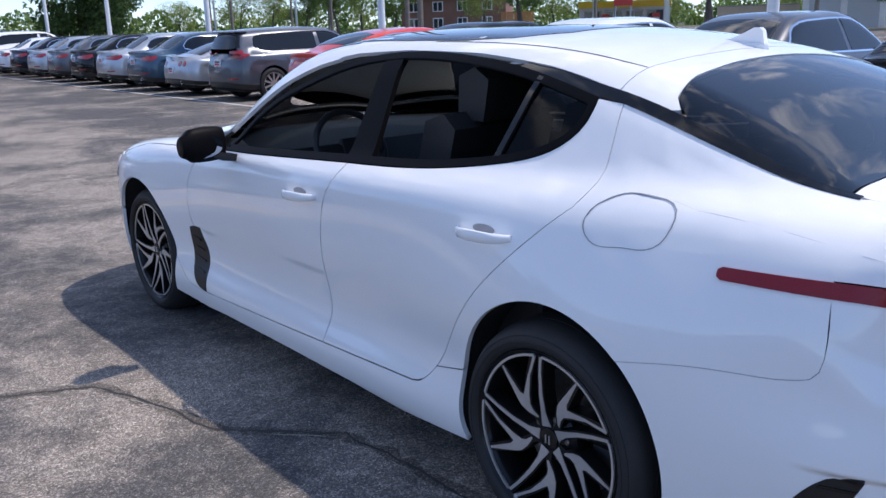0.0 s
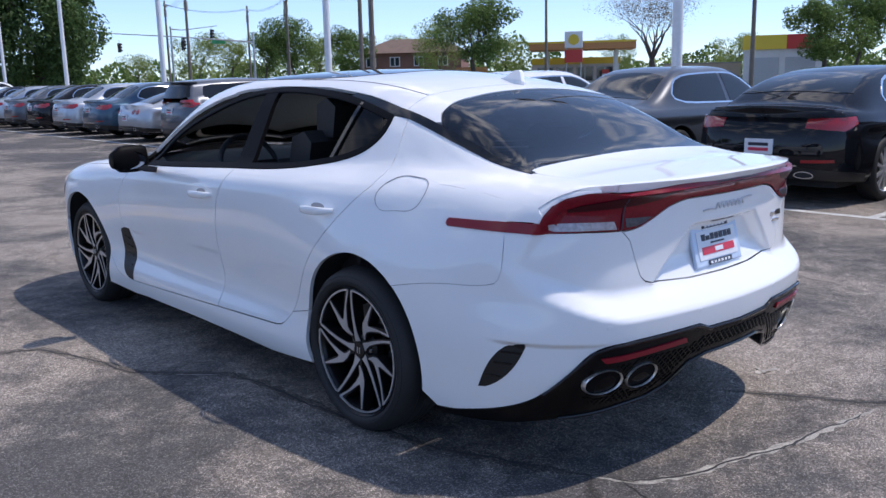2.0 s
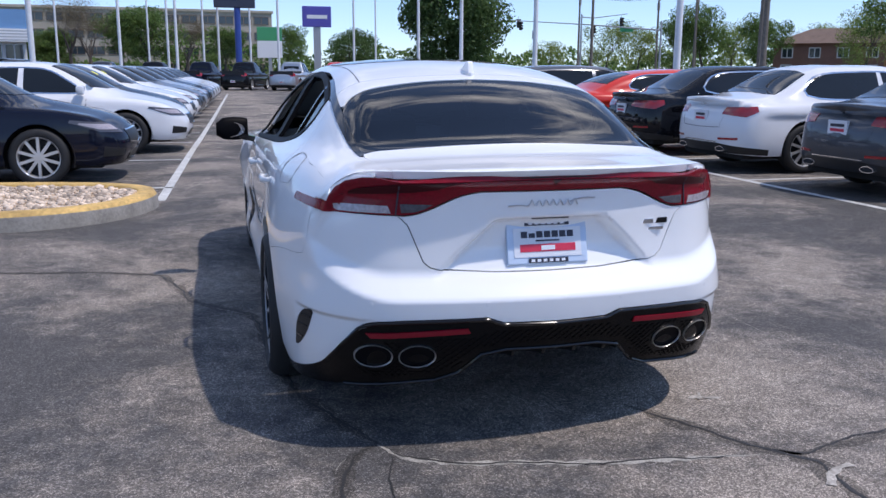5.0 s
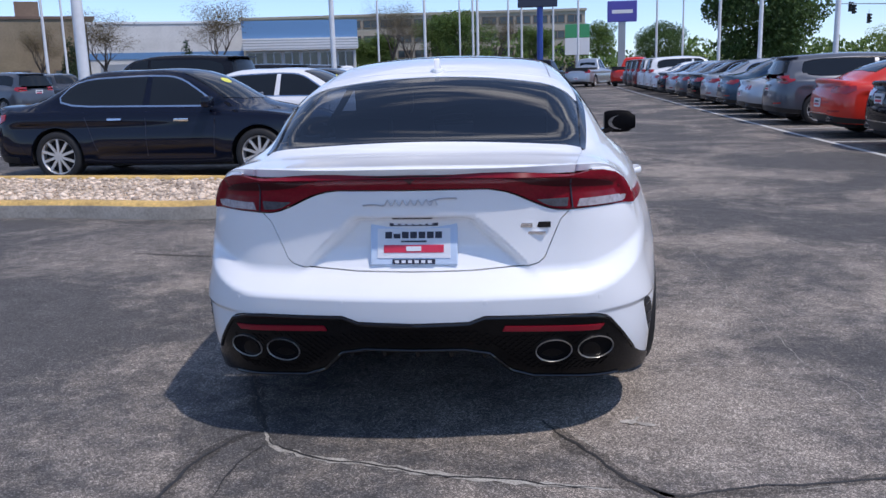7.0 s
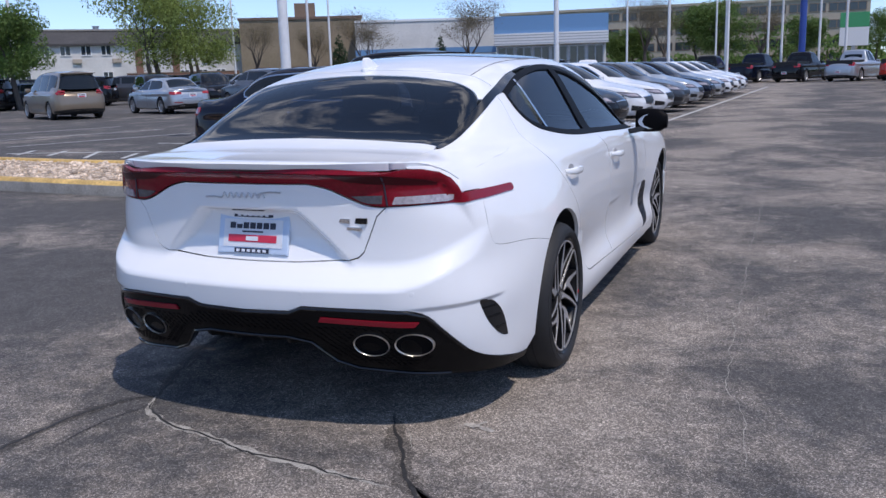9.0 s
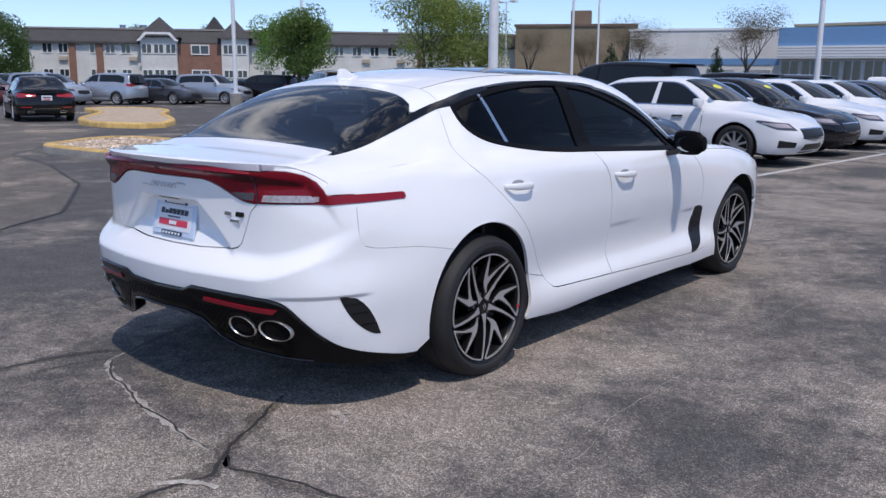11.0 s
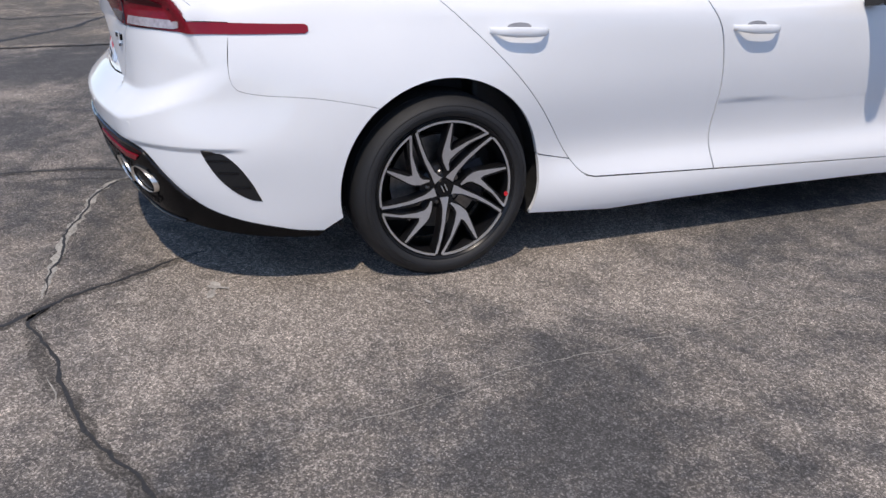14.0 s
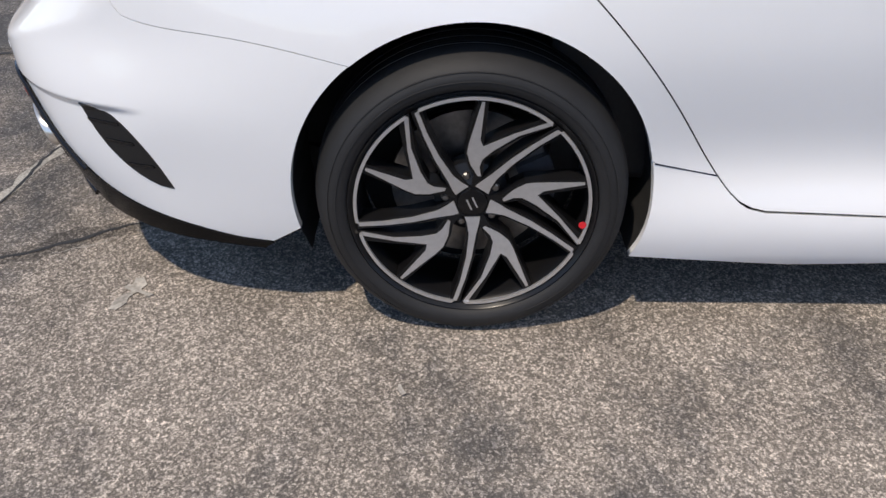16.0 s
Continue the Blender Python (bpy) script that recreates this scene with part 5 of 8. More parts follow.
    # parking sensors
    for x in (-0.62, 0.62, -0.25, 0.25):
        p, _ = H.wrap(np.array([(H.u(abs(x), -2.40) if abs(x) > 0.45 else H.ur(abs(x)), 0.555)]))
        n = H.grad(p)[0]
        c = p[0]
        sg = -1 if x < 0 else 1
        m = Matrix.Translation((sg * c[0], c[1], c[2])) @ Vector((sg * n[0], n[1], n[2])).to_track_quat("X", "Z").to_matrix().to_4x4()
        part("parking_sensor", revolve([(-0.004, 0.0085), (0.0003, 0.0085), (0.0008, 0.007), (0.0008, 0)], 16), M_WHITE, car, m=m)
    # wheel wells and floor
    for y0 in (-AXLE, AXLE):
        for sx in (-1, 1):
            bmw = bmesh.new()
            pts = [(y0 + 0.382 * math.sin(a), 0.335 + 0.382 * math.cos(a)) for a in np.linspace(-2.0, 2.0, 28)]
            skin, _ = H.wrap(np.array([(-y, max(z, 0.2)) for y, z in pts]))
            a = [bmw.verts.new((sx * (float(k[0]) - 0.018), y, z)) for k, (y, z) in zip(skin, pts)]
            b = [bmw.verts.new((sx * 0.60, y, z)) for y, z in pts]
            for i in range(len(pts) - 1):
                bmw.faces.new((a[i], a[i + 1], b[i + 1], b[i]))
            bmw.faces.new(b)
            part("wheel_well", bmw, M_LINER, car)
    part("underbody", prism([(-2.35, 0.36), (-1.9, 0.25), (-1.75, 0.19), (-1.1, 0.19), (1.1, 0.19), (1.9, 0.2), (2.2, 0.24), (2.2, 0.27), (1.1, 0.25), (-1.1, 0.25), (-1.8, 0.30), (-2.35, 0.42)], -0.62, 0.62, "x"), M_LINER, car)
    part("floor_pan", box(-0.82, -1.05, 0.185, 0.82, 1.05, 0.26), M_LINER, car)
    # headlamps
    for mm in (False, True):
        hl = Patch(H, "wrap", [(-1.80, 0.73), (-1.95, 0.66), (H.u(0.72, 2.03), 0.67), (H.u(0.62, 2.12), 0.70), (H.u(0.70, 2.03), 0.76), (-1.92, 0.78)], gap=0, off=0.004, flange=0.01)
        panel("headlamp", M_CLEAR, car, hl.data(mm), label="clear headlamp")
    # wheels
    for y0, sx, tr, stt in ((-AXLE, 1, 0, 0), (AXLE, 1, -10, 0), (-AXLE, -1, -26, 0), (AXLE, -1, -14, 0)):
        wheel(car, (sx * (0.936 if y0 < 0 else 0.884), y0, TYRE - 0.013), sx, tr, stt)
    part("sticker_dot", revolve([(0.0, 0.0), (0.001, 0.008), (0.0, 0.0085)], 14), M_REDDOT, car, m=Matrix.Translation((0.930, -1.222, 0.281)))
    # cabin
    cab = M_SEAT
    for sx in (-0.36, 0.36):
        part("front_seat", prism([(-0.62, 0.35), (-0.60, 0.62), (-0.74, 1.08), (-0.68, 1.13), (-0.58, 1.10), (-0.45, 0.68), (-0.02, 0.66), (0.02, 0.56), (0.0, 0.35)], sx - 0.25, sx + 0.25, "x", 0.04), cab, car, smooth=True)
        part("headrest", prism([(-0.77, 1.10), (-0.80, 1.24), (-0.73, 1.28), (-0.65, 1.25), (-0.64, 1.10)], sx - 0.15, sx + 0.15, "x", 0.04), cab, car, smooth=True)
        part("rear_headrest", prism([(-1.40, 1.02), (-1.42, 1.12), (-1.36, 1.14), (-1.31, 1.11), (-1.31, 1.02)], sx - 0.13, sx + 0.13, "x", 0.02), cab, car, smooth=True)
    part("rear_seat", prism([(-1.48, 0.35), (-1.46, 0.95), (-1.40, 1.03), (-1.32, 1.02), (-1.20, 0.66), (-0.80, 0.62), (-0.78, 0.35)], -0.68, 0.68, "x", 0.03), cab, car, smooth=True)
    part("parcel_shelf", box(-0.66, -2.02, 0.90, 0.66, -1.45, 0.94), M_SEAT, car)
    part("dashboard", prism([(0.55, 0.5), (0.42, 0.72), (0.48, 0.90), (0.62, 0.955), (1.08, 0.94), (1.08, 0.5)], -0.72, 0.72, "x", 0.02), M_SEAT, car, smooth=True)
    bmw = bmesh.new()
    ring = [Vector((0.175 * math.cos(a), 0, 0.175 * math.sin(a))) for a in np.linspace(0, 2 * math.pi, 33)]
    add_tube(bmw, ring, 0.015, 8, cap=False)
    add_box(bmw, -0.17, -0.012, -0.03, 0.17, 0.012, 0.02)
    add_box(bmw, -0.05, -0.02, -0.05, 0.05, 0.012, 0.05, 0.01)
    part("steering_wheel", bmw, M_SEAT, car, smooth=True, m=pose(-0.36, 0.28, 0.90, -24, 0, 0))
    for sx in (-0.71, 0.71):
        part("door_trim", box(sx - 0.06, -1.3, 0.3, sx + 0.06, 0.75, 0.90, 0.02), M_SEAT, car)
    # dark headliner under the roof
    hl_p = Patch(H, "down", [(0, -1.5), (0.50, -1.45), (0.50, 0.36), (0.25, 0.42), (0, 0.44)], gap=0, off=-0.035, flange=0, grid=0.1)
    panel("headliner", M_SEAT, car, hl_p.data(), hl_p.data(True))
    return car


hero_car()

# ---- other parked cars ----
def body_paint(name, c, flake=0.0):
    return mat(name, c, 0.3, metal=flake, coat=0.9 if max(c) > 0.1 else 0.7, dirt=0.04, scale=10, coat_rough=0.02, spec=0.12 if max(c) > 0.035 else 0.0)


P_BLACK = body_paint("black car paint", (0.008, 0.008, 0.010))
P_NAVY = body_paint("navy car paint", (0.006, 0.008, 0.018), 0.1)
P_GREY = body_paint("graphite car paint", (0.070, 0.075, 0.086), 0.5)
P_SILVER = body_paint("silver car paint", (0.42, 0.45, 0.49), 0.6)
P_WHITE = body_paint("white car paint", (0.72, 0.73, 0.75))
P_RED = body_paint("bright red car paint", (0.62, 0.035, 0.02))
P_MAROON = body_paint("dark red car paint", (0.16, 0.012, 0.016))
P_TEAL = body_paint("steel blue car paint", (0.035, 0.075, 0.12), 0.4)
P_TAN = body_paint("tan metallic car paint", (0.24, 0.19, 0.14), 0.4)
P_SLATE = body_paint("slate grey car paint", (0.09, 0.10, 0.12), 0.4)
M_STICKER = mat("yellow price sticker", (0.70, 0.68, 0.08), 0.5, grain=0.05)
M_LAMPRED = mat("red rear lamp", (0.32, 0.008, 0.012), 0.12, coat=1.0, grain=0.15, scale=60)


def simple_wheel_mesh(r, spokes=10):
    t = bm_mesh("tyre", revolve([(-0.20, r * 0.70), (-0.205, r * 0.9), (-0.17, r), (-0.03, r), (-0.002, r * 0.93), (0.0, r * 0.74), (-0.012, r * 0.70)], 36), M_RUBBER, True, 50)
    bm = revolve([(-0.20, r * 0.70), (-0.10, r * 0.66), (-0.03, r * 0.66), (-0.006, r * 0.70), (-0.004, r * 0.715)], 36)
    for k in range(spokes):
        a = 2 * math.pi * k / spokes
        m = Matrix.Rotation(a, 4, "X")
        add_box(bm, -0.035, -0.017, 0.02, -0.015, 0.017, r * 0.69, m=m)
    add_tube(bm, [(-0.05, 0, 0), (-0.010, 0, 0)], [0.055, 0.045], 14)
    rim = bm_mesh("rim", bm, M_ALLOY, False)
    disc = bm_mesh("brake_disc", revolve([(-0.09, r * 0.66), (-0.09, 0.0)], 28), M_LINER)
    return t, rim, disc


class Model:
    """Proportions of one kind of parked car."""

    def __init__(self, L, W, H, wb, rear, belt, kind, r=0.335):
        self.L, self.W, self.H, self.wb, self.kind, self.r = L, W / 2, H, wb, kind, r
        yr, yf = -(wb / 2 + rear), L - (wb / 2 + rear)
        self.yr, self.yf, self.belt_z = yr, yf, belt
        w = self.W

        def plan(k):
            return Curve((yr, w * k * 0.84), (yr + 0.35, w * k * 0.945), (yr + 1.0, w * k * 0.995), (0, w * k), (yf - 1.0, w * k * 0.985), (yf - 0.4, w * k * 0.92), (yf, w * k * 0.80))
        hood = belt + (0.02 if kind != "truck" else 0.12)
        slope, lip = 0.0, yr + 0.03
        if kind in ("sedan", "coupe"):
            d = belt + 0.09
            k = 0.16 if kind == "coupe" else 0
            top = Curve((yr - 0.1, d - 0.015), (yr + 0.12, d), (yr + 0.45, d + 0.015), (yr + 0.75 - k, d + 0.08), (yr + 1.35, H - 0.07), (-0.45, H - 0.005), (0.05, H), (0.45, H - 0.06), (0.85, H - 0.24), (1.25, hood + 0.06), (1.5, hood), (yf - 0.5, hood - 0.09), (yf + 0.1, hood - 0.28))
        elif kind == "vette":
            d = belt + 0.06
            top = Curve((yr - 0.1, d - 0.01), (yr + 0.1, d), (yr + 0.4, d + 0.04), (yr + 1.3, H - 0.03), (-0.3, H), (0.1, H - 0.03), (0.7, hood + 0.08), (1.1, hood - 0.02), (yf - 0.5, hood - 0.16), (yf + 0.1, hood - 0.36))
        elif kind in ("suv", "hatch", "van"):
            slope, lip = (0.42, yr + 0.06) if kind == "hatch" else (0.30, yr + 0.08)
            if kind == "van":
                top = Curve((yr - 0.2, H - 0.03), (yr + 0.5, H), (0.4, H - 0.02), (0.9, H - 0.15), (1.6, hood + 0.12), (1.9, hood), (yf + 0.1, hood - 0.30))
            else:
                top = Curve((yr - 0.2, H - 0.06), (yr + 0.6, H - 0.01), (0.1, H), (0.45, H - 0.06), (0.8, H - 0.24), (1.25, hood + 0.06), (1.5, hood), (yf - 0.4, hood - 0.08), (yf + 0.1, hood - 0.25))
        else:
            b = belt + 0.16
            top = Curve((yr - 0.2, b), (-0.75, b), (-0.68, b + 0.05), (-0.52, H - 0.12), (-0.4, H - 0.01), (0, H), (0.55, H - 0.03), (0.85, H - 0.2), (1.25, hood + 0.08), (1.5, hood), (yf - 0.4, hood - 0.06), (yf + 0.1, hood - 0.25))
        zb = belt
        self.tumble = 0.50 if kind in ("sedan", "coupe", "hatch") else 0.34
        cab = w * (0.90 if kind != "vette" else 0.80)
        self.shape = Shape(
            heights=(0.16, 0.32, 0.55, zb * 0.88, zb + 0.12),
            sides=tuple(plan(k) for k in (0.93, 0.985, 1.0, 0.975, 0.90)),
            rear=Curve((0.1, yr + 0.16), (0.3, yr + 0.04), (0.55, yr), (zb, yr + 0.05), (zb + 0.3, yr + 0.09)),
            front=Curve((0.1, yf - 0.12), (0.35, yf), (0.6, yf), (zb - 0.1, yf - 0.10), (zb + 0.2, yf - 0.3)),
            belt=Curve((yr, zb + 0.02), (0, zb), (1.2, zb - 0.02), (yf - 0.5, zb - 0.10), (yf, zb - 0.24)),
            cabin=Curve((yr, cab * 0.88), (yr + 1, cab * 0.98), (0, cab), (1.2, cab * 0.96), (yf, cab * 0.80)),
            top=top, bow=0.16, screen_bow=0.35, tumble=self.tumble, waist=zb, crown=0.08, corner=0.26, bottom=0.20, arc=(0.45, yr + 0.6, yf - 0.55), lip=lip, lip_slope=slope, blend=0.05, dent=self.dent)

    def dent(self, x, y, z):
        """Shoulder crease along the side and hollow lower doors."""
        zb, yr, yf = self.belt_z, self.yr, self.yf
        line = zb - 0.15 + 0.02 * (y - yr) / (yf - yr)
        along = ramp01((y - yr - 0.35) / 0.3) * ramp01((yf - 0.7 - y) / 0.4) * ramp01((x - 0.5) / 0.2)
        d = 0.014 * ramp01((line - z) / 0.03) * ramp01((z - line + 0.30) / 0.26) * along
        d = d + 0.022 * ramp01((z - 0.30) / 0.06) * ramp01((0.58 - z) / 0.22) * along * ramp01((0.95 - np.abs(y)) / 0.2)
        return d

    def arch(self, y0, a0, a1, n=18):
        R = self.r + 0.045
        return [(-y0 + R * math.sin(radians(a)), self.r + 0.005 + R * math.cos(radians(a))) for a in np.linspace(a0, a1, n)]


def parked_car(model, colour, lamp="wide", badge=True):
    """One parked car of that model, at the origin, facing +y."""
    m, s = model, model.shape
    yr, yf, zb, a = m.yr, m.yf, m.belt_z, m.wb / 2
    root = new("car")
    g = 0.065 if m.kind in ("sedan", "coupe") else 0.09
    tall = m.kind in ("suv", "hatch", "van")
    zt = zb - 0.01
    zr = zb + {'sedan': 0.072, 'coupe': 0.072, 'vette': 0.045}.get(m.kind, 0.0)
    deck = zb + 0.02 if not tall else zb + 0.02
    side = [(s.uf(0), zb - 0.24), (s.uf(0.4), zb - 0.24), (-(yf - 0.5), zb - 0.12), (-1.2, zt - 0.03), (0, zt), (-yr - 0.7, deck - 0.02), (s.u(m.W - 0.12, yr + 0.16), zr - 0.025), (s.ur(0.4), zr), (s.ur(0), zr), (s.ur(0), 0.28), (s.ur(0.4), 0.28), (-yr - 0.45, 0.24)]
    side += m.arch(-a, 105, -105) + [(0, 0.21)] + m.arch(a, 105, -105) + [(-yf + 0.45, 0.22), (s.uf(0.4), 0.22), (s.uf(0), 0.22)]
    sp_ = Patch(s, "wrap", side, grid=g, gap=0, flange=0.02, step=0.07)
    e, _ = s.wrap(np.array([(u, z) for u, z in dense([(s.uf(0), zb - 0.24), (s.uf(0.4), zb - 0.24), (-(yf - 0.5), zb - 0.12), (-1.2, zt - 0.03), (0, zt), (-yr - 0.7, deck - 0.02), (s.u(m.W - 0.12, yr + 0.16), zr - 0.025), (s.ur(0.4), zr), (s.ur(0), zr)], 0.09, False)]))
    rim = [(max(0.0, float(p[0])), float(p[1])) for p in e]
    rim[0], rim[-1] = (0.0, rim[0][1]), (0.0, rim[-1][1])
    tp = Patch(s, "down", rim, grid=g, gap=0, flange=0.0, step=0.09)
    body = panel("body", colour, root, *[q.data(mm) for q in (sp_, tp) for mm in (False, True)])
    if m.kind == "truck":
        part("bed_floor", box(-m.W + 0.22, yr + 0.12, zb - 0.1, m.W - 0.22, -0.85, zb + 0.168), M_BLACK, root)
    # side glass: outline in (u, z)
    yy = {"sedan": (yr + 1.02, 0.78), "coupe": (yr + 1.05, 0.72), "vette": (yr + 1.35, 0.62), "hatch": (yr + 0.42, 0.80), "suv": (yr + 0.45, 0.80), "van": (yr + 0.35, 1.05), "truck": (-0.55, 0.78)}[m.kind]
    zl, zh = zb + 0.045, m.H - 0.115
    if m.kind == "vette":
        zh = m.H - 0.09
    r0 = 0.32 if m.kind in ("sedan", "coupe") else 0.14 if m.kind != "vette" else 0.5
    win = [(-yy[1], zl), (-0.2, zl + 0.005), (-yy[0] - 0.02, zl + 0.03), (-yy[0] - r0, zh - 0.02), (0.2, zh + 0.015), (-yy[1] + 0.52, zh - 0.005), (-yy[1] + 0.12, zl + 0.12)]
    for _ in range(2):
        win = [tuple((1 - w) * np.array(win[i]) + w * np.array(win[(i + 1) % len(win)])) for i in range(len(win)) for w in (0.2, 0.8)]
    wp = np.array(dense(win, 0.05))
    cuts = (-0.12,) if m.kind in ("sedan", "hatch", "suv", "truck") else (-0.1, 0.95) if m.kind == "van" else ()
    edges = [wp[:, 0].min() - 1, *[c + 0.25 for c in cuts], wp[:, 0].max() + 1]
    for mm in (False, True):
        ring = inset(wp, -0.02)
        bd = band(s, "wrap", np.vstack([ring, ring[:1]]), np.vstack([wp, wp[:1]]), 0.004, 0.01)
        panel("window_trim", M_CHROME if badge else M_BLACKGLOSS, root, flip(bd) if mm else bd)
        for u0, u1 in zip(edges, edges[1:]):
            q = [tuple(p) for p in wp if u0 + 0.025 <= p[0] <= u1 - 0.025]
            if len(q) > 3:
                panel("side_window", M_DARKGLASS, root, Patch(s, "wrap", q, grid=0.055, gap=0, off=0.004, flange=0.005, step=0.05).data(mm))
        for u0, zz in ((0.55, zb - 0.13), (-0.38, zb - 0.145)) if m.kind not in ("coupe", "vette") else ((0.15, zb - 0.13),):
            panel("door_handle", colour if not badge else M_CHROME, root, Patch(s, "wrap", [(u0 - 0.1, zz), (u0 + 0.1, zz), (u0 + 0.1, zz + 0.025), (u0 - 0.1, zz + 0.025)], grid=0.1, gap=0, off=0.02, flange=0.02, step=0.1).data(mm))
        for ln in (((0.12, 0.33), (0.12, zb - 0.02)), ((-0.80, 0.33), (-0.84, zb - 0.05)), ((1.0, zb - 0.02), (0.82, 0.40))):
            b0 = dense(ln, 0.1, False)
            b1 = [p + np.array((0.008, 0)) for p in b0]
            dd = band(s, "wrap", b0, b1, 0.0015, 0.004)
            panel("door_joint", M_INK, root, flip(dd) if mm else dd)
        sx = -1 if mm else 1
        part("door_mirror", box(sx * (m.W * 0.93), 0.72, zb + 0.02, sx * (m.W + 0.14), 0.84, zb + 0.16, 0.03), colour, root, smooth=True)
        # rear lamps
        zl0, zl1 = (zb - 0.17, zb - 0.03) if not tall else (zb - 0.10, zb + 0.08)
        if m.kind == "truck":
            zl0, zl1 = zb - 0.2, zb + 0.1
        if m.kind == "vette":
            for cx in (0.42, 0.62):
                lp = Patch(s, "wrap", [(s.ur(0.42) - (cx - 0.42) * 1.0 + 0.07 * math.cos(t), zb - 0.12 + 0.06 * math.sin(t)) for t in np.linspace(0, 6.28, 14)[:-1]], grid=0.1, gap=0, off=0.004, flange=0.006, step=0.1)
                panel("rear_lamp", M_LAMPRED, root, lp.data(mm))
        else:
            x_in = {"wide": 0.30, "mid": 0.45, "tall": 0.58}[lamp]
            q = [(s.ur(x_in) if x_in < 0.45 else s.u(x_in, yr + 0.1), zl0 + 0.03), (s.u(m.W - 0.14, yr + 0.22), zl0), (-yr - 0.28, zl0 + 0.07), (-yr - 0.26, zl1), (s.ur(x_in) if x_in < 0.45 else s.u(x_in, yr + 0.1), zl1 - 0.02)]
            panel("rear_lamp", M_LAMPRED, root, Patch(s, "wrap", q, grid=0.035, gap=0, off=0.005, flange=0.010, step=0.03).data(mm))
        # head lamps
        q = [(s.u(m.W - 0.40, yf - 0.10), zb - 0.33), (s.u(m.W - 0.12, yf - 0.28), zb - 0.31), (-yf + 0.62, zb - 0.20), (-yf + 0.60, zb - 0.17), (s.u(m.W - 0.30, yf - 0.14), zb - 0.22)]
        hl = panel("head_lamp", M_SMOKE, root, Patch(s, "wrap", q, grid=0.04, gap=0, off=0.005, flange=0.009, step=0.04).data(mm))
        cq = np.mean(np.array(q), 0)
        panel("lamp_lens", M_CLEAR, hl, Patch(s, "wrap", [tuple(cq + (np.array(p) - cq) * (0.72, 0.55)) for p in q], grid=0.04, gap=0, off=0.009, flange=0.005, step=0.04).data(mm))
        # lower corner intake and its bright lip
        q = [(s.u(m.W - 0.34, yf - 0.10), 0.33), (s.u(m.W - 0.12, yf - 0.26), 0.33), (s.u(m.W - 0.13, yf - 0.25), 0.45), (s.u(m.W - 0.36, yf - 0.10), 0.41)]
        panel("corner_intake", M_BLACK, root, Patch(s, "wrap", q, grid=0.09, gap=0, off=0.004, flange=0.008, step=0.06).data(mm))
        # low red reflector and bright exhaust tip
        if m.kind in ("sedan", "coupe", "suv", "hatch"):
            q = [(s.ur(0.44), 0.445), (s.u(m.W - 0.20, yr + 0.16), 0.455), (s.u(m.W - 0.20, yr + 0.16), 0.485), (s.ur(0.44), 0.475)]
            panel("low_reflector", M_LAMPRED, root, Patch(s, "wrap", q, grid=0.09, gap=0, off=0.004, flange=0.006, step=0.06).data(mm))
        if m.kind in ("sedan", "coupe", "vette"):
            p, _ = s.wrap(np.array([(s.ur(0.46), 0.32)]))
            yp = float(p[0, 1])
            tip = part("tailpipe", prism([(sx * (0.47 + 0.105 * math.cos(t) * (1 - 0.15 * math.sin(t))), 0.325 + 0.038 * math.sin(t)) for t in np.linspace(0, 2 * math.pi, 25)[:-1]], yp - 0.02, yp + 0.10, "y", 0.0), M_CHROME, root, "chrome exhaust tip")
            # dark plate on the solid tip paints its shaded opening
            part("pipe_core", prism([(sx * (0.47 + 0.088 * math.cos(t) * (1 - 0.15 * math.sin(t))), 0.325 + 0.027 * math.sin(t)) for t in np.linspace(0, 2 * math.pi, 25)[:-1]], yp - 0.024, yp - 0.016, "y"), M_LINER, tip)
    if m.kind in ("sedan", "coupe"):
        for mm in (False, True):
            ln = dense([(s.ur(0), zb - 0.33), (s.ur(0.44), zb - 0.32), (s.u(0.50, yr + 0.06), zb - 0.18)], 0.06, False)
            dd = band(s, "wrap", ln, [q_ + np.array((0, 0.007)) for q_ in ln], 0.0015, 0.004)
            panel("boot_joint", M_INK, root, flip(dd) if mm else dd)
            ln = dense([(s.ur(0), 0.415), (s.ur(0.40), 0.410)], 0.06, False)
            dd = band(s, "wrap", ln, [q_ + np.array((0, 0.012)) for q_ in ln], 0.006, 0.006)
            panel("bright_strip", M_CHROME if badge else M_BLACK, root, flip(dd) if mm else dd)
        p, _ = s.wrap(np.array([(s.ur(0), zb + 0.02)]))
        bm = revolve([(-0.004, 0.036), (-0.010, 0.040), (-0.010, 0.046), (-0.004, 0.048)], 28)
        part("emblem_ring", bm, M_CHROME, root, "plain chrome ring", m=Matrix.Translation((0, float(p[0, 1]) - 0.002, zb + 0.02)) @ Matrix.Rotation(radians(90), 4, "Z"))
    # screens
    ty = {"van": (0.62, 1.58), "truck": (0.62, 1.22), "vette": (0.12, 0.85)}.get(m.kind, (0.42, 1.2))
    xw = m.W - 0.26
    panel("windscreen", M_DARKGLASS, root, *[Patch(s, "down", [(0, ty[0]), (xw * 0.78, ty[0] - 0.12), (xw, ty[1] - 0.30), (xw * 0.6, ty[1] - 0.10), (0, ty[1])], grid=0.06, gap=0, off=0.005, flange=0.005, step=0.06).data(mm) for mm in (False, True)])
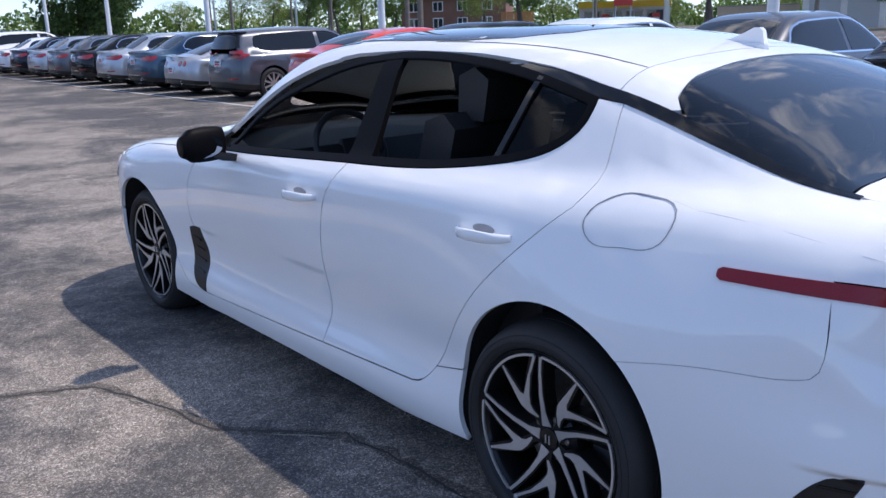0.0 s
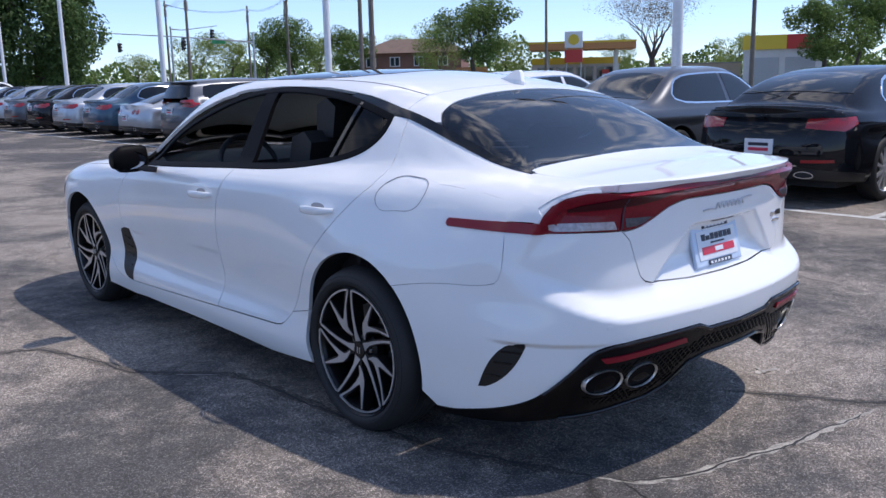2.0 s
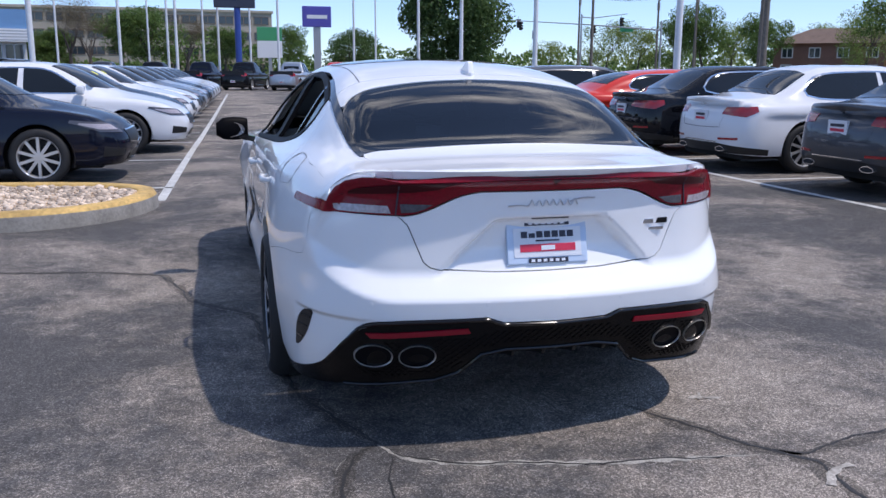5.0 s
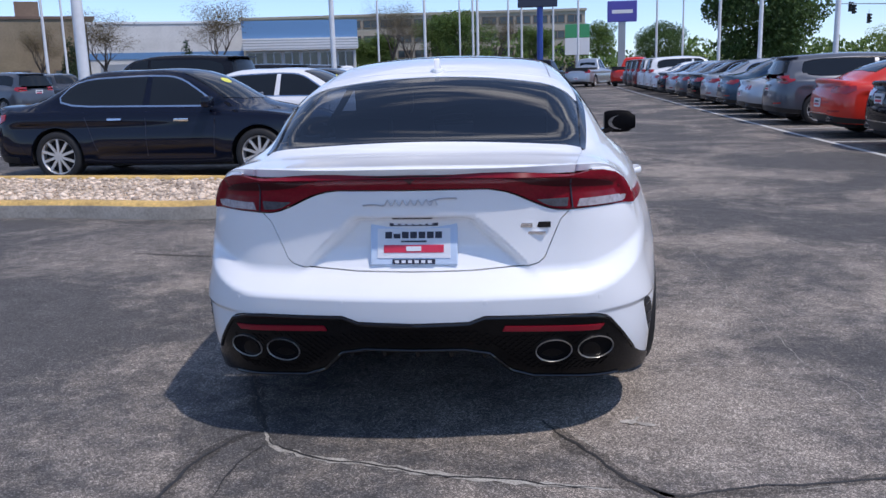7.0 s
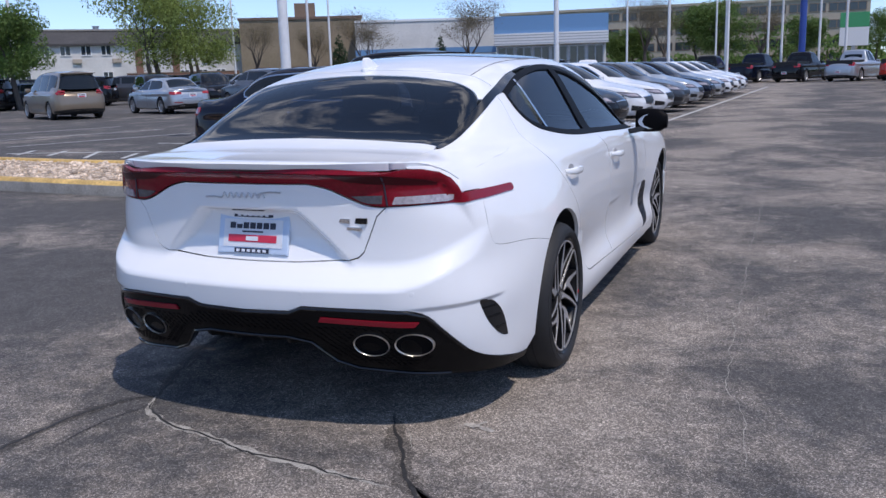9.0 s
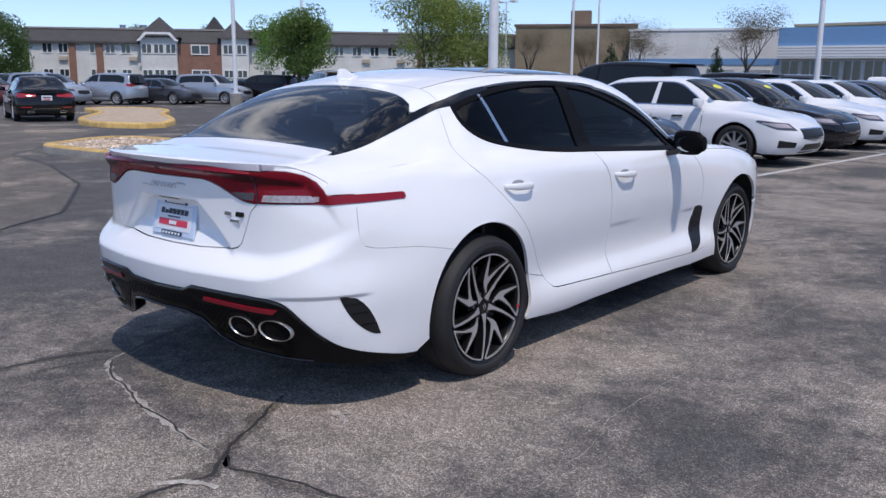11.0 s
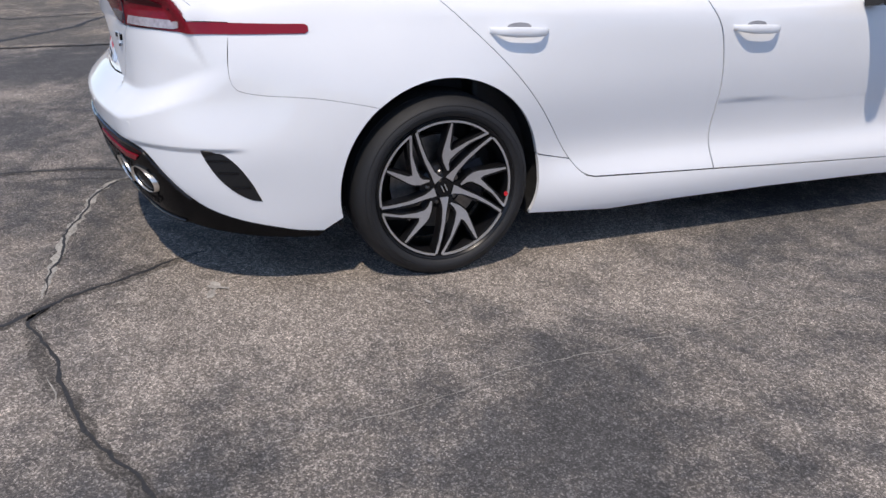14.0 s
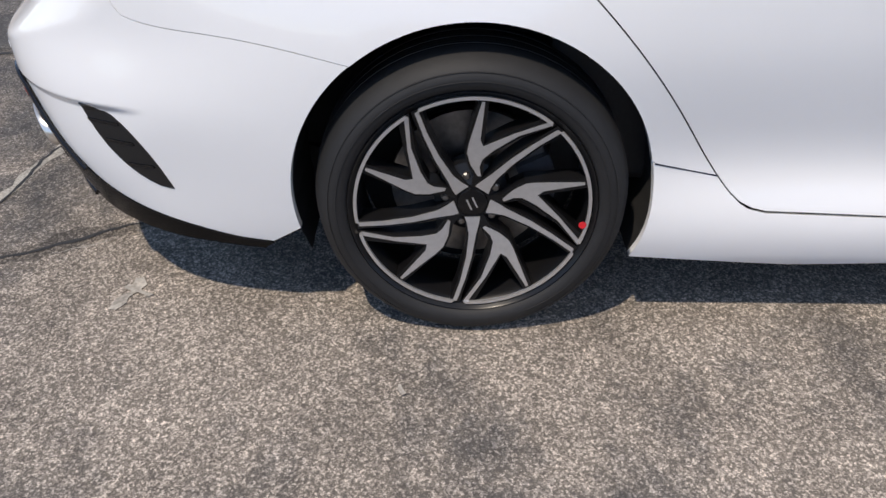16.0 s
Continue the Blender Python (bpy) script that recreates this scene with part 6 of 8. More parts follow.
    if tall:
        rz0, rz1 = zb + 0.10, m.H - 0.14
        q = [(s.ur(0), rz0), (s.ur(0.4), rz0), (s.u(m.W - 0.24, yr + 0.25), rz0 + 0.03), (s.u(m.W - 0.33, yr + 0.3), rz1 - 0.02), (s.ur(0.4), rz1), (s.ur(0), rz1)]
        panel("rear_screen", M_DARKGLASS, root, *[Patch(s, "wrap", q, grid=0.06, gap=0, off=0.005, flange=0.005, step=0.06).data(mm) for mm in (False, True)])
        part("roof_spoiler", box(-m.W + 0.35, yr + 0.20, m.H - 0.075, m.W - 0.35, yr + 0.5, m.H - 0.045, 0.01), colour, root)
    elif m.kind == "truck":
        q = [(0, -0.575), (xw * 0.72, -0.575), (xw * 0.72, -0.66), (0, -0.66)]
        panel("rear_screen", M_DARKGLASS, root, *[Patch(s, "down", q, grid=0.05, gap=0, off=0.004, flange=0.004, step=0.08).data(mm) for mm in (False, True)])
    else:
        b0, b1 = (yr + 0.68, yr + 1.32) if m.kind != "vette" else (yr + 0.42, yr + 1.25)
        q = [(0, b0), (xw * 0.7, b0 + 0.01), (xw * 0.94, b0 + 0.06), (xw * 0.78, b1 - 0.05), (xw * 0.4, b1), (0, b1)]
        panel("rear_screen", M_DARKGLASS, root, *[Patch(s, "down", q, grid=0.06, gap=0, off=0.005, flange=0.005, step=0.06).data(mm) for mm in (False, True)])
    # grille, plate, lower bumper
    for nm, q, mt in (("grille", [(s.uf(0), zb - 0.50), (s.uf(0.42), zb - 0.46), (s.uf(0.45), zb - 0.30), (s.uf(0), zb - 0.29)], M_BLACK), ("lower_intake", [(s.uf(0), 0.28), (s.uf(0.40), 0.28), (s.uf(0.34), 0.38), (s.uf(0), 0.38)], M_BLACK), ("front_lip", [(s.uf(0), 0.235), (s.uf(0.45), 0.235), (s.uf(0.45), 0.26), (s.uf(0), 0.26)], M_BLACKGLOSS)):
        panel(nm, mt, root, *[Patch(s, "wrap", q, grid=0.06, gap=0, off=0.005, flange=0.008, step=0.06).data(mm) for mm in (False, True)])
    for mm in (False, True):
        for z0, z1 in ((zb - 0.305, zb - 0.315), (zb - 0.49, zb - 0.45)):
            ln = dense([(s.uf(0), z0), (s.uf(0.44), z1)], 0.06, False)
            dd = band(s, "wrap", ln, [q_ + np.array((0, 0.014)) for q_ in ln], 0.010, 0.008)
            panel("grille_bar", M_CHROME, root, flip(dd) if mm else dd)
    pz = zb - 0.18 if m.kind in ("sedan", "hatch") else 0.60 if not tall else zb - 0.14
    p, _ = s.wrap(np.array([(s.ur(0), pz)]))
    pl = part("rear_plate", box(-0.155, float(p[0, 1]) - 0.012, pz - 0.078, 0.155, float(p[0, 1]) + 0.02, pz + 0.078, 0.004), M_PLATE, root)
    part("plate_bar", box(-0.11, float(p[0, 1]) - 0.015, pz + 0.008, 0.11, float(p[0, 1]) - 0.0115, pz + 0.04), M_INK, pl)
    part("plate_bar", box(-0.11, float(p[0, 1]) - 0.015, pz - 0.045, 0.11, float(p[0, 1]) - 0.0115, pz - 0.012), M_INKRED, pl)
    q = [(s.ur(0), 0.28), (s.ur(0.4), 0.28), (-yr - 0.5, 0.25), (-yr - 0.5, 0.33), (s.ur(0.4), 0.40), (s.ur(0), 0.40)]
    panel("lower_bumper", M_BLACK, root, *[Patch(s, "wrap", q, grid=0.1, gap=0, off=0.003, flange=0.01, step=0.1).data(mm) for mm in (False, True)])
    part("underbody", box(-m.W + 0.2, yr + 0.25, 0.19, m.W - 0.2, yf - 0.3, 0.40), M_LINER, root)
    for y0 in (-a, a):
        for sx in (-1, 1):
            w = put("wheel", None, root)
            w.matrix_basis = Matrix.Translation((sx * (m.W - 0.025), y0, m.r)) @ Matrix.Rotation(0 if sx > 0 else math.pi, 4, "Z")
            for nm, me in zip(("tyre", "rim", "brake_disc"), wheel_meshes(m.r)):
                put(nm, me, w)
            bm = bmesh.new()
            pts = [(y0 + (m.r + 0.06) * math.sin(t), m.r + (m.r + 0.06) * math.cos(t)) for t in np.linspace(-1.9, 1.9, 14)]
            A, B = [bm.verts.new((sx * (m.W - 0.03), y, z)) for y, z in pts], [bm.verts.new((sx * (m.W - 0.32), y, z)) for y, z in pts]
            for i in range(len(pts) - 1):
                bm.faces.new((A[i], A[i + 1], B[i + 1], B[i]))
            bm.faces.new(B)
            part("wheel_well", bm, M_LINER, root)
    return root


_wheels = {}


def wheel_meshes(r):
    if r not in _wheels:
        _wheels[r] = simple_wheel_mesh(r)
    return _wheels[r]


MODELS = {
    "sedan": Model(4.88, 1.86, 1.46, 2.82, 1.10, 0.93, "sedan"),
    "coupe": Model(4.72, 1.84, 1.41, 2.84, 1.02, 0.93, "coupe"),
    "vette": Model(4.5, 1.88, 1.24, 2.71, 0.92, 0.86, "vette"),
    "hatch": Model(4.40, 1.80, 1.48, 2.64, 0.88, 0.97, "hatch"),
    "suv": Model(4.70, 1.88, 1.70, 2.72, 0.98, 1.07, "suv", 0.355),
    "van": Model(5.10, 1.95, 1.76, 3.05, 1.05, 1.02, "van"),
    "truck": Model(5.90, 2.00, 1.92, 3.68, 1.22, 1.13, "truck", 0.40),
    "bigsuv": Model(5.60, 2.04, 1.90, 3.30, 1.15, 1.13, "suv", 0.40),
}
_made = {}
P_ANY = body_paint("plain car paint", (0.3, 0.3, 0.3))


FAR_LEFT_OUT = {"door_handle", "door_joint", "tailpipe", "low_reflector", "plate_bar", "corner_intake", "lower_intake", "front_lip", "grille_bar", "wheel_well", "brake_disc", "lamp_lens", "pipe_core", "boot_joint", "bright_strip", "emblem_ring"}


def place_car(model, colour, x, y, heading, words, group="", lamp="wide", badge=True, z=0.0, far=False):
    """heading: degrees from +y, anticlockwise."""
    if model == "sedan" and lamp == "mid":
        badge = True
    if model != "sedan":
        lamp, badge = {"truck": "tall", "van": "tall"}.get(model, "mid"), model == "coupe"
    key = (model, lamp, badge, far)
    m = pose(x, y, z, 0, 0, heading)
    if key in _made:
        ob = copy_thing(_made[key], m)
    else:
        ob = parked_car(MODELS[model], P_ANY, lamp, badge)
        if far:
            # small parts that cannot be seen from so far away
            gone = [c for c in ob.children_recursive if c.name.split(".")[0] in FAR_LEFT_OUT]
            for c in gone:
                bpy.data.objects.remove(c)
        ob.matrix_basis = m
        _made[key] = ob
    for c in ob.children_recursive:
        if c.type == "MESH" and c.data.materials and c.data.materials[0] == P_ANY:
            c.material_slots[0].link = "OBJECT"
            c.material_slots[0].material = colour
    kind_ = {"truck": "pickup truck", "van": "minivan", "vette": "sports car"}.get(model, "car")
    ob.name = {"truck": "pickup_truck", "van": "minivan"}.get(model, "parked_car")
    tagged(ob, words, kind_, group)
    return ob


R1 = "cars in the row tail to the aisle"


def right_row(y, model, colour, words, lamp="wide", badge=True, tail=5.62):
    tail += max(0.0, y - 12) * 0.018
    place_car(model, colour, tail - MODELS[model].yr, y, -90 - (1.0 if y > 12 else 0), words, R1, lamp, badge)


right_row(-2.2, "sedan", P_SLATE, "slate grey sedan parked in a bay")
right_row(0.41, "coupe", P_BLACK, "glossy black coupe with red rear lamps", "mid")
right_row(2.95, "sedan", P_GREY, "dark graphite sedan with chrome window line", "mid")
right_row(5.65, "sedan", P_WHITE, "white fastback sedan with dark windows", "mid", False, 5.55)
right_row(8.25, "sedan", P_BLACK, "black sedan with chrome window line", "wide")
right_row(10.95, "coupe", P_RED, "bright red coupe with a dark rear panel", "wide", False)
right_row(14.5, "hatch", P_SLATE, "slate grey hatchback with a white plate", "mid", False)
right_row(17.1, "vette", P_SILVER, "low silver sports car in the row", "mid", False)
right_row(19.7, "sedan", P_TEAL, "steel blue sedan with red lamps", "mid", False)
right_row(22.3, "sedan", P_SILVER, "silver sedan with red lamps", "wide")
right_row(24.9, "sedan", P_BLACK, "black sedan in the row", "wide")
right_row(27.5, "sedan", P_SLATE, "slate grey sedan in the row", "mid", False)
right_row(30.1, "sedan", P_SILVER, "silver sedan in the row", "wide")
right_row(32.7, "sedan", P_NAVY, "navy sedan in the row", "wide")
right_row(35.3, "sedan", P_WHITE, "white sedan in the row", "mid", False)
right_row(38.0, "suv", P_WHITE, "white crossover with red lamps", "mid")
right_row(40.8, "suv", P_WHITE, "white crossover with red lamps", "mid")
right_row(43.5, "suv", P_MAROON, "dark red crossover in the row", "mid")
right_row(46.2, "suv", P_GREY, "dark grey crossover in the row", "mid")
right_row(49.0, "suv", P_GREY, "dark grey crossover in the row", "mid")

R2 = "cars in the row nose to the aisle"


def left_row(y, model, colour, words, badge=True, dx=0.0):
    nose = -1.72 + max(0.0, y - 9) * 0.045 + dx
    place_car(model, colour, nose - MODELS[model].yf, y, -92.5, words, R2, "mid", badge)


left_row(6.55, "sedan", P_NAVY, "dark navy sedan with a yellow sticker on its windscreen", dx=-0.33)
left_row(10.45, "sedan", P_WHITE, "white sedan with a yellow sticker on its windscreen", dx=0.25)
left_row(13.1, "sedan", P_BLACK, "black sedan with a yellow windscreen sticker")
for y, mo, co, wd in ((15.7, "sedan", P_WHITE, "white sedan in the row"), (18.3, "sedan", P_WHITE, "white sedan in the row"), (20.9, "sedan", P_GREY, "dark graphite sedan in the row"), (23.5, "sedan", P_SILVER, "silver sedan in the row"), (26.1, "sedan", P_NAVY, "navy sedan in the row"), (28.7, "sedan", P_SILVER, "silver sedan in the row"), (31.3, "sedan", P_WHITE, "white sedan in the row"), (33.9, "sedan", P_WHITE, "white sedan in the row"), (36.5, "sedan", P_WHITE, "white sedan in the row")):
    left_row(y, mo, co, wd)
# back row behind them and the cars farther over
place_car("bigsuv", P_BLACK, -9.6, 18.0, 84, "long black utility vehicle with paper signs in its windows", "", "mid", False)
for y, mo, co, wd in ((21.5, "sedan", P_GREY, "graphite sedan in the back row"), (24.3, "suv", P_BLACK, "black crossover in the back row"), (27.0, "sedan", P_SILVER, "silver sedan in the back row"), (30, "suv", P_GREY, "dark grey crossover in the back row"), (33, "sedan", P_WHITE, "white sedan in the back row")):
    place_car(mo, co, -9.2, y, 87, wd, "cars in the back row", "mid")
R3 = "pickup trucks at the far end"
for x, y, h, co, wd in ((-1.2, 59.5, -20, P_NAVY, "navy pickup truck parked at the far end"), (1.7, 58.5, -20, P_BLACK, "black pickup truck parked at the far end"), (4.9, 57.0, -22, P_SILVER, "silver pickup truck parked at the far end"), (7.9, 56.0, -22, P_RED, "bright red pickup truck parked at the far end"), (-4.6, 62.0, -16, P_BLACK, "black pickup truck parked at the far end"), (-8.2, 63.5, -12, P_GREY, "dark grey pickup truck parked at the far end"), (-13.6, 62.0, 20, P_WHITE, "white pickup truck parked at the far end"), (10.9, 56.0, -10, P_GREY, "dark grey pickup truck parked at the far end")):
    place_car("truck", co, x, y, h, wd, R3, "tall", False)
for x, y, h, mo, co, wd in ((-17.5, 66, 70, "sedan", P_RED, "bright red sedan parked by the showroom"), (-22, 64, 80, "sedan", P_RED, "bright red sedan parked by the showroom"), (-26, 62, 85, "suv", P_WHITE, "white crossover parked by the showroom"), (-31, 60, 85, "suv", P_WHITE, "white crossover parked by the showroom")):
    place_car(mo, co, x, y, h, wd, "cars by the showroom", "mid")
place_car("van", P_TAN, -25.2, 21.2, 62, "tan metallic minivan parked in the lot", "", "tall", False)
place_car("sedan", P_SILVER, -22.9, 24.6, 64, "silver compact sedan beside a minivan", "", "mid", False)
place_car("suv", P_SLATE, -20.6, 28.2, 66, "slate grey utility vehicle in the lot", "", "tall", False)
place_car("sedan", P_BLACK, -26.6, 9.2, 72, "black sedan seen from behind", "", "wide")
R4 = "cars in the far rows"
far_cols = (P_WHITE, P_BLACK, P_GREY, P_MAROON, P_BLACK, P_SILVER, P_NAVY, P_GREY, P_SLATE, P_BLACK)
far_words = {"white car paint": "white", "black car paint": "black", "graphite car paint": "dark graphite", "dark red car paint": "dark red", "silver car paint": "silver", "navy car paint": "navy", "slate grey car paint": "slate grey"}
rr = random.Random(5)
for row, (x0, y0, dx, dy, n) in enumerate(((-49.0, 4.0, 1.05, 2.75, 17), (-58.0, 8.0, 1.1, 2.85, 18), (-30.5, 33.0, 2.3, 1.75, 8), (-39.0, 44.0, 2.3, 1.8, 9))):
    for i in range(n):
        co = far_cols[(i * 3 + row * 4 + rr.randint(0, 2)) % len(far_cols)]
        if row == 0 and i == 3:
            co = P_WHITE
        if row == 0 and i == 6:
            co = P_SILVER
        mo = "suv" if (i * 7 + row) % 3 != 1 else "sedan"
        hd = -68 if row < 2 else -125
        place_car(mo, co, x0 + dx * i, y0 + dy * i, hd + (180 if rr.random() < 0.3 else 0), far_words[co.name] + (" utility vehicle" if mo == "suv" else " sedan") + " in a far row", R4, "mid", False, far=True)
place_car("truck", P_NAVY, -39.5, 3.0, -60, "dark navy pickup truck in the lot", "", "tall", False)

# windscreen stickers
for x, y, z in ((-3.48, 5.75, 1.285), (-2.84, 9.72, 1.285), (-2.97, 12.35, 1.285)):
    st = part("windscreen_sticker", prism([(0.14 * math.cos(t), 0.06 * math.sin(t)) for t in np.linspace(0, 6.2832, 25)[:-1]], 0, 0.003, "z"), M_STICKER, None, m=pose(x, y, z, 0, 32, 0) @ pose(0, 0, 0, 0, 0, 90))
    tagged(st, "yellow oval price sticker on a windscreen", "sticker", "windscreen stickers")


# ---- the planted island ----
M_GRAVEL = mat("tan gravel bed", (0.46, 0.36, 0.26), 0.9, grain=0.45, scale=28, bump=0.5, dirt=0.2)
M_STONE = mat("tan pebble", (0.56, 0.45, 0.35), 0.8, grain=0.25, scale=40, dirt=0.35)
ISLAND = sp((-2.69, 4.72), (-2.12, 4.50), (-1.78, 4.20), (-1.66, 3.85), (-1.74, 3.35), (-1.98, 2.92), (-2.32, 2.65), (-2.79, 2.50), (-3.83, 2.62), (-5.0, 2.70), (-6.06, 2.76), (-7.5, 2.90), (-10.0, 2.88), (-12.2, 2.82), (-12.95, 2.98), (-13.45, 3.6), (-14.1, 4.55), (-14.25, 5.1), step=0.12)
ISLAND = [tuple(p) for p in ISLAND] + [tuple(p) for p in sp((-13.8, 5.5), (-12.6, 5.58), (-10.1, 5.42), (-8.1, 5.20), (-6.84, 5.18), (-5.2, 5.08), (-3.8, 4.9), (-2.80, 4.74), step=0.2)]


def ring_offset(pts, d):
    """Closed outline moved inwards (clockwise outline: to its right)."""
    out = []
    for i, p in enumerate(pts):
        a, b = np.array(pts[i - 1]), np.array(pts[(i + 1) % len(pts)])
        t = (b - a) / max(np.linalg.norm(b - a), 1e-9)
        out.append((p[0] + d * t[1], p[1] - d * t[0]))
    return out


def kerb_loft(name, outline, profile, material, parent, label=""):
    """A closed kerb: profile of (inward distance, height)."""
    v, f, n = [], [], len(outline)
    for d, z in profile:
        v += [(x, y, z) for x, y in ring_offset(outline, d)]
    for k in range(len(profile) - 1):
        f += [(k * n + i, k * n + (i + 1) % n, (k + 1) * n + (i + 1) % n, (k + 1) * n + i) for i in range(n)]
    return put(name, mesh(name, v, f, material), parent, label)


area = sum(a[0] * b[1] - b[0] * a[1] for a, b in zip(ISLAND, ISLAND[1:] + ISLAND[:1]))
if area > 0:
    ISLAND = ISLAND[::-1]
island = thing("kerb", "faded yellow concrete kerb round a pebble island", "kerb", kind="structure")
kerb_loft("kerb_face", ISLAND, ((0, -0.02), (0.012, 0.115), (0.016, 0.125)), M_KERB, island)
kerb_loft("kerb_top", ISLAND, ((0.016, 0.125), (0.04, 0.158), (0.185, 0.160), (0.202, 0.150), (0.205, 0.04)), M_YELLOW, island, "faded yellow painted kerb top")
core = ring_offset(ISLAND, 0.19)
bed = put("ground_bed", mesh("ground_bed", [(x, y, 0.125) for x, y in core], [tuple(range(len(core)))], M_GRAVEL))
tagged(bed, "tan gravel bed inside the kerb", "gravel", kind="structure")
ICO = bmesh.new()
bmesh.ops.create_icosphere(ICO, subdivisions=1, radius=1.0)
IV = np.array([v.co[:] for v in ICO.verts])
IF = [[v.index for v in f.verts] for f in ICO.faces]
ICO.free()
rs = random.Random(44)
sv, sf = [], []
poly = np.array(ring_offset(ISLAND, 0.22))
spots = np.array([(-1.7 - 15.5 * rs.random() ** 1.7, rs.uniform(2.5, 6.0)) for _ in range(13000)])
for x, y in spots[inside(poly, spots)][:8000]:
    s = rs.choice((0.012, 0.016, 0.02, 0.026, 0.034)) * rs.uniform(0.8, 1.3)
    a = rs.uniform(0, 6.28)
    q = IV * np.array([rs.uniform(0.8, 1.5), rs.uniform(0.7, 1.1), rs.uniform(0.45, 0.8)]) * s
    q = q * (1 + 0.16 * np.sin(q[:, [1, 2, 0]] * 90 + a))
    q = np.stack([q[:, 0] * math.cos(a) - q[:, 1] * math.sin(a) + x, q[:, 0] * math.sin(a) + q[:, 1] * math.cos(a) + y, q[:, 2] + 0.126 + s * 0.25], 1)
    k = len(sv)
    sv += [tuple(p) for p in q]
    sf += [[i + k for i in f] for f in IF]


def island_variation(m, amount):
    nt = m.node_tree
    p = nt.nodes["Principled BSDF"]
    g = nt.nodes.new("ShaderNodeNewGeometry")
    r = nt.nodes.new("ShaderNodeMapRange")
    r.inputs["To Min"].default_value, r.inputs["To Max"].default_value = 1 - amount, 1 + amount
    v = nt.nodes.new("ShaderNodeVectorMath")
    v.operation = "SCALE"
    links = p.inputs["Base Color"].links
    if links:
        nt.links.new(links[0].from_socket, v.inputs[0])
    else:
        v.inputs[0].default_value = p.inputs["Base Color"].default_value[:3]
    nt.links.new(g.outputs["Random Per Island"], r.inputs[0])
    nt.links.new(r.outputs[0], v.inputs["Scale"])
    nt.links.new(v.outputs[0], p.inputs["Base Color"])
    return m


island_variation(M_STONE, 0.45)
st = put("pebbles", mesh("pebbles", sv, sf, M_STONE, smooth=True))
tagged(st, "tan and brown pebbles in the kerbed island", "pebbles", kind="stuff")

# a second island at the far lot
ISLAND_2 = [tuple(p) for p in sp((-18.9, 8.5), (-19.6, 8.15), (-22.3, 8.45), (-25.0, 10.0), (-30.0, 13.0), (-33.4, 15.0), (-33.3, 15.9), (-30.5, 16.3), (-25.5, 13.4), (-20.2, 10.4), (-18.8, 9.2), step=0.25)]
if sum(a[0] * b[1] - b[0] * a[1] for a, b in zip(ISLAND_2, ISLAND_2[1:] + ISLAND_2[:1])) > 0:
    ISLAND_2 = ISLAND_2[::-1]
far_kerb = thing("kerb", "faded yellow kerb round a gravel island at the far lot", "kerb", kind="structure")
kerb_loft("kerb_face", ISLAND_2, ((0, -0.02), (0.012, 0.115), (0.016, 0.125)), M_YELLOW, far_kerb)
kerb_loft("kerb_top", ISLAND_2, ((0.016, 0.125), (0.04, 0.158), (0.185, 0.160), (0.202, 0.150), (0.205, 0.04)), M_YELLOW, far_kerb)
core = ring_offset(ISLAND_2, 0.19)
bed = put("ground_bed", mesh("ground_bed", [(x, y, 0.125) for x, y in core], [tuple(range(len(core)))], M_GRAVEL))
tagged(bed, "tan gravel bed inside the far kerb", "gravel", kind="structure")
# an older tan lane beyond a seam
M_OLDLANE = asphalt_material("old tan asphalt", (0.205, 0.180, 0.150), 0.6)
lane = [(-4.2, -9.0), (-4.5, -1.6), (-5.3, -0.4), (-7.5, 0.9), (-10.5, 1.9), (-12.8, 2.3), (-15.0, 4.2), (-18.0, 6.8), (-22.0, 7.4), (-30.0, 8.3), (-45.0, 6.0), (-45.0, -9.0)]
old = put("pavement", mesh("pavement", [(x, y, 0.0035) for x, y in lane], [tuple(range(len(lane)))], M_OLDLANE))
tagged(old, "older tan asphalt lane beyond a paving seam", "pavement", kind="structure")
ribbon("crack", lane[:6], 0.035, M_TAR, 0.006, 0.008, 51, "dark seam between two asphalt pavings", "crack", taper=True)
ribbon("crack", ((-4.6, -3.4), (-5.6, -2.6), (-6.6, -2.2), (-7.1, -1.8), (-8.6, -1.4), (-9.4, -0.2)), 0.05, M_TAR, 0.006, 0.012, 52, "jagged crack in the asphalt", "crack", taper=True)
ribbon("crack", ((-6.6, -2.2), (-6.2, -3.2), (-6.9, -4.4)), 0.04, M_TAR, 0.0065, 0.012, 53, "jagged crack in the asphalt", "crack", taper=True)

# painted lines of the far bays
for q in ((-14.2, 8.8, -12.3, 13.1), (-12.6, 7.4, -9.7, 8.1), (-12.1, 7.2, -12.6, 8.1), (-11.2, 7.1, -11.75, 8.1), (-10.0, 6.8, -10.8, 8.0), (-9.15, 6.8, -9.6, 7.7), (-11.0, 9.9, -9.2, 9.7), (-16.8, 9.6, -14.6, 14.4), (-19.6, 10.4, -17.2, 15.6)):
    bay_line(*q)
for y in (-3.5, -0.85, 1.7, 4.28, 6.95, 9.6, 12.75, 15.8, 18.4, 21.0, 23.6, 26.2, 28.8):
    bay_line(5.45, y, 10.4, y - 0.05)
for y in (5.15, 8.45, 11.75, 14.4, 17.0, 19.6, 22.2):
    bay_line(-1.55 + max(0, y - 9) * 0.045, y, -6.6, y + 0.22)

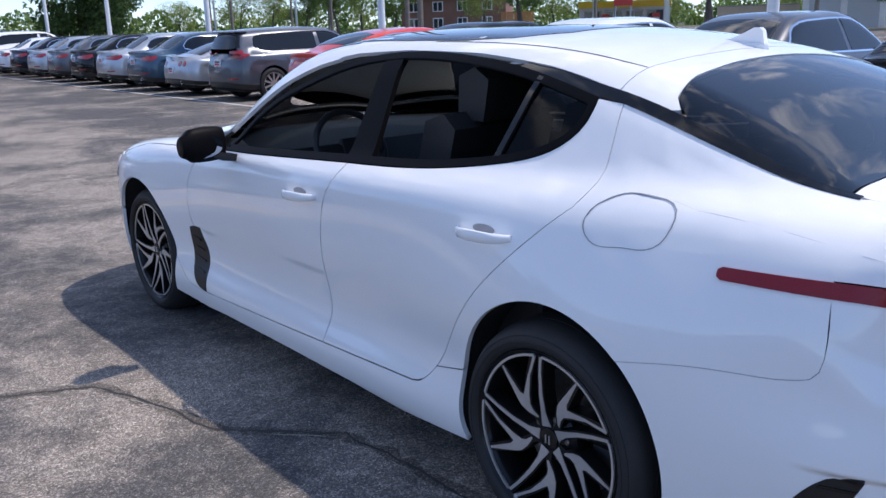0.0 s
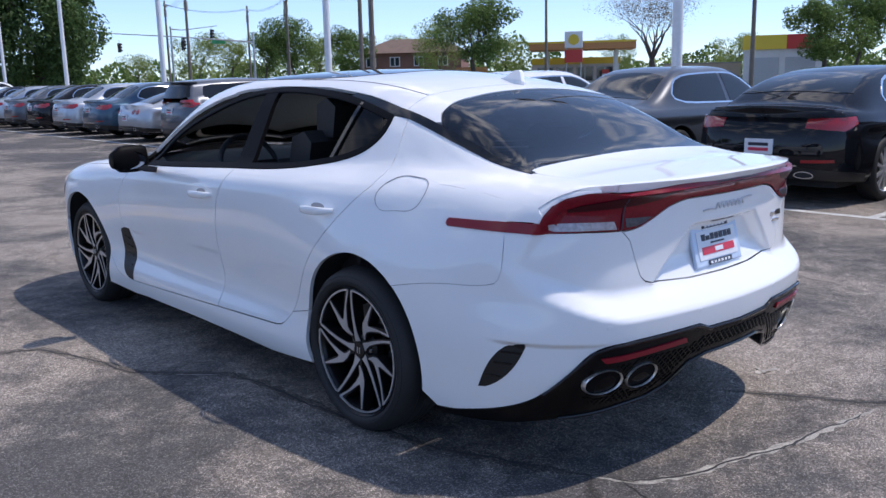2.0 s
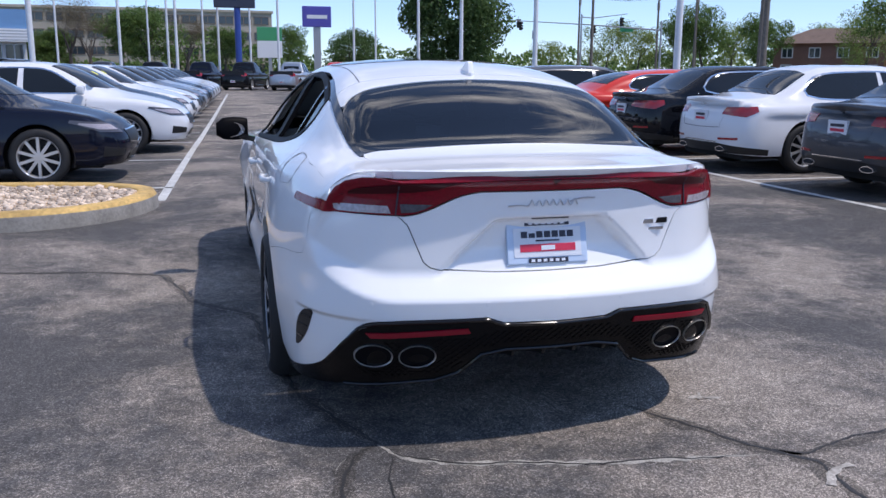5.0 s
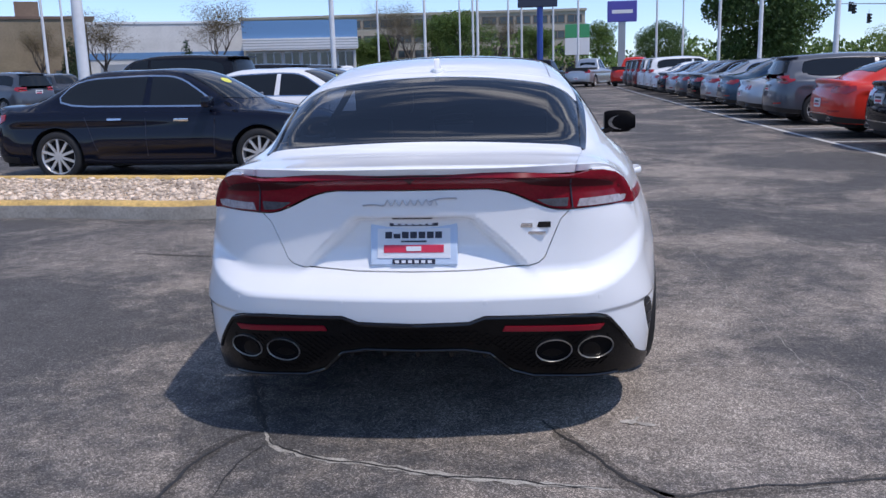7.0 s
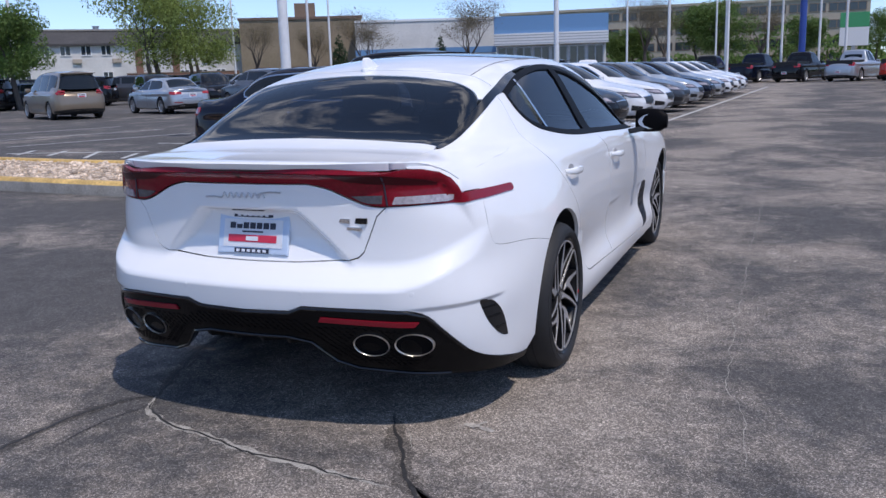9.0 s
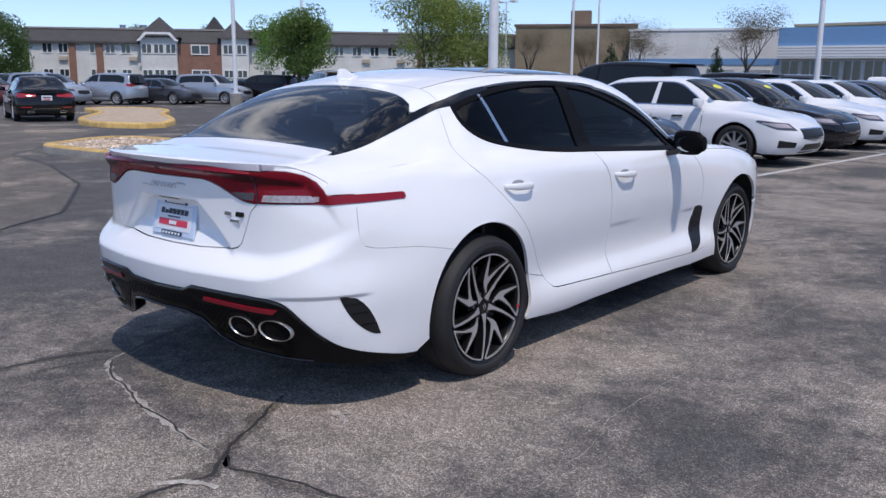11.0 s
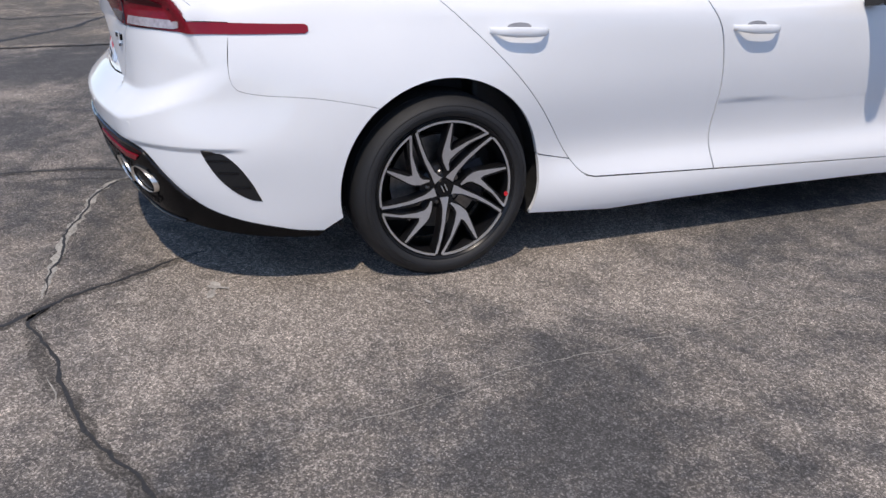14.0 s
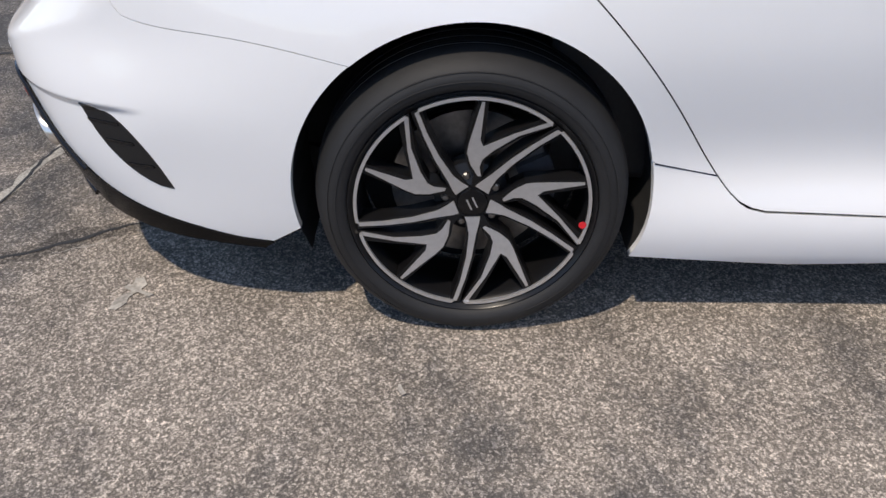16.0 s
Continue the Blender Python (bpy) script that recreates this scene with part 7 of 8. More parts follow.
# ---- road, verge and far ground ----
M_ROAD = asphalt_material("pale road asphalt", (0.16, 0.158, 0.15), 0.15)
ribbon("road", ((22.0, 150.0), (40.0, 104.0), (62.0, 66.0), (95.0, 20.0), (120.0, -20.0)), 13.0, M_ROAD, 0.010, label="pale asphalt road beyond the lot", category="road")
ribbon("grass_verge", ((13.5, 150.0), (31.0, 103.0), (52.0, 63.0), (84.0, 17.0), (108.0, -24.0)), 5.0, M_GRASS, 0.014, label="mown green grass beside the road", category="grass")
ribbon("grass_verge", ((31.0, 152.0), (49.0, 108.0), (71.0, 71.0), (104.0, 25.0), (130.0, -16.0)), 6.0, M_GRASS, 0.014, label="mown green grass beside the road", category="grass")
ribbon("grass_verge", ((-130.0, 20.0), (-103.0, 38.0), (-70.0, 75.0), (-54.0, 84.0)), 9.0, M_GRASS, 0.014, label="mown green grass in front of the motel", category="grass")
ribbon("grass_field", ((-230.0, 60.0), (-150.0, 130.0), (-60.0, 160.0), (40.0, 165.0), (120.0, 140.0), (200.0, 60.0)), 50.0, M_GRASS, 0.012, label="green grass ground before the woods", category="grass")

# ---- poles ----
M_POLEWHITE = mat("white painted steel", (0.70, 0.71, 0.72), 0.45, grain=0.06, scale=12, dirt=0.08)
M_POLEGREY = mat("weathered timber pole", (0.17, 0.145, 0.12), 0.85, grain=0.3, scale=18, dirt=0.2)
M_GALV = mat("galvanised steel", (0.40, 0.41, 0.42), 0.45, metal=0.6, grain=0.15, scale=20)
M_LENSW = mat("pale lamp lens", (0.62, 0.64, 0.66), 0.25, coat=0.4, grain=0.05)


def light_pole(x, y, h=9.0, turn=0.0):
    p = thing("lamp_post", "tall white lot lamp post with two lamp heads", "lamp post", "white lamp posts", pose(x, y, 0, 0, 0, turn))
    part("base", tube([(0, 0, 0), (0, 0, 0.75)], [0.30, 0.29], 20), M_KERB, p, "round concrete base", smooth=True)
    part("base_plate", box(-0.2, -0.2, 0.75, 0.2, 0.2, 0.78, 0.006), M_POLEWHITE, p)
    part("pole", tube([(0, 0, 0.75), (0, 0, h)], [0.10, 0.075], 14), M_POLEWHITE, p, smooth=True)
    for s in (-1, 1):
        part("arm", tube([(0, 0, h - 0.12), (s * 0.55, 0, h - 0.05)], 0.035, 8), M_POLEWHITE, p, smooth=True)
        hd = part("lamp_head", box(0.5, -0.2, h - 0.14, 1.2, 0.2, h + 0.05, 0.03) if s > 0 else box(-1.2, -0.2, h - 0.14, -0.5, 0.2, h + 0.05, 0.03), M_POLEWHITE, p)
        part("lens", box(s * 0.85 - 0.28, -0.16, h - 0.155, s * 0.85 + 0.28, 0.16, h - 0.138, 0.004), M_LENSW, hd)
    return p


first = light_pole(11.0, 4.94)
for x, y in ((11.4, 16.5), (11.24, 26.9), (11.34, 37.4), (11.9, 48.9), (-7.25, 9.3), (-6.7, 27), (-5.9, 50.4), (-47.7, 64.4), (-30.6, 20.3), (-38.6, 31.2), (-28.9, 46.5), (-35.1, 60.3), (-2.8, 54.7), (0.1, 69.9), (2.9, 74.9), (-12.8, 73.9), (-6.2, 84.6), (-3.7, 64.7), (-1.1, 74.7), (4.5, 64.5), (11.1, 68.7), (15.7, 83.1)):
    copy_thing(first, pose(x, y, 0))

UTIL = ((26.6, 34.3, 11), (33.1, 44.0, 11), (47.3, 104.5, 12), (60.7, 97.5, 12), (54.3, 96.1, 11), (50.5, 80.8, 11), (64.9, 55.5, 11), (51.7, 25.8, 12), (34.3, 72.0, 10))


def utility_pole(x, y, h, turn):
    p = thing("utility_pole", "weathered brown timber utility pole with a cross arm", "utility pole", "timber utility poles", pose(x, y, 0, 0, 0, turn))
    part("pole", tube([(0, 0, 0), (0, 0, h * 0.5), (0.02, 0, h)], [0.16, 0.14, 0.11], 10), M_POLEGREY, p, smooth=True)
    part("cross_arm", box(-1.2, -0.13, h - 0.75, 1.2, -0.02, h - 0.63, 0.01), M_POLEGREY, p)
    for xx in (-1.1, -0.5, 0.5, 1.1):
        part("insulator", tube([(xx, -0.075, h - 0.63), (xx, -0.075, h - 0.5), (xx, -0.075, h - 0.45)], [0.03, 0.05, 0.02], 8), M_GALV, p)
    part("transformer", tube([(0.28, 0.02, h - 2.0), (0.28, 0.02, h - 1.1)], 0.19, 12), M_GALV, p, "grey transformer can", smooth=True)


for x, y, h in UTIL:
    utility_pole(x, y, h, 55)
wires = thing("overhead_wire", "thin dark overhead wires between poles", "wire")
for (a, b) in ((7, 6), (6, 5), (5, 4), (4, 2), (0, 1), (1, 8), (8, 2)):
    for off in (-1.0, 0.0, 1.0):
        p0, p1 = UTIL[a], UTIL[b]
        pts = []
        for k in range(9):
            t = k / 8
            pts.append((p0[0] + (p1[0] - p0[0]) * t + off * 0.57, p0[1] + (p1[1] - p0[1]) * t + off * 0.8, p0[2] * (1 - t) + p1[2] * t - 0.42 - 2.6 * t * (1 - t)))
        part("wire", tube(pts, 0.014, 4), M_BLACK, wires)

# ---- traffic signals ----
M_SIGYEL = mat("black signal housing", (0.02, 0.02, 0.02), 0.5, grain=0.1)
M_GREENSIGN = mat("green street sign", (0.02, 0.22, 0.09), 0.5, grain=0.05)
M_LENSR, M_LENSA, M_LENSG = mat("red signal lens", (0.20, 0.01, 0.01), 0.3, grain=0.1), mat("amber signal lens", (0.25, 0.11, 0.01), 0.3, grain=0.1), mat("green signal lens", (0.01, 0.12, 0.07), 0.3, grain=0.1)


def signal_head(x, y, z):
    p = thing("traffic_light", "black three-lens traffic light hanging over the road", "traffic light", "traffic lights", pose(x, y, z, 0, 0, 25))
    part("housing", box(-0.19, -0.10, -0.55, 0.19, 0.12, 0.55, 0.03), M_SIGYEL, p)
    for k, m_ in enumerate((M_LENSR, M_LENSA, M_LENSG)):
        zz = 0.36 - 0.36 * k
        part("lens", tube([(0, -0.12, zz), (0, -0.10, zz)], 0.125, 14), m_, p)
        part("visor", prism([(0.16 * math.cos(a), zz + 0.16 * math.sin(a)) for a in np.linspace(-0.5, 3.64, 12)] + [(0.145 * math.cos(a), zz + 0.145 * math.sin(a)) for a in np.linspace(3.64, -0.5, 12)], -0.34, -0.10, "y"), M_SIGYEL, p)
    part("hanger", tube([(0, 0, 0.55), (0, 0, 0.95)], 0.025, 6), M_GALV, p)


for q in ((38.1, 102.8, 7.4), (40.0, 102.1, 6.0), (44.7, 94.7, 6.0), (47.2, 99.8, 6.7), (50.3, 98.2, 7.6), (40.4, 108.2, 7.4)):
    signal_head(*q)
mast = thing("signal_mast", "galvanised steel mast with a long arm", "signal mast")
part("pole", tube([(52.0, 91.0, 0), (52.0, 91.0, 7.4)], [0.15, 0.11], 12), M_GALV, mast, smooth=True)
part("mast_arm", tube([(52.0, 91.0, 6.3), (44.4, 95.0, 7.0), (36.0, 104.0, 7.9)], [0.10, 0.07, 0.04], 8), M_GALV, mast, smooth=True)
part("street_sign", box(47.6, 93.0, 6.15, 49.3, 93.04, 6.62, 0.008), M_GREENSIGN, mast, "green street name sign")
pole2 = thing("signal_mast", "galvanised steel signal mast by the junction", "signal mast")
part("pole", tube([(43.5, 95.2, 0), (43.5, 95.2, 8.2)], [0.14, 0.10], 12), M_GALV, pole2, smooth=True)
part("mast_arm", tube([(43.5, 95.2, 7.9), (47.2, 99.8, 8.1), (51.0, 98.0, 8.6)], [0.08, 0.06, 0.04], 8), M_GALV, pole2, smooth=True)

# ---- orange barrels ----
M_ORANGE = mat("orange plastic", (0.75, 0.16, 0.03), 0.5, grain=0.08, scale=14, dirt=0.1)
M_BANDW = mat("white reflective band", (0.75, 0.75, 0.72), 0.4, grain=0.05)


def barrel(x, y):
    p = thing("traffic_barrel", "orange plastic traffic barrel with white bands", "traffic barrel", "orange barrels along the road", pose(x, y, 0))
    part("body", tube([(0, 0, 0.06), (0, 0, 0.35), (0, 0, 0.36), (0, 0, 0.70), (0, 0, 0.71), (0, 0, 1.0), (0, 0, 1.08)], [0.29, 0.28, 0.26, 0.25, 0.235, 0.225, 0.15], 18), M_ORANGE, p, smooth=True)
    part("base", tube([(0, 0, 0), (0, 0, 0.07)], [0.40, 0.36], 16), M_RUBBER, p, "black rubber base")
    for z0, r in ((0.42, 0.263), (0.78, 0.24)):
        part("band", tube([(0, 0, z0), (0, 0, z0 + 0.13)], [r, r - 0.005], 18), M_BANDW, p, smooth=True)


for q in ((42.6, 68.0), (38.0, 83.8), (65.0, 30.8), (78.0, 48.7), (34.2, 77.5), (46.4, 65.2), (51.1, 61.8), (56.1, 34.1)):
    barrel(*q)

# ---- tall signs, left plain ----
M_SIGNBLUE = mat("blue sign panel", (0.03, 0.07, 0.30), 0.4, grain=0.06)
M_SIGNDARK = mat("dark sign panel", (0.03, 0.035, 0.06), 0.35, grain=0.1)
M_SIGNPURPLE = mat("purple-blue sign panel", (0.09, 0.08, 0.36), 0.4, grain=0.05)
M_SIGNWHITE = mat("white sign panel", (0.74, 0.74, 0.73), 0.45, grain=0.04)
M_SIGNGREEN = mat("green sign panel", (0.05, 0.30, 0.12), 0.4, grain=0.05)
M_SIGNYELLOW = mat("yellow sign panel", (0.72, 0.50, 0.04), 0.4, grain=0.05)
M_SIGNRED = mat("red sign panel", (0.55, 0.04, 0.03), 0.4, grain=0.05)
sg = thing("pylon_sign", "dark blue dealership sign on a blue pole", "sign", m=pose(1.6, 67.7, 0))
part("pole", tube([(0, 0, 0), (0, 0, 8.2)], 0.25, 16), M_SIGNBLUE, sg, smooth=True)
part("sign_box", box(-1.8, -0.3, 6.2, 1.4, 0.3, 8.0, 0.05), M_SIGNDARK, sg)
part("emblem", prism([(0.62 * math.cos(a) - 0.2, 7.1 + 0.3 * math.sin(a)) for a in np.linspace(0, 6.2832, 25)[:-1]], -0.33, -0.30, "y"), M_SIGNBLUE, sg, "blue oval emblem")
sg = thing("pylon_sign", "purple-blue pylon sign on a grey pole", "sign", m=pose(9.9, 83.8, 0))
part("pole", box(-0.35, -0.15, 0, 0.35, 0.15, 5.6, 0.02), M_GALV, sg)
part("sign_box", box(-1.42, -0.25, 5.6, 1.42, 0.25, 7.6, 0.05), M_SIGNPURPLE, sg)
part("bar", box(-1.0, -0.27, 6.4, 1.0, -0.25, 6.75), M_SIGNWHITE, sg, "white bar across the panel")
sg = thing("pylon_sign", "white and green sign by the road", "sign", m=pose(7.0, 109.0, 0))
part("pole", box(-0.2, -0.15, 0, 0.2, 0.15, 2.9), M_GALV, sg)
part("lower_panel", box(-1.55, -0.2, 2.9, 1.55, 0.2, 5.0, 0.03), M_SIGNWHITE, sg)
part("upper_panel", box(-1.55, -0.2, 5.0, 1.55, 0.2, 6.7, 0.03), M_SIGNGREEN, sg, "green upper panel")
sg = thing("pylon_sign", "white fuel station sign with a yellow shape", "sign", m=pose(74.4, 59.8, 0, 0, 0, -50))
for xx in (-0.8, 0.8):
    part("pole", tube([(xx, 0, 0), (xx, 0, 6.2)], 0.09, 8), M_GALV, sg)
part("sign_box", box(-1.0, -0.2, 4.5, 1.0, 0.2, 6.3, 0.05), M_SIGNWHITE, sg)
part("emblem", prism([(0.6 * math.cos(a), 5.35 + 0.62 * math.sin(a)) for a in np.linspace(-0.6, 3.74, 15)] + [(0.0, 4.75)], -0.24, -0.20, "y"), M_SIGNYELLOW, sg, "yellow shape on the panel")
part("price_panel", box(-1.0, -0.15, 2.9, 1.0, 0.15, 4.3, 0.03), M_SIGNRED, sg, "red and white price panel")

# ---- buildings ----
M_SIDING = mat("white painted siding", (0.62, 0.61, 0.58), 0.7, grain=0.06, scale=4, dirt=0.12)
M_BRICKFAR = mat("red-brown brick", (0.24, 0.125, 0.09), 0.85, grain=0.25, scale=9, dirt=0.15)
M_ROOFDARK = mat("dark roof shingles", (0.065, 0.062, 0.062), 0.9, grain=0.3, scale=8, dirt=0.15)
M_ROOFBROWN = mat("brown roof shingles", (0.16, 0.11, 0.085), 0.9, grain=0.3, scale=8, dirt=0.15)
M_BROWN = mat("brown cladding", (0.20, 0.14, 0.10), 0.8, grain=0.15, scale=5, dirt=0.15)
M_OLIVE = mat("olive-brown stucco", (0.25, 0.20, 0.135), 0.85, grain=0.1, scale=5, dirt=0.15)
M_BEIGE = mat("beige concrete panel", (0.42, 0.36, 0.29), 0.8, grain=0.08, scale=1.5, dirt=0.1)
M_STRIPBLUE = mat("steel blue fascia", (0.13, 0.27, 0.47), 0.45, grain=0.05)
M_TANWALL = mat("tan stucco", (0.42, 0.34, 0.24), 0.85, grain=0.1, scale=5, dirt=0.1)
M_CANOPY = mat("orange-brown canopy fascia", (0.52, 0.22, 0.07), 0.5, grain=0.05)
M_WINFAR = mat("dark building glass", (0.03, 0.04, 0.05), 0.06, coat=0.4, grain=0.2, scale=0.6)
WIN_MESHES = {}


def far_window(parent, x, z, w, h, y=0.0, frame=M_SIGNWHITE):
    key = (round(w, 2), round(h, 2), frame.name)
    if key not in WIN_MESHES:
        bm = bmesh.new()
        t = min(0.12, w * 0.08)
        for q in ((0, 0, w, t), (0, h - t, w, h), (0, t, t, h - t), (w - t, t, w, h - t), (w / 2 - t / 2, t, w / 2 + t / 2, h - t)):
            add_box(bm, q[0], -0.06, q[1], q[2], 0.04, q[3])
        WIN_MESHES[key] = (bm_mesh("window", bm, frame), bm_mesh("pane", box(0.02, -0.01, 0.02, w - 0.02, 0.03, h - 0.02), M_WINFAR))
    win = put("window", WIN_MESHES[key][0], parent, m=pose(x, y, z))
    put("pane", WIN_MESHES[key][1], win)


def building(name, words, p0, p1, depth, h, wall, category="building"):
    L, an = math.dist(p0, p1), math.degrees(math.atan2(p1[1] - p0[1], p1[0] - p0[0]))
    b = thing(name, words, category, m=pose(p0[0], p0[1], 0, 0, 0, an))
    part("wall", box(0, 0, 0, L, depth, h), wall, b)
    return b, L


def gable_roof(b, L, depth, eave, ridge, material, over=0.5, x0=0.0, y0=0.0):
    bm = prism([(y0 - over, eave - 0.02), (y0 - over, eave + 0.14), (y0 + depth / 2, ridge), (y0 + depth + over, eave + 0.14), (y0 + depth + over, eave - 0.02)], x0 - over, x0 + L + over, "x")
    return part("roof", bm, material, b)


motel, L = building("motel", "long white two-storey motel with a dark roof", (-98.0, 41.5), (-60.0, 86.0), 11, 5.6, M_SIDING)
part("roof", prism([(-0.45, 5.45), (-0.45, 5.68), (1.5, 7.15), (9.5, 7.15), (11.45, 5.68), (11.45, 5.45)], -0.9, L + 0.3, "x"), M_ROOFDARK, motel, "dark mansard roof")
part("roof_edge", box(-0.7, 1.3, 7.12, L + 0.1, 9.7, 7.32), M_KERB, motel)


def motel_bay(x, w, out, top, peak, wall, panes):
    """A bay that stands out of the front under a pointed roof, with a pale gable edge."""
    part("bay", box(x, -out, 0, x + w, 0.2, top), wall, motel)
    bm = bmesh.new()
    o = 0.45
    ring = [bm.verts.new(q) for q in ((x - o, -out - o, top - 0.1), (x + w + o, -out - o, top - 0.1), (x + w + o, 2.6, top - 0.1), (x - o, 2.6, top - 0.1))]
    tip = bm.verts.new((x + w / 2, 0.6, peak))
    for k in range(4):
        bm.faces.new((ring[k], ring[(k + 1) % 4], tip))
    bm.faces.new(ring[::-1])
    part("bay_roof", bm, M_ROOFDARK, motel)
    for k in range(panes):
        xw = x + w * (k + 0.5) / panes - 0.6
        for z0, h_ in ((1.65, 0.95), (4.35, 1.15)):
            far_window(motel, xw, z0, 1.2, h_, -out - 0.03)


part("brick_section", box(16.4, -0.5, 0, 21.4, 0.2, 5.5), M_BRICKFAR, motel, "red-brown brick section")
far_window(motel, 17.9, 4.3, 2.1, 1.15, -0.53)
far_window(motel, 17.9, 1.6, 2.1, 1.0, -0.53)
motel_bay(12.4, 4.0, 1.1, 6.3, 8.6, M_SIDING, 3)
motel_bay(21.4, 3.1, 1.1, 6.3, 8.4, M_SIDING, 2)
gb = prism([(12.1, 5.75), (13.0, 6.75), (15.8, 6.75), (16.7, 5.75), (16.35, 5.75), (15.6, 6.5), (13.2, 6.5), (12.45, 5.75)], -1.75, -1.6, "y")
part("gable_trim", gb, M_SIGNWHITE, motel, "white gable trim")
part("turret_roof", prism([(18.9, 7.0), (21.7, 7.0), (20.3, 8.9)], 3.0, 6.0, "y"), M_ROOFDARK, motel)
for x in (4.3, 7.3, 44.5, 48.6):
    part("brick_pier", box(x, -0.22, 0, x + 0.75, 0.1, 5.45), M_BRICKFAR, motel, "red-brown brick pier")
for x in [1.4 + 1.72 * q for q in range(6) if q not in (2,)] + [26.0 + 2.12 * q for q in range(14) if q not in (8, 9, 10)]:
    for z0, h_ in ((1.65, 0.95), (4.35, 1.15)):
        far_window(motel, x, z0, 1.15, h_, -0.03)
for x in (9.6, 12.0, 19.8, 30.0, 41.0):
    part("roof_vent", tube([(x, 4.0, 7.2), (x, 4.0, 7.75), (x, 4.0, 7.8)], [0.35, 0.35, 0.5], 10), M_GALV, motel)
for x in (3.2, 10.9, 31.4, 37.8, 42.0, 52.0):
    part("wall_unit", box(x, -0.28, 3.55, x + 0.95, 0.02, 4.0, 0.02), M_BEIGE, motel, "beige wall air conditioner")

red_wall = thing("garden_wall", "low red-brown brick wall before the motel", "wall", m=motel.matrix_basis @ pose(43.0, -3.4, 0))
part("wall", box(0, 0, 0, 12.5, 0.25, 2.2), M_BRICKFAR, red_wall)
part("coping", box(-0.05, -0.05, 2.2, 12.55, 0.30, 2.3, 0.01), M_BROWN, red_wall)

b, L = building("brown_building", "tall olive-brown building beside the motel", (-60.0, 83.0), (-47.5, 90.0), 9, 8.0, M_OLIVE)
part("parapet", box(-0.15, -0.15, 8.0, L + 0.15, 9.15, 8.3), M_ROOFBROWN, b)
part("roof_house", box(L * 0.45, 2.0, 8.0, L * 0.62, 5.0, 10.0), M_BROWN, b, "brown stair tower on the roof")
part("low_wing", box(L + 0.01, 1.0, 0, L + 4.5, 8.0, 6.6), M_BROWN, b, "dark brown lower wing")
for k in range(3):
    far_window(b, 1.4 + 4.2 * k, 1.0, 1.9, 1.6, -0.03, M_BROWN)

b, L = building("dealership_building", "white dealership building with a blue stripe", (-47.2, 87.8), (-32.0, 94.3), 14, 7.3, M_SIDING)
part("stripe", box(-0.05, -0.08, 3.5, L + 0.05, 0.05, 4.2), M_STRIPBLUE, b, "blue stripe")
part("parapet", box(-0.1, -0.1, 7.3, L + 0.1, 14.1, 7.55), M_SIGNWHITE, b)
for k in range(4):
    part("garage_door", box(1.0 + 3.9 * k, -0.05, 0, 3.9 + 3.9 * k, 0.02, 3.0, 0.02), M_GALV, b, "grey roller door")

b, L = building("showroom", "showroom with dark glass and a blue fascia", (-28.7, 84.8), (-17.6, 87.9), 16, 6.8, M_SIDING)
part("fascia", box(-0.2, -0.9, 3.9, L + 0.2, 0.1, 5.1), M_SIGNWHITE, b, "white striped fascia")
for k in range(4):
    part("stripe", box(-0.2, -0.92, 4.02 + 0.28 * k, L + 0.2, -0.9, 4.1 + 0.28 * k), M_GALV, b)
part("blue_band", box(-0.2, -0.6, 5.1, L + 0.2, 0.1, 6.9), M_STRIPBLUE, b, "blue band over the fascia")
for k in range(6):
    far_window(b, 0.15 + k * 1.88, 0.15, 1.75, 3.6, -0.03, M_GALV)

b, L = building("office_block", "long beige four-storey office block", (-60.0, 180.0), (13.0, 184.6), 22, 13, M_BEIGE)
part("roof_edge", box(-0.3, -0.3, 13, L + 0.3, 22.3, 13.5), M_BEIGE, b)
for s in range(4):
    for k in range(20):
        far_window(b, 1.0 + k * 3.6, 1.0 + 3.2 * s, 3.1, 1.7, -0.03, M_BROWN)

canopy = thing("fuel_canopy", "orange-brown fuel station canopy on columns", "canopy", m=pose(74.8, 66.9, 0, 0, 0, math.degrees(math.atan2(-9.6, 7.8))))
part("roof", box(0, 0, 4.45, 12.4, 7, 5.35, 0.04), M_CANOPY, canopy)
part("fascia_trim", box(-0.03, -0.03, 5.2, 12.43, 7.03, 5.42), M_SIGNYELLOW, canopy, "yellow trim along the canopy edge")
for xx in (2.0, 10.2):
    for yy in (1.5, 5.5):
        part("column", box(xx - 0.2, yy - 0.2, 0, xx + 0.2, yy + 0.2, 4.45), M_SIGNWHITE, canopy)
for xx in (3.2, 9.0):
    pump = thing("fuel_pump", "red and white fuel pump under the canopy", "fuel pump", "fuel pumps")
    pump.matrix_basis = canopy.matrix_basis @ pose(xx, 2.5, 0)
    part("cabinet", box(-0.4, -0.25, 0, 0.4, 0.25, 1.6, 0.03), M_SIGNWHITE, pump)
    part("top_panel", box(-0.42, -0.27, 1.6, 0.42, 0.27, 2.1, 0.03), M_SIGNRED, pump, "red top panel")
b, L = building("kiosk", "small white fuel station kiosk", (81.5, 72.5), (88.5, 64.0), 6, 3.6, M_SIDING)
part("fascia", box(-0.1, -0.15, 2.9, L + 0.1, 0.02, 3.7), M_SIGNYELLOW, b, "yellow fascia")
for k in range(4):
    far_window(b, 0.6 + 2.5 * k, 0.7, 2.2, 1.9, -0.03, M_GALV)

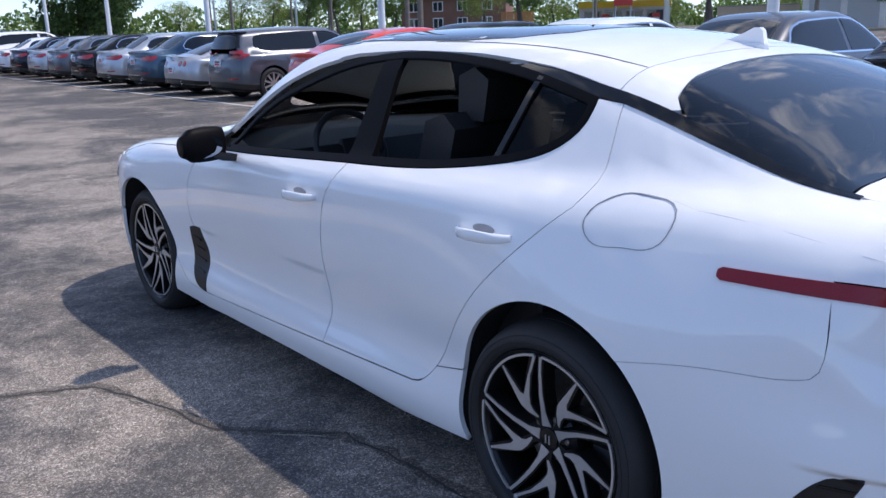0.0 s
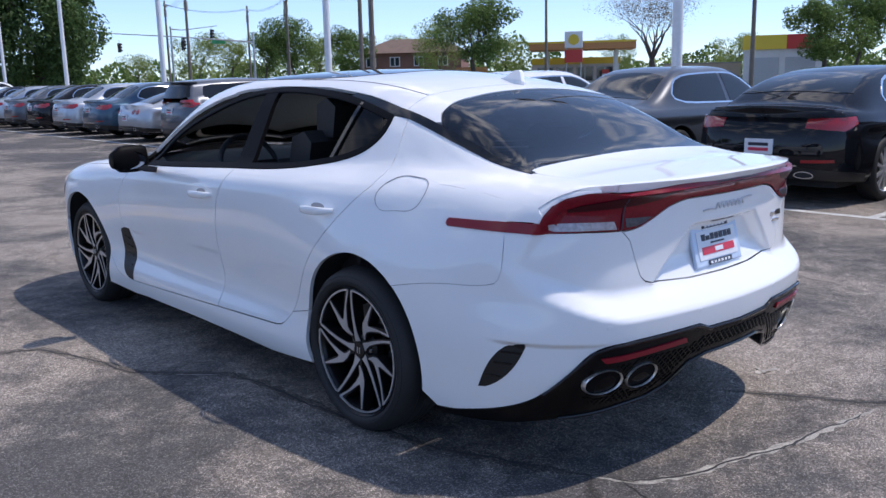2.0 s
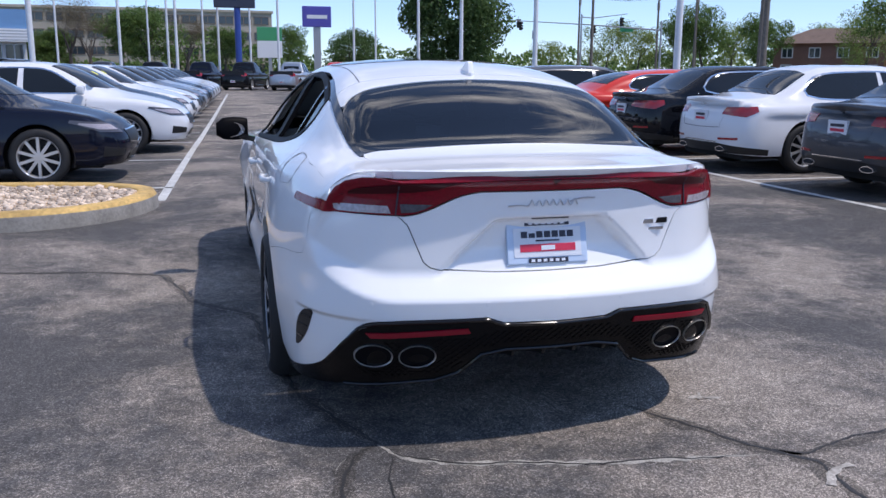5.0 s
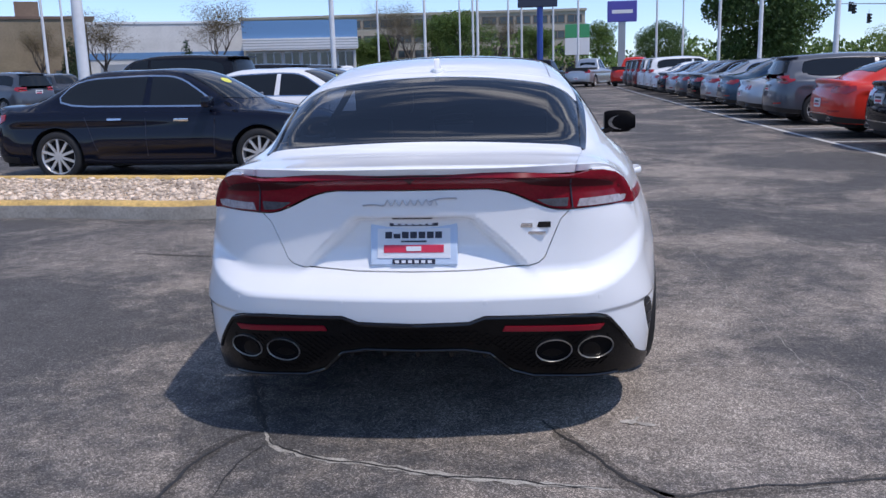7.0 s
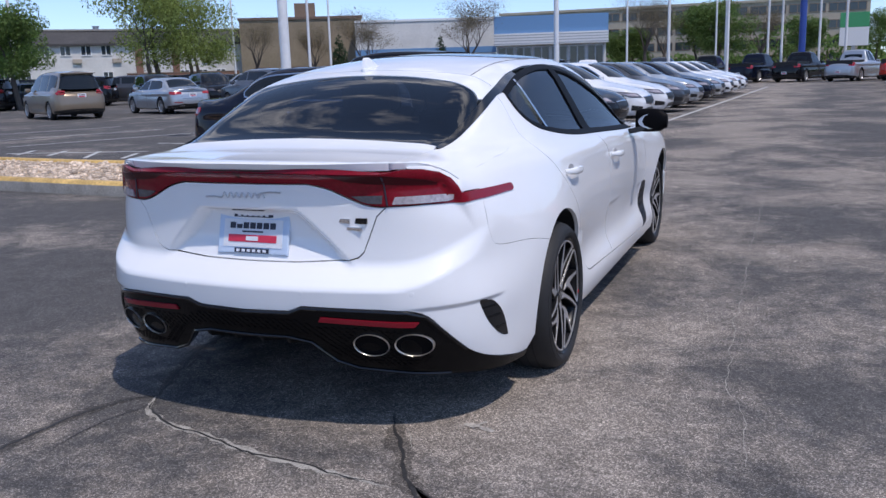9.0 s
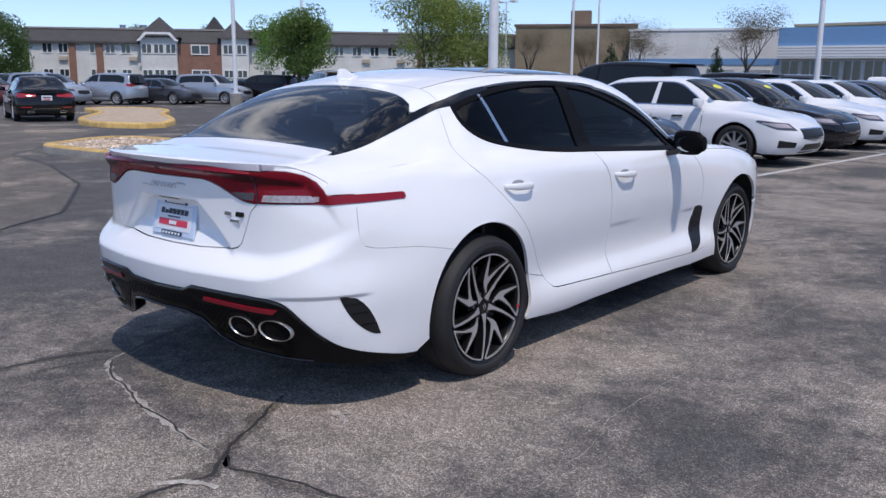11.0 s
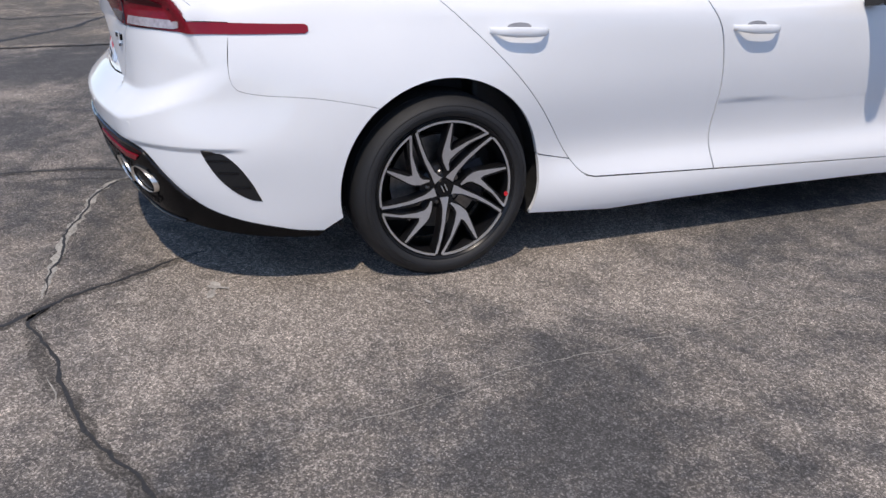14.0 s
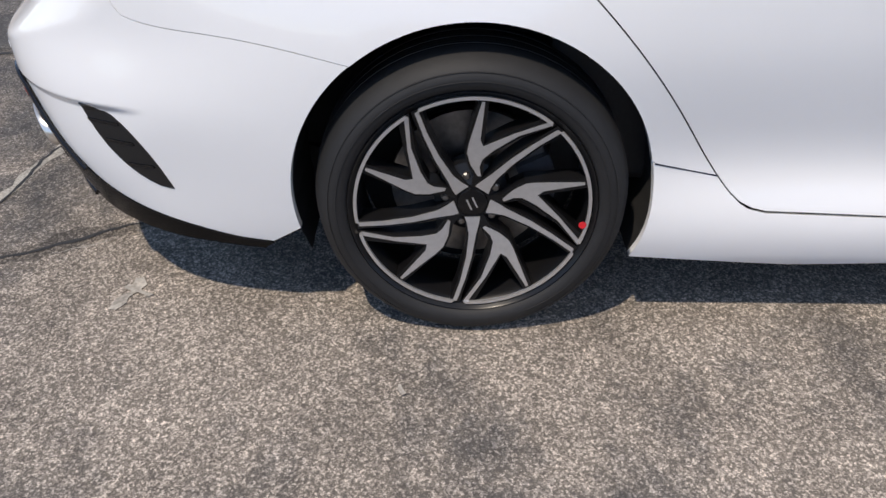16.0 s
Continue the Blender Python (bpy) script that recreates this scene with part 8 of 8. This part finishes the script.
b, L = building("auto_shop", "white workshop with a yellow and red band", (80.2, 42.4), (83.5, 35.8), 9, 4.2, M_SIDING)
part("yellow_band", box(-0.1, -0.2, 3.6, L * 0.55, 0.02, 5.0), M_SIGNYELLOW, b, "yellow sign band")
part("red_band", box(L * 0.55, -0.2, 3.6, L + 0.1, 0.02, 5.0), M_SIGNRED, b, "red sign band")
for k in range(2):
    part("garage_door", box(0.6 + 3.4 * k, -0.05, 0, 3.4 + 3.4 * k, 0.02, 2.8, 0.02), M_GALV, b, "grey roller door")

b, L = building("brick_house", "brick house with a brown hip roof", (69.5, 93.4), (78.5, 82.6), 9, 5.0, M_BRICKFAR, "house")
hip = bmesh.new()
hv = [hip.verts.new(q) for q in ((-0.6, -0.6, 5.0), (L + 0.6, -0.6, 5.0), (L + 0.6, 9.6, 5.0), (-0.6, 9.6, 5.0), (3.5, 4.5, 7.0), (L - 3.5, 4.5, 7.0))]
for f in ((0, 1, 5, 4), (1, 2, 5), (2, 3, 4, 5), (3, 0, 4), (3, 2, 1, 0)):
    hip.faces.new([hv[i] for i in f])
part("roof", hip, M_ROOFBROWN, b)
for k in range(4):
    far_window(b, 1.0 + 3.3 * k, 1.0, 1.4, 1.4, -0.03)
    far_window(b, 1.0 + 3.3 * k, 3.2, 1.4, 1.3, -0.03)

b, L = building("brick_house", "brick house beyond the far lot", (-108.0, 4.0), (-100.5, 13.5), 9, 5.2, M_BRICKFAR, "house")
gable_roof(b, L, 9, 5.2, 7.4, M_ROOFBROWN)
for k in range(3):
    far_window(b, 1.2 + 3.7 * k, 1.0, 1.5, 1.4, -0.03)
    far_window(b, 1.2 + 3.7 * k, 3.5, 1.5, 1.2, -0.03)
b, L = building("garden_wall", "low tan stucco wall by the road", (80.2, 51.9), (84.4, 45.0), 0.3, 2.4, M_TANWALL, "wall")
part("coping", box(-0.05, -0.06, 2.4, L + 0.05, 0.36, 2.52, 0.01), M_KERB, b)
fence = thing("fence", "orange-brown slatted fence by the fuel station", "fence", m=pose(65.3, 69.4, 0, 0, 0, -44))
for k in range(18):
    part("slat", box(k * 0.2, 0, 0.08, k * 0.2 + 0.17, 0.03, 2.65), M_CANOPY, fence)
for k in range(3):
    part("post", box(k * 1.75 - 0.05, 0.03, 0, k * 1.75 + 0.05, 0.13, 2.7), M_BROWN, fence)

# ---- trees ----
M_BARK = mat("grey-brown bark", (0.085, 0.07, 0.058), 0.9, grain=0.35, scale=14, bump=0.4)


def leaf_material(name, base, lively=0.4):
    """Thin leaves: part of the light passes through."""
    m = mat(name, base, 0.6, grain=0.2, scale=2.0, spec=0.3)
    island_variation(m, lively)
    nt = m.node_tree
    p = nt.nodes["Principled BSDF"]
    tl, mx = nt.nodes.new("ShaderNodeBsdfTranslucent"), nt.nodes.new("ShaderNodeMixShader")
    nt.links.new(p.inputs["Base Color"].links[0].from_socket, tl.inputs[0])
    mx.inputs[0].default_value = 0.45
    nt.links.new(p.outputs[0], mx.inputs[1])
    nt.links.new(tl.outputs[0], mx.inputs[2])
    nt.links.new(mx.outputs[0], nt.nodes["Material Output"].inputs[0])
    return m


LEAF = {"s": leaf_material("spring leaves", (0.23, 0.29, 0.08)), "l": leaf_material("green leaves", (0.12, 0.19, 0.05)), "d": leaf_material("dark leaves", (0.085, 0.145, 0.045)), "b": leaf_material("bronze buds", (0.15, 0.12, 0.07)), "c": leaf_material("conifer needles", (0.04, 0.075, 0.035)), "g": leaf_material("bright green leaves", (0.16, 0.30, 0.05))}


def leaf_cloud(centres, radii, count, size, rnd, low=0.25):
    """Small bent leaf clumps scattered through a set of uneven lobes."""
    v, f = [], []
    weights = np.array([r ** 2 for r in radii])
    cum = np.cumsum(weights / weights.sum())
    for _ in range(count):
        i = int(np.searchsorted(cum, rnd.random()))
        i = min(i, len(centres) - 1)
        d = np.array([rnd.gauss(0, 1), rnd.gauss(0, 1), rnd.gauss(0, 1)])
        d /= np.linalg.norm(d)
        c = centres[i] + d * radii[i] * (0.45 + 0.62 * rnd.random() ** 0.6) * np.array([1, 1, 0.85])
        n = d * 0.6 + np.array([rnd.uniform(-1, 1), rnd.uniform(-1, 1), rnd.uniform(-0.4, 1.0)])
        n /= np.linalg.norm(n)
        a = np.cross(n, [rnd.uniform(-1, 1), rnd.uniform(-1, 1), rnd.uniform(-1, 1)])
        a /= max(np.linalg.norm(a), 1e-6)
        b_ = np.cross(n, a)
        s = size * rnd.uniform(0.5, 1.3)
        k = len(v)
        v += [c + a * s, c + b_ * s * 0.45 + n * s * 0.15, c - a * s * 0.9, c - b_ * s * 0.5 + n * s * 0.12]
        f.append((k, k + 1, k + 2, k + 3))
    return v, f


def tree(kind_, h, r, seed):
    """Trunk and limbs in one mesh, crown of leaf clumps in another; base at the origin."""
    rnd = random.Random(seed)
    words = {"s": "light green spring tree with loose foliage", "l": "green leafy tree with a rounded crown", "d": "dense dark green tree with a full crown", "b": "nearly bare tree with fine bronze twigs", "c": "dark narrow conifer with drooping tiers", "g": "bright green rounded tree in the far lot"}[kind_]
    t = thing("tree", words, "tree", "trees round the lot")
    wood = bmesh.new()
    tips = []

    def limb(p, d, length, rad, depth):
        pts, rads = [p], [rad]
        q = p
        for k in range(3):
            d = (d + Vector((rnd.uniform(-1, 1), rnd.uniform(-1, 1), rnd.uniform(-0.2, 0.7))) * 0.16).normalized()
            q = q + d * (length / 3)
            pts.append(q)
            rads.append(rad * (1 - 0.2 * (k + 1)))
        add_tube(wood, pts, rads, 7 if depth == 0 else 4, cap=False)
        if depth >= (5 if kind_ == "b" else 2):
            tips.append(pts[-1])
            return
        for k in range(5 if depth == 0 else 2 if kind_ == "b" and depth == 4 else 3):
            a = rnd.uniform(0, 6.28)
            sp_ = rnd.uniform(0.35, 0.95)
            nd = (d + Vector((math.cos(a), math.sin(a), 0.15)) * sp_).normalized()
            start = pts[2] if k == 0 and depth else pts[-1]
            limb(start, nd, length * rnd.uniform(0.6, 0.85), rads[-1] * (0.82 if kind_ == "b" else 0.72), depth + 1)
    if kind_ == "c":
        add_tube(wood, [(0, 0, 0), (0, 0, h * 0.5), (0, 0, h)], [0.12, 0.07, 0.015], 7)
        cs, rd = [], []
        for k in range(26):
            z = h * (0.08 + 0.9 * k / 26)
            rr_ = r * (1 - z / h) ** 0.8
            for j in range(4):
                a = rnd.uniform(0, 6.28)
                cs.append(np.array([rr_ * 0.6 * math.cos(a), rr_ * 0.6 * math.sin(a), z]))
                rd.append(rr_ * 0.5 + 0.05)
        v, f = leaf_cloud(cs, rd, 3000, 0.14, rnd)
    else:
        limb(Vector((0, 0, 0)), Vector((0, 0, 1)), h * (0.32 if kind_ != "d" else 0.28), (0.060 if kind_ == 'b' else 0.026) * h, 0)
        # fit the limbs into the crown's size
        zmax, xmax = max(p.z for p in tips), max(math.hypot(p.x, p.y) for p in tips)
        kz, kx = h * 0.90 / zmax, r * 0.86 / max(xmax, 0.1)
        for vv in wood.verts:
            w = min(1.0, vv.co.z / (h * 0.2))
            vv.co.z *= kz
            vv.co.x *= 1 + (kx - 1) * w
            vv.co.y *= 1 + (kx - 1) * w
        cs = [np.array([p.x * kx, p.y * kx, p.z * kz]) for p in tips]
        if kind_ == "b":
            rd = [r * rnd.uniform(0.14, 0.24) for _ in cs]
            v, f = leaf_cloud(cs, rd, 8000, 0.055, rnd)
        else:
            cs += [np.array([r * 0.62 * rnd.uniform(-1, 1), r * 0.62 * rnd.uniform(-1, 1), h * rnd.uniform(0.24 if kind_ == 'd' else 0.34, 0.85)]) for _ in range(30 if kind_ == 'd' else 18)]
            if kind_ == "d":
                cs = []
                for _ in range(70):
                    a, zz = rnd.uniform(0, 6.28), rnd.uniform(-1, 1)
                    q = math.sqrt(1 - zz * zz) * rnd.uniform(0.55, 0.85)
                    cs.append(np.array([r * q * math.cos(a), r * q * math.sin(a), h * (0.55 + 0.38 * zz)]))
            rd = [r * rnd.uniform(0.20, 0.36) for _ in cs]
            v, f = leaf_cloud(cs, rd, {"s": 8000, "l": 11000, "d": 26000, "g": 17000}[kind_], {"s": 0.10, "l": 0.12, "d": 0.13, "g": 0.12}[kind_] * (h / 8), rnd)
    part("trunk", wood, M_BARK, t, smooth=True)
    put("crown", mesh("crown", v, f, LEAF[kind_], smooth=False), t)
    return t


TREES = (("D", 16, 56, 10, 4.2), ("s", 50, 120.5, 6, 3), ("s", 53.1, 108, 8.5, 4), ("s", 59.1, 110.5, 8, 3.5), ("l", 65.8, 112.5, 9, 4), ("l", 62, 97.2, 10, 4.5), ("l", 65, 89.1, 8.5, 3.5), ("s", 75.8, 112.1, 9, 4), ("s", 80.7, 95.9, 8, 4), ("l", 63.6, 64.2, 10, 5))
TREES += (("s", 70.5, 78.2, 9, 4), ("s", 73.1, 68.7, 6.5, 3), ("b", 55, 35.7, 9, 5.5), ("s", 97.4, 70.9, 7, 3), ("s", 101.5, 55.5, 6.5, 3.2), ("l", 70, 29.3, 7.5, 3.6), ("l", 75.5, 29.2, 8.5, 4), ("b", 81.6, 101.6, 8, 4), ("b", -14.4, 93.8, 10, 4.5), ("l", -7.5, 99.5, 8.5, 4.5))
TREES += (("l", -17.8, 101.4, 5.5, 3), ("b", -3, 106.7, 9, 4), ("l", 1.5, 112.7, 7, 3.5), ("l", 10, 119.2, 7.5, 3.5), ("d", 15.2, 93.4, 5.6, 3.2), ("l", -24, 112.5, 8, 4), ("b", 77.3, 85.6, 8, 5), ("l", -36.8, 29.6, 5.6, 2.4), ("s", -48.9, 54.2, 10, 4), ("s", -48.7, 59.5, 9.5, 4))
TREES += (("b", -54.2, 77.7, 8.5, 4), ("b", -51, 84.5, 8, 3), ("c", -45.5, 80.7, 6, 1.6), ("b", -40.1, 76.8, 8.5, 4.5), ("c", -32.4, 78.1, 5.2, 1.4), ("b", -28.3, 75.4, 9.5, 4.5), ("b", -13.2, 98.8, 9, 5), ("l", -16.8, 101.3, 6, 3), ("l", -10.2, 106.3, 8, 4), ("d", -104.4, 25.5, 6.5, 4))
TREES += (("b", -95.5, 30.6, 10, 6), ("d", -89.1, 33.4, 8, 4.2), ("l", -110.2, 47.7, 7.5, 3), ("d", -111.7, 75.4, 9, 4), ("d", -121.6, 69.1, 9, 4), ("g", -54.6, 43.4, 7, 3.6), ("s", -49.5, 55.9, 10, 5), ("s", -50, 62, 9, 4), ("l", -108.8, 31.8, 7, 4))
made_trees = {}
rt = random.Random(8)
for i, (k_, x, y, h, r) in enumerate(TREES):
    variant = i % (3 if k_ in "sl" else 2 if k_ == "b" else 1)
    key = (k_, variant)
    m = pose(x, y, 0, 0, 0, rt.uniform(0, 360))
    if key not in made_trees:
        made_trees[key] = (tree(k_.lower(), h, r, 300 + 17 * len(made_trees)), h, r)
        made_trees[key][0].matrix_basis = m
    else:
        src, h0, r0 = made_trees[key]
        copy_thing(src, m @ Matrix.Diagonal((r / r0, r / r0, h / h0, 1)))

# far belt of woods
rw = np.random.default_rng(12)


def unit(v):
    return v / np.maximum(np.linalg.norm(v, axis=1, keepdims=True), 1e-9)


for seed_, words, kk, d0, dens in ((1, "far belt of green woods", "l", 175, 30000), (2, "far belt of pale spring woods", "s", 205, 22000), (3, "far belt of dark woods", "d", 225, 20000)):
    ang = np.radians(rw.uniform(-80, 86, dens))
    top = 6.0 + 2.2 * np.sin(ang * 23 + seed_) + 1.6 * np.sin(ang * 61 + 2 * seed_) + 0.9 * np.sin(ang * 140)
    top = np.where(np.sin(ang * 31 + 1.7 * seed_) < (-0.45 if seed_ == 1 else 0.05), top * 0.6, top)
    d = d0 + rw.uniform(-5, 5, dens)
    c = np.stack([d * np.sin(ang), d * np.cos(ang), np.maximum(0.2, top) * rw.random(dens) ** 0.7], 1)
    n = unit(np.stack([rw.uniform(-1, 1, dens), rw.uniform(-1, 0.2, dens), rw.uniform(-0.2, 1, dens)], 1))
    a = unit(np.cross(n, rw.uniform(-1, 1, (dens, 3))))
    b_ = np.cross(n, a)
    s = rw.uniform(0.25, 0.6, (dens, 1))
    v = np.stack([c + a * s, c + b_ * s * 0.6, c - a * s, c - b_ * s * 0.6], 1).reshape(-1, 3)
    wd = put("woods", mesh("woods", v, np.arange(dens * 4).reshape(-1, 4), LEAF[kk], smooth=False))
    tagged(wd, words, "woods", kind="stuff")
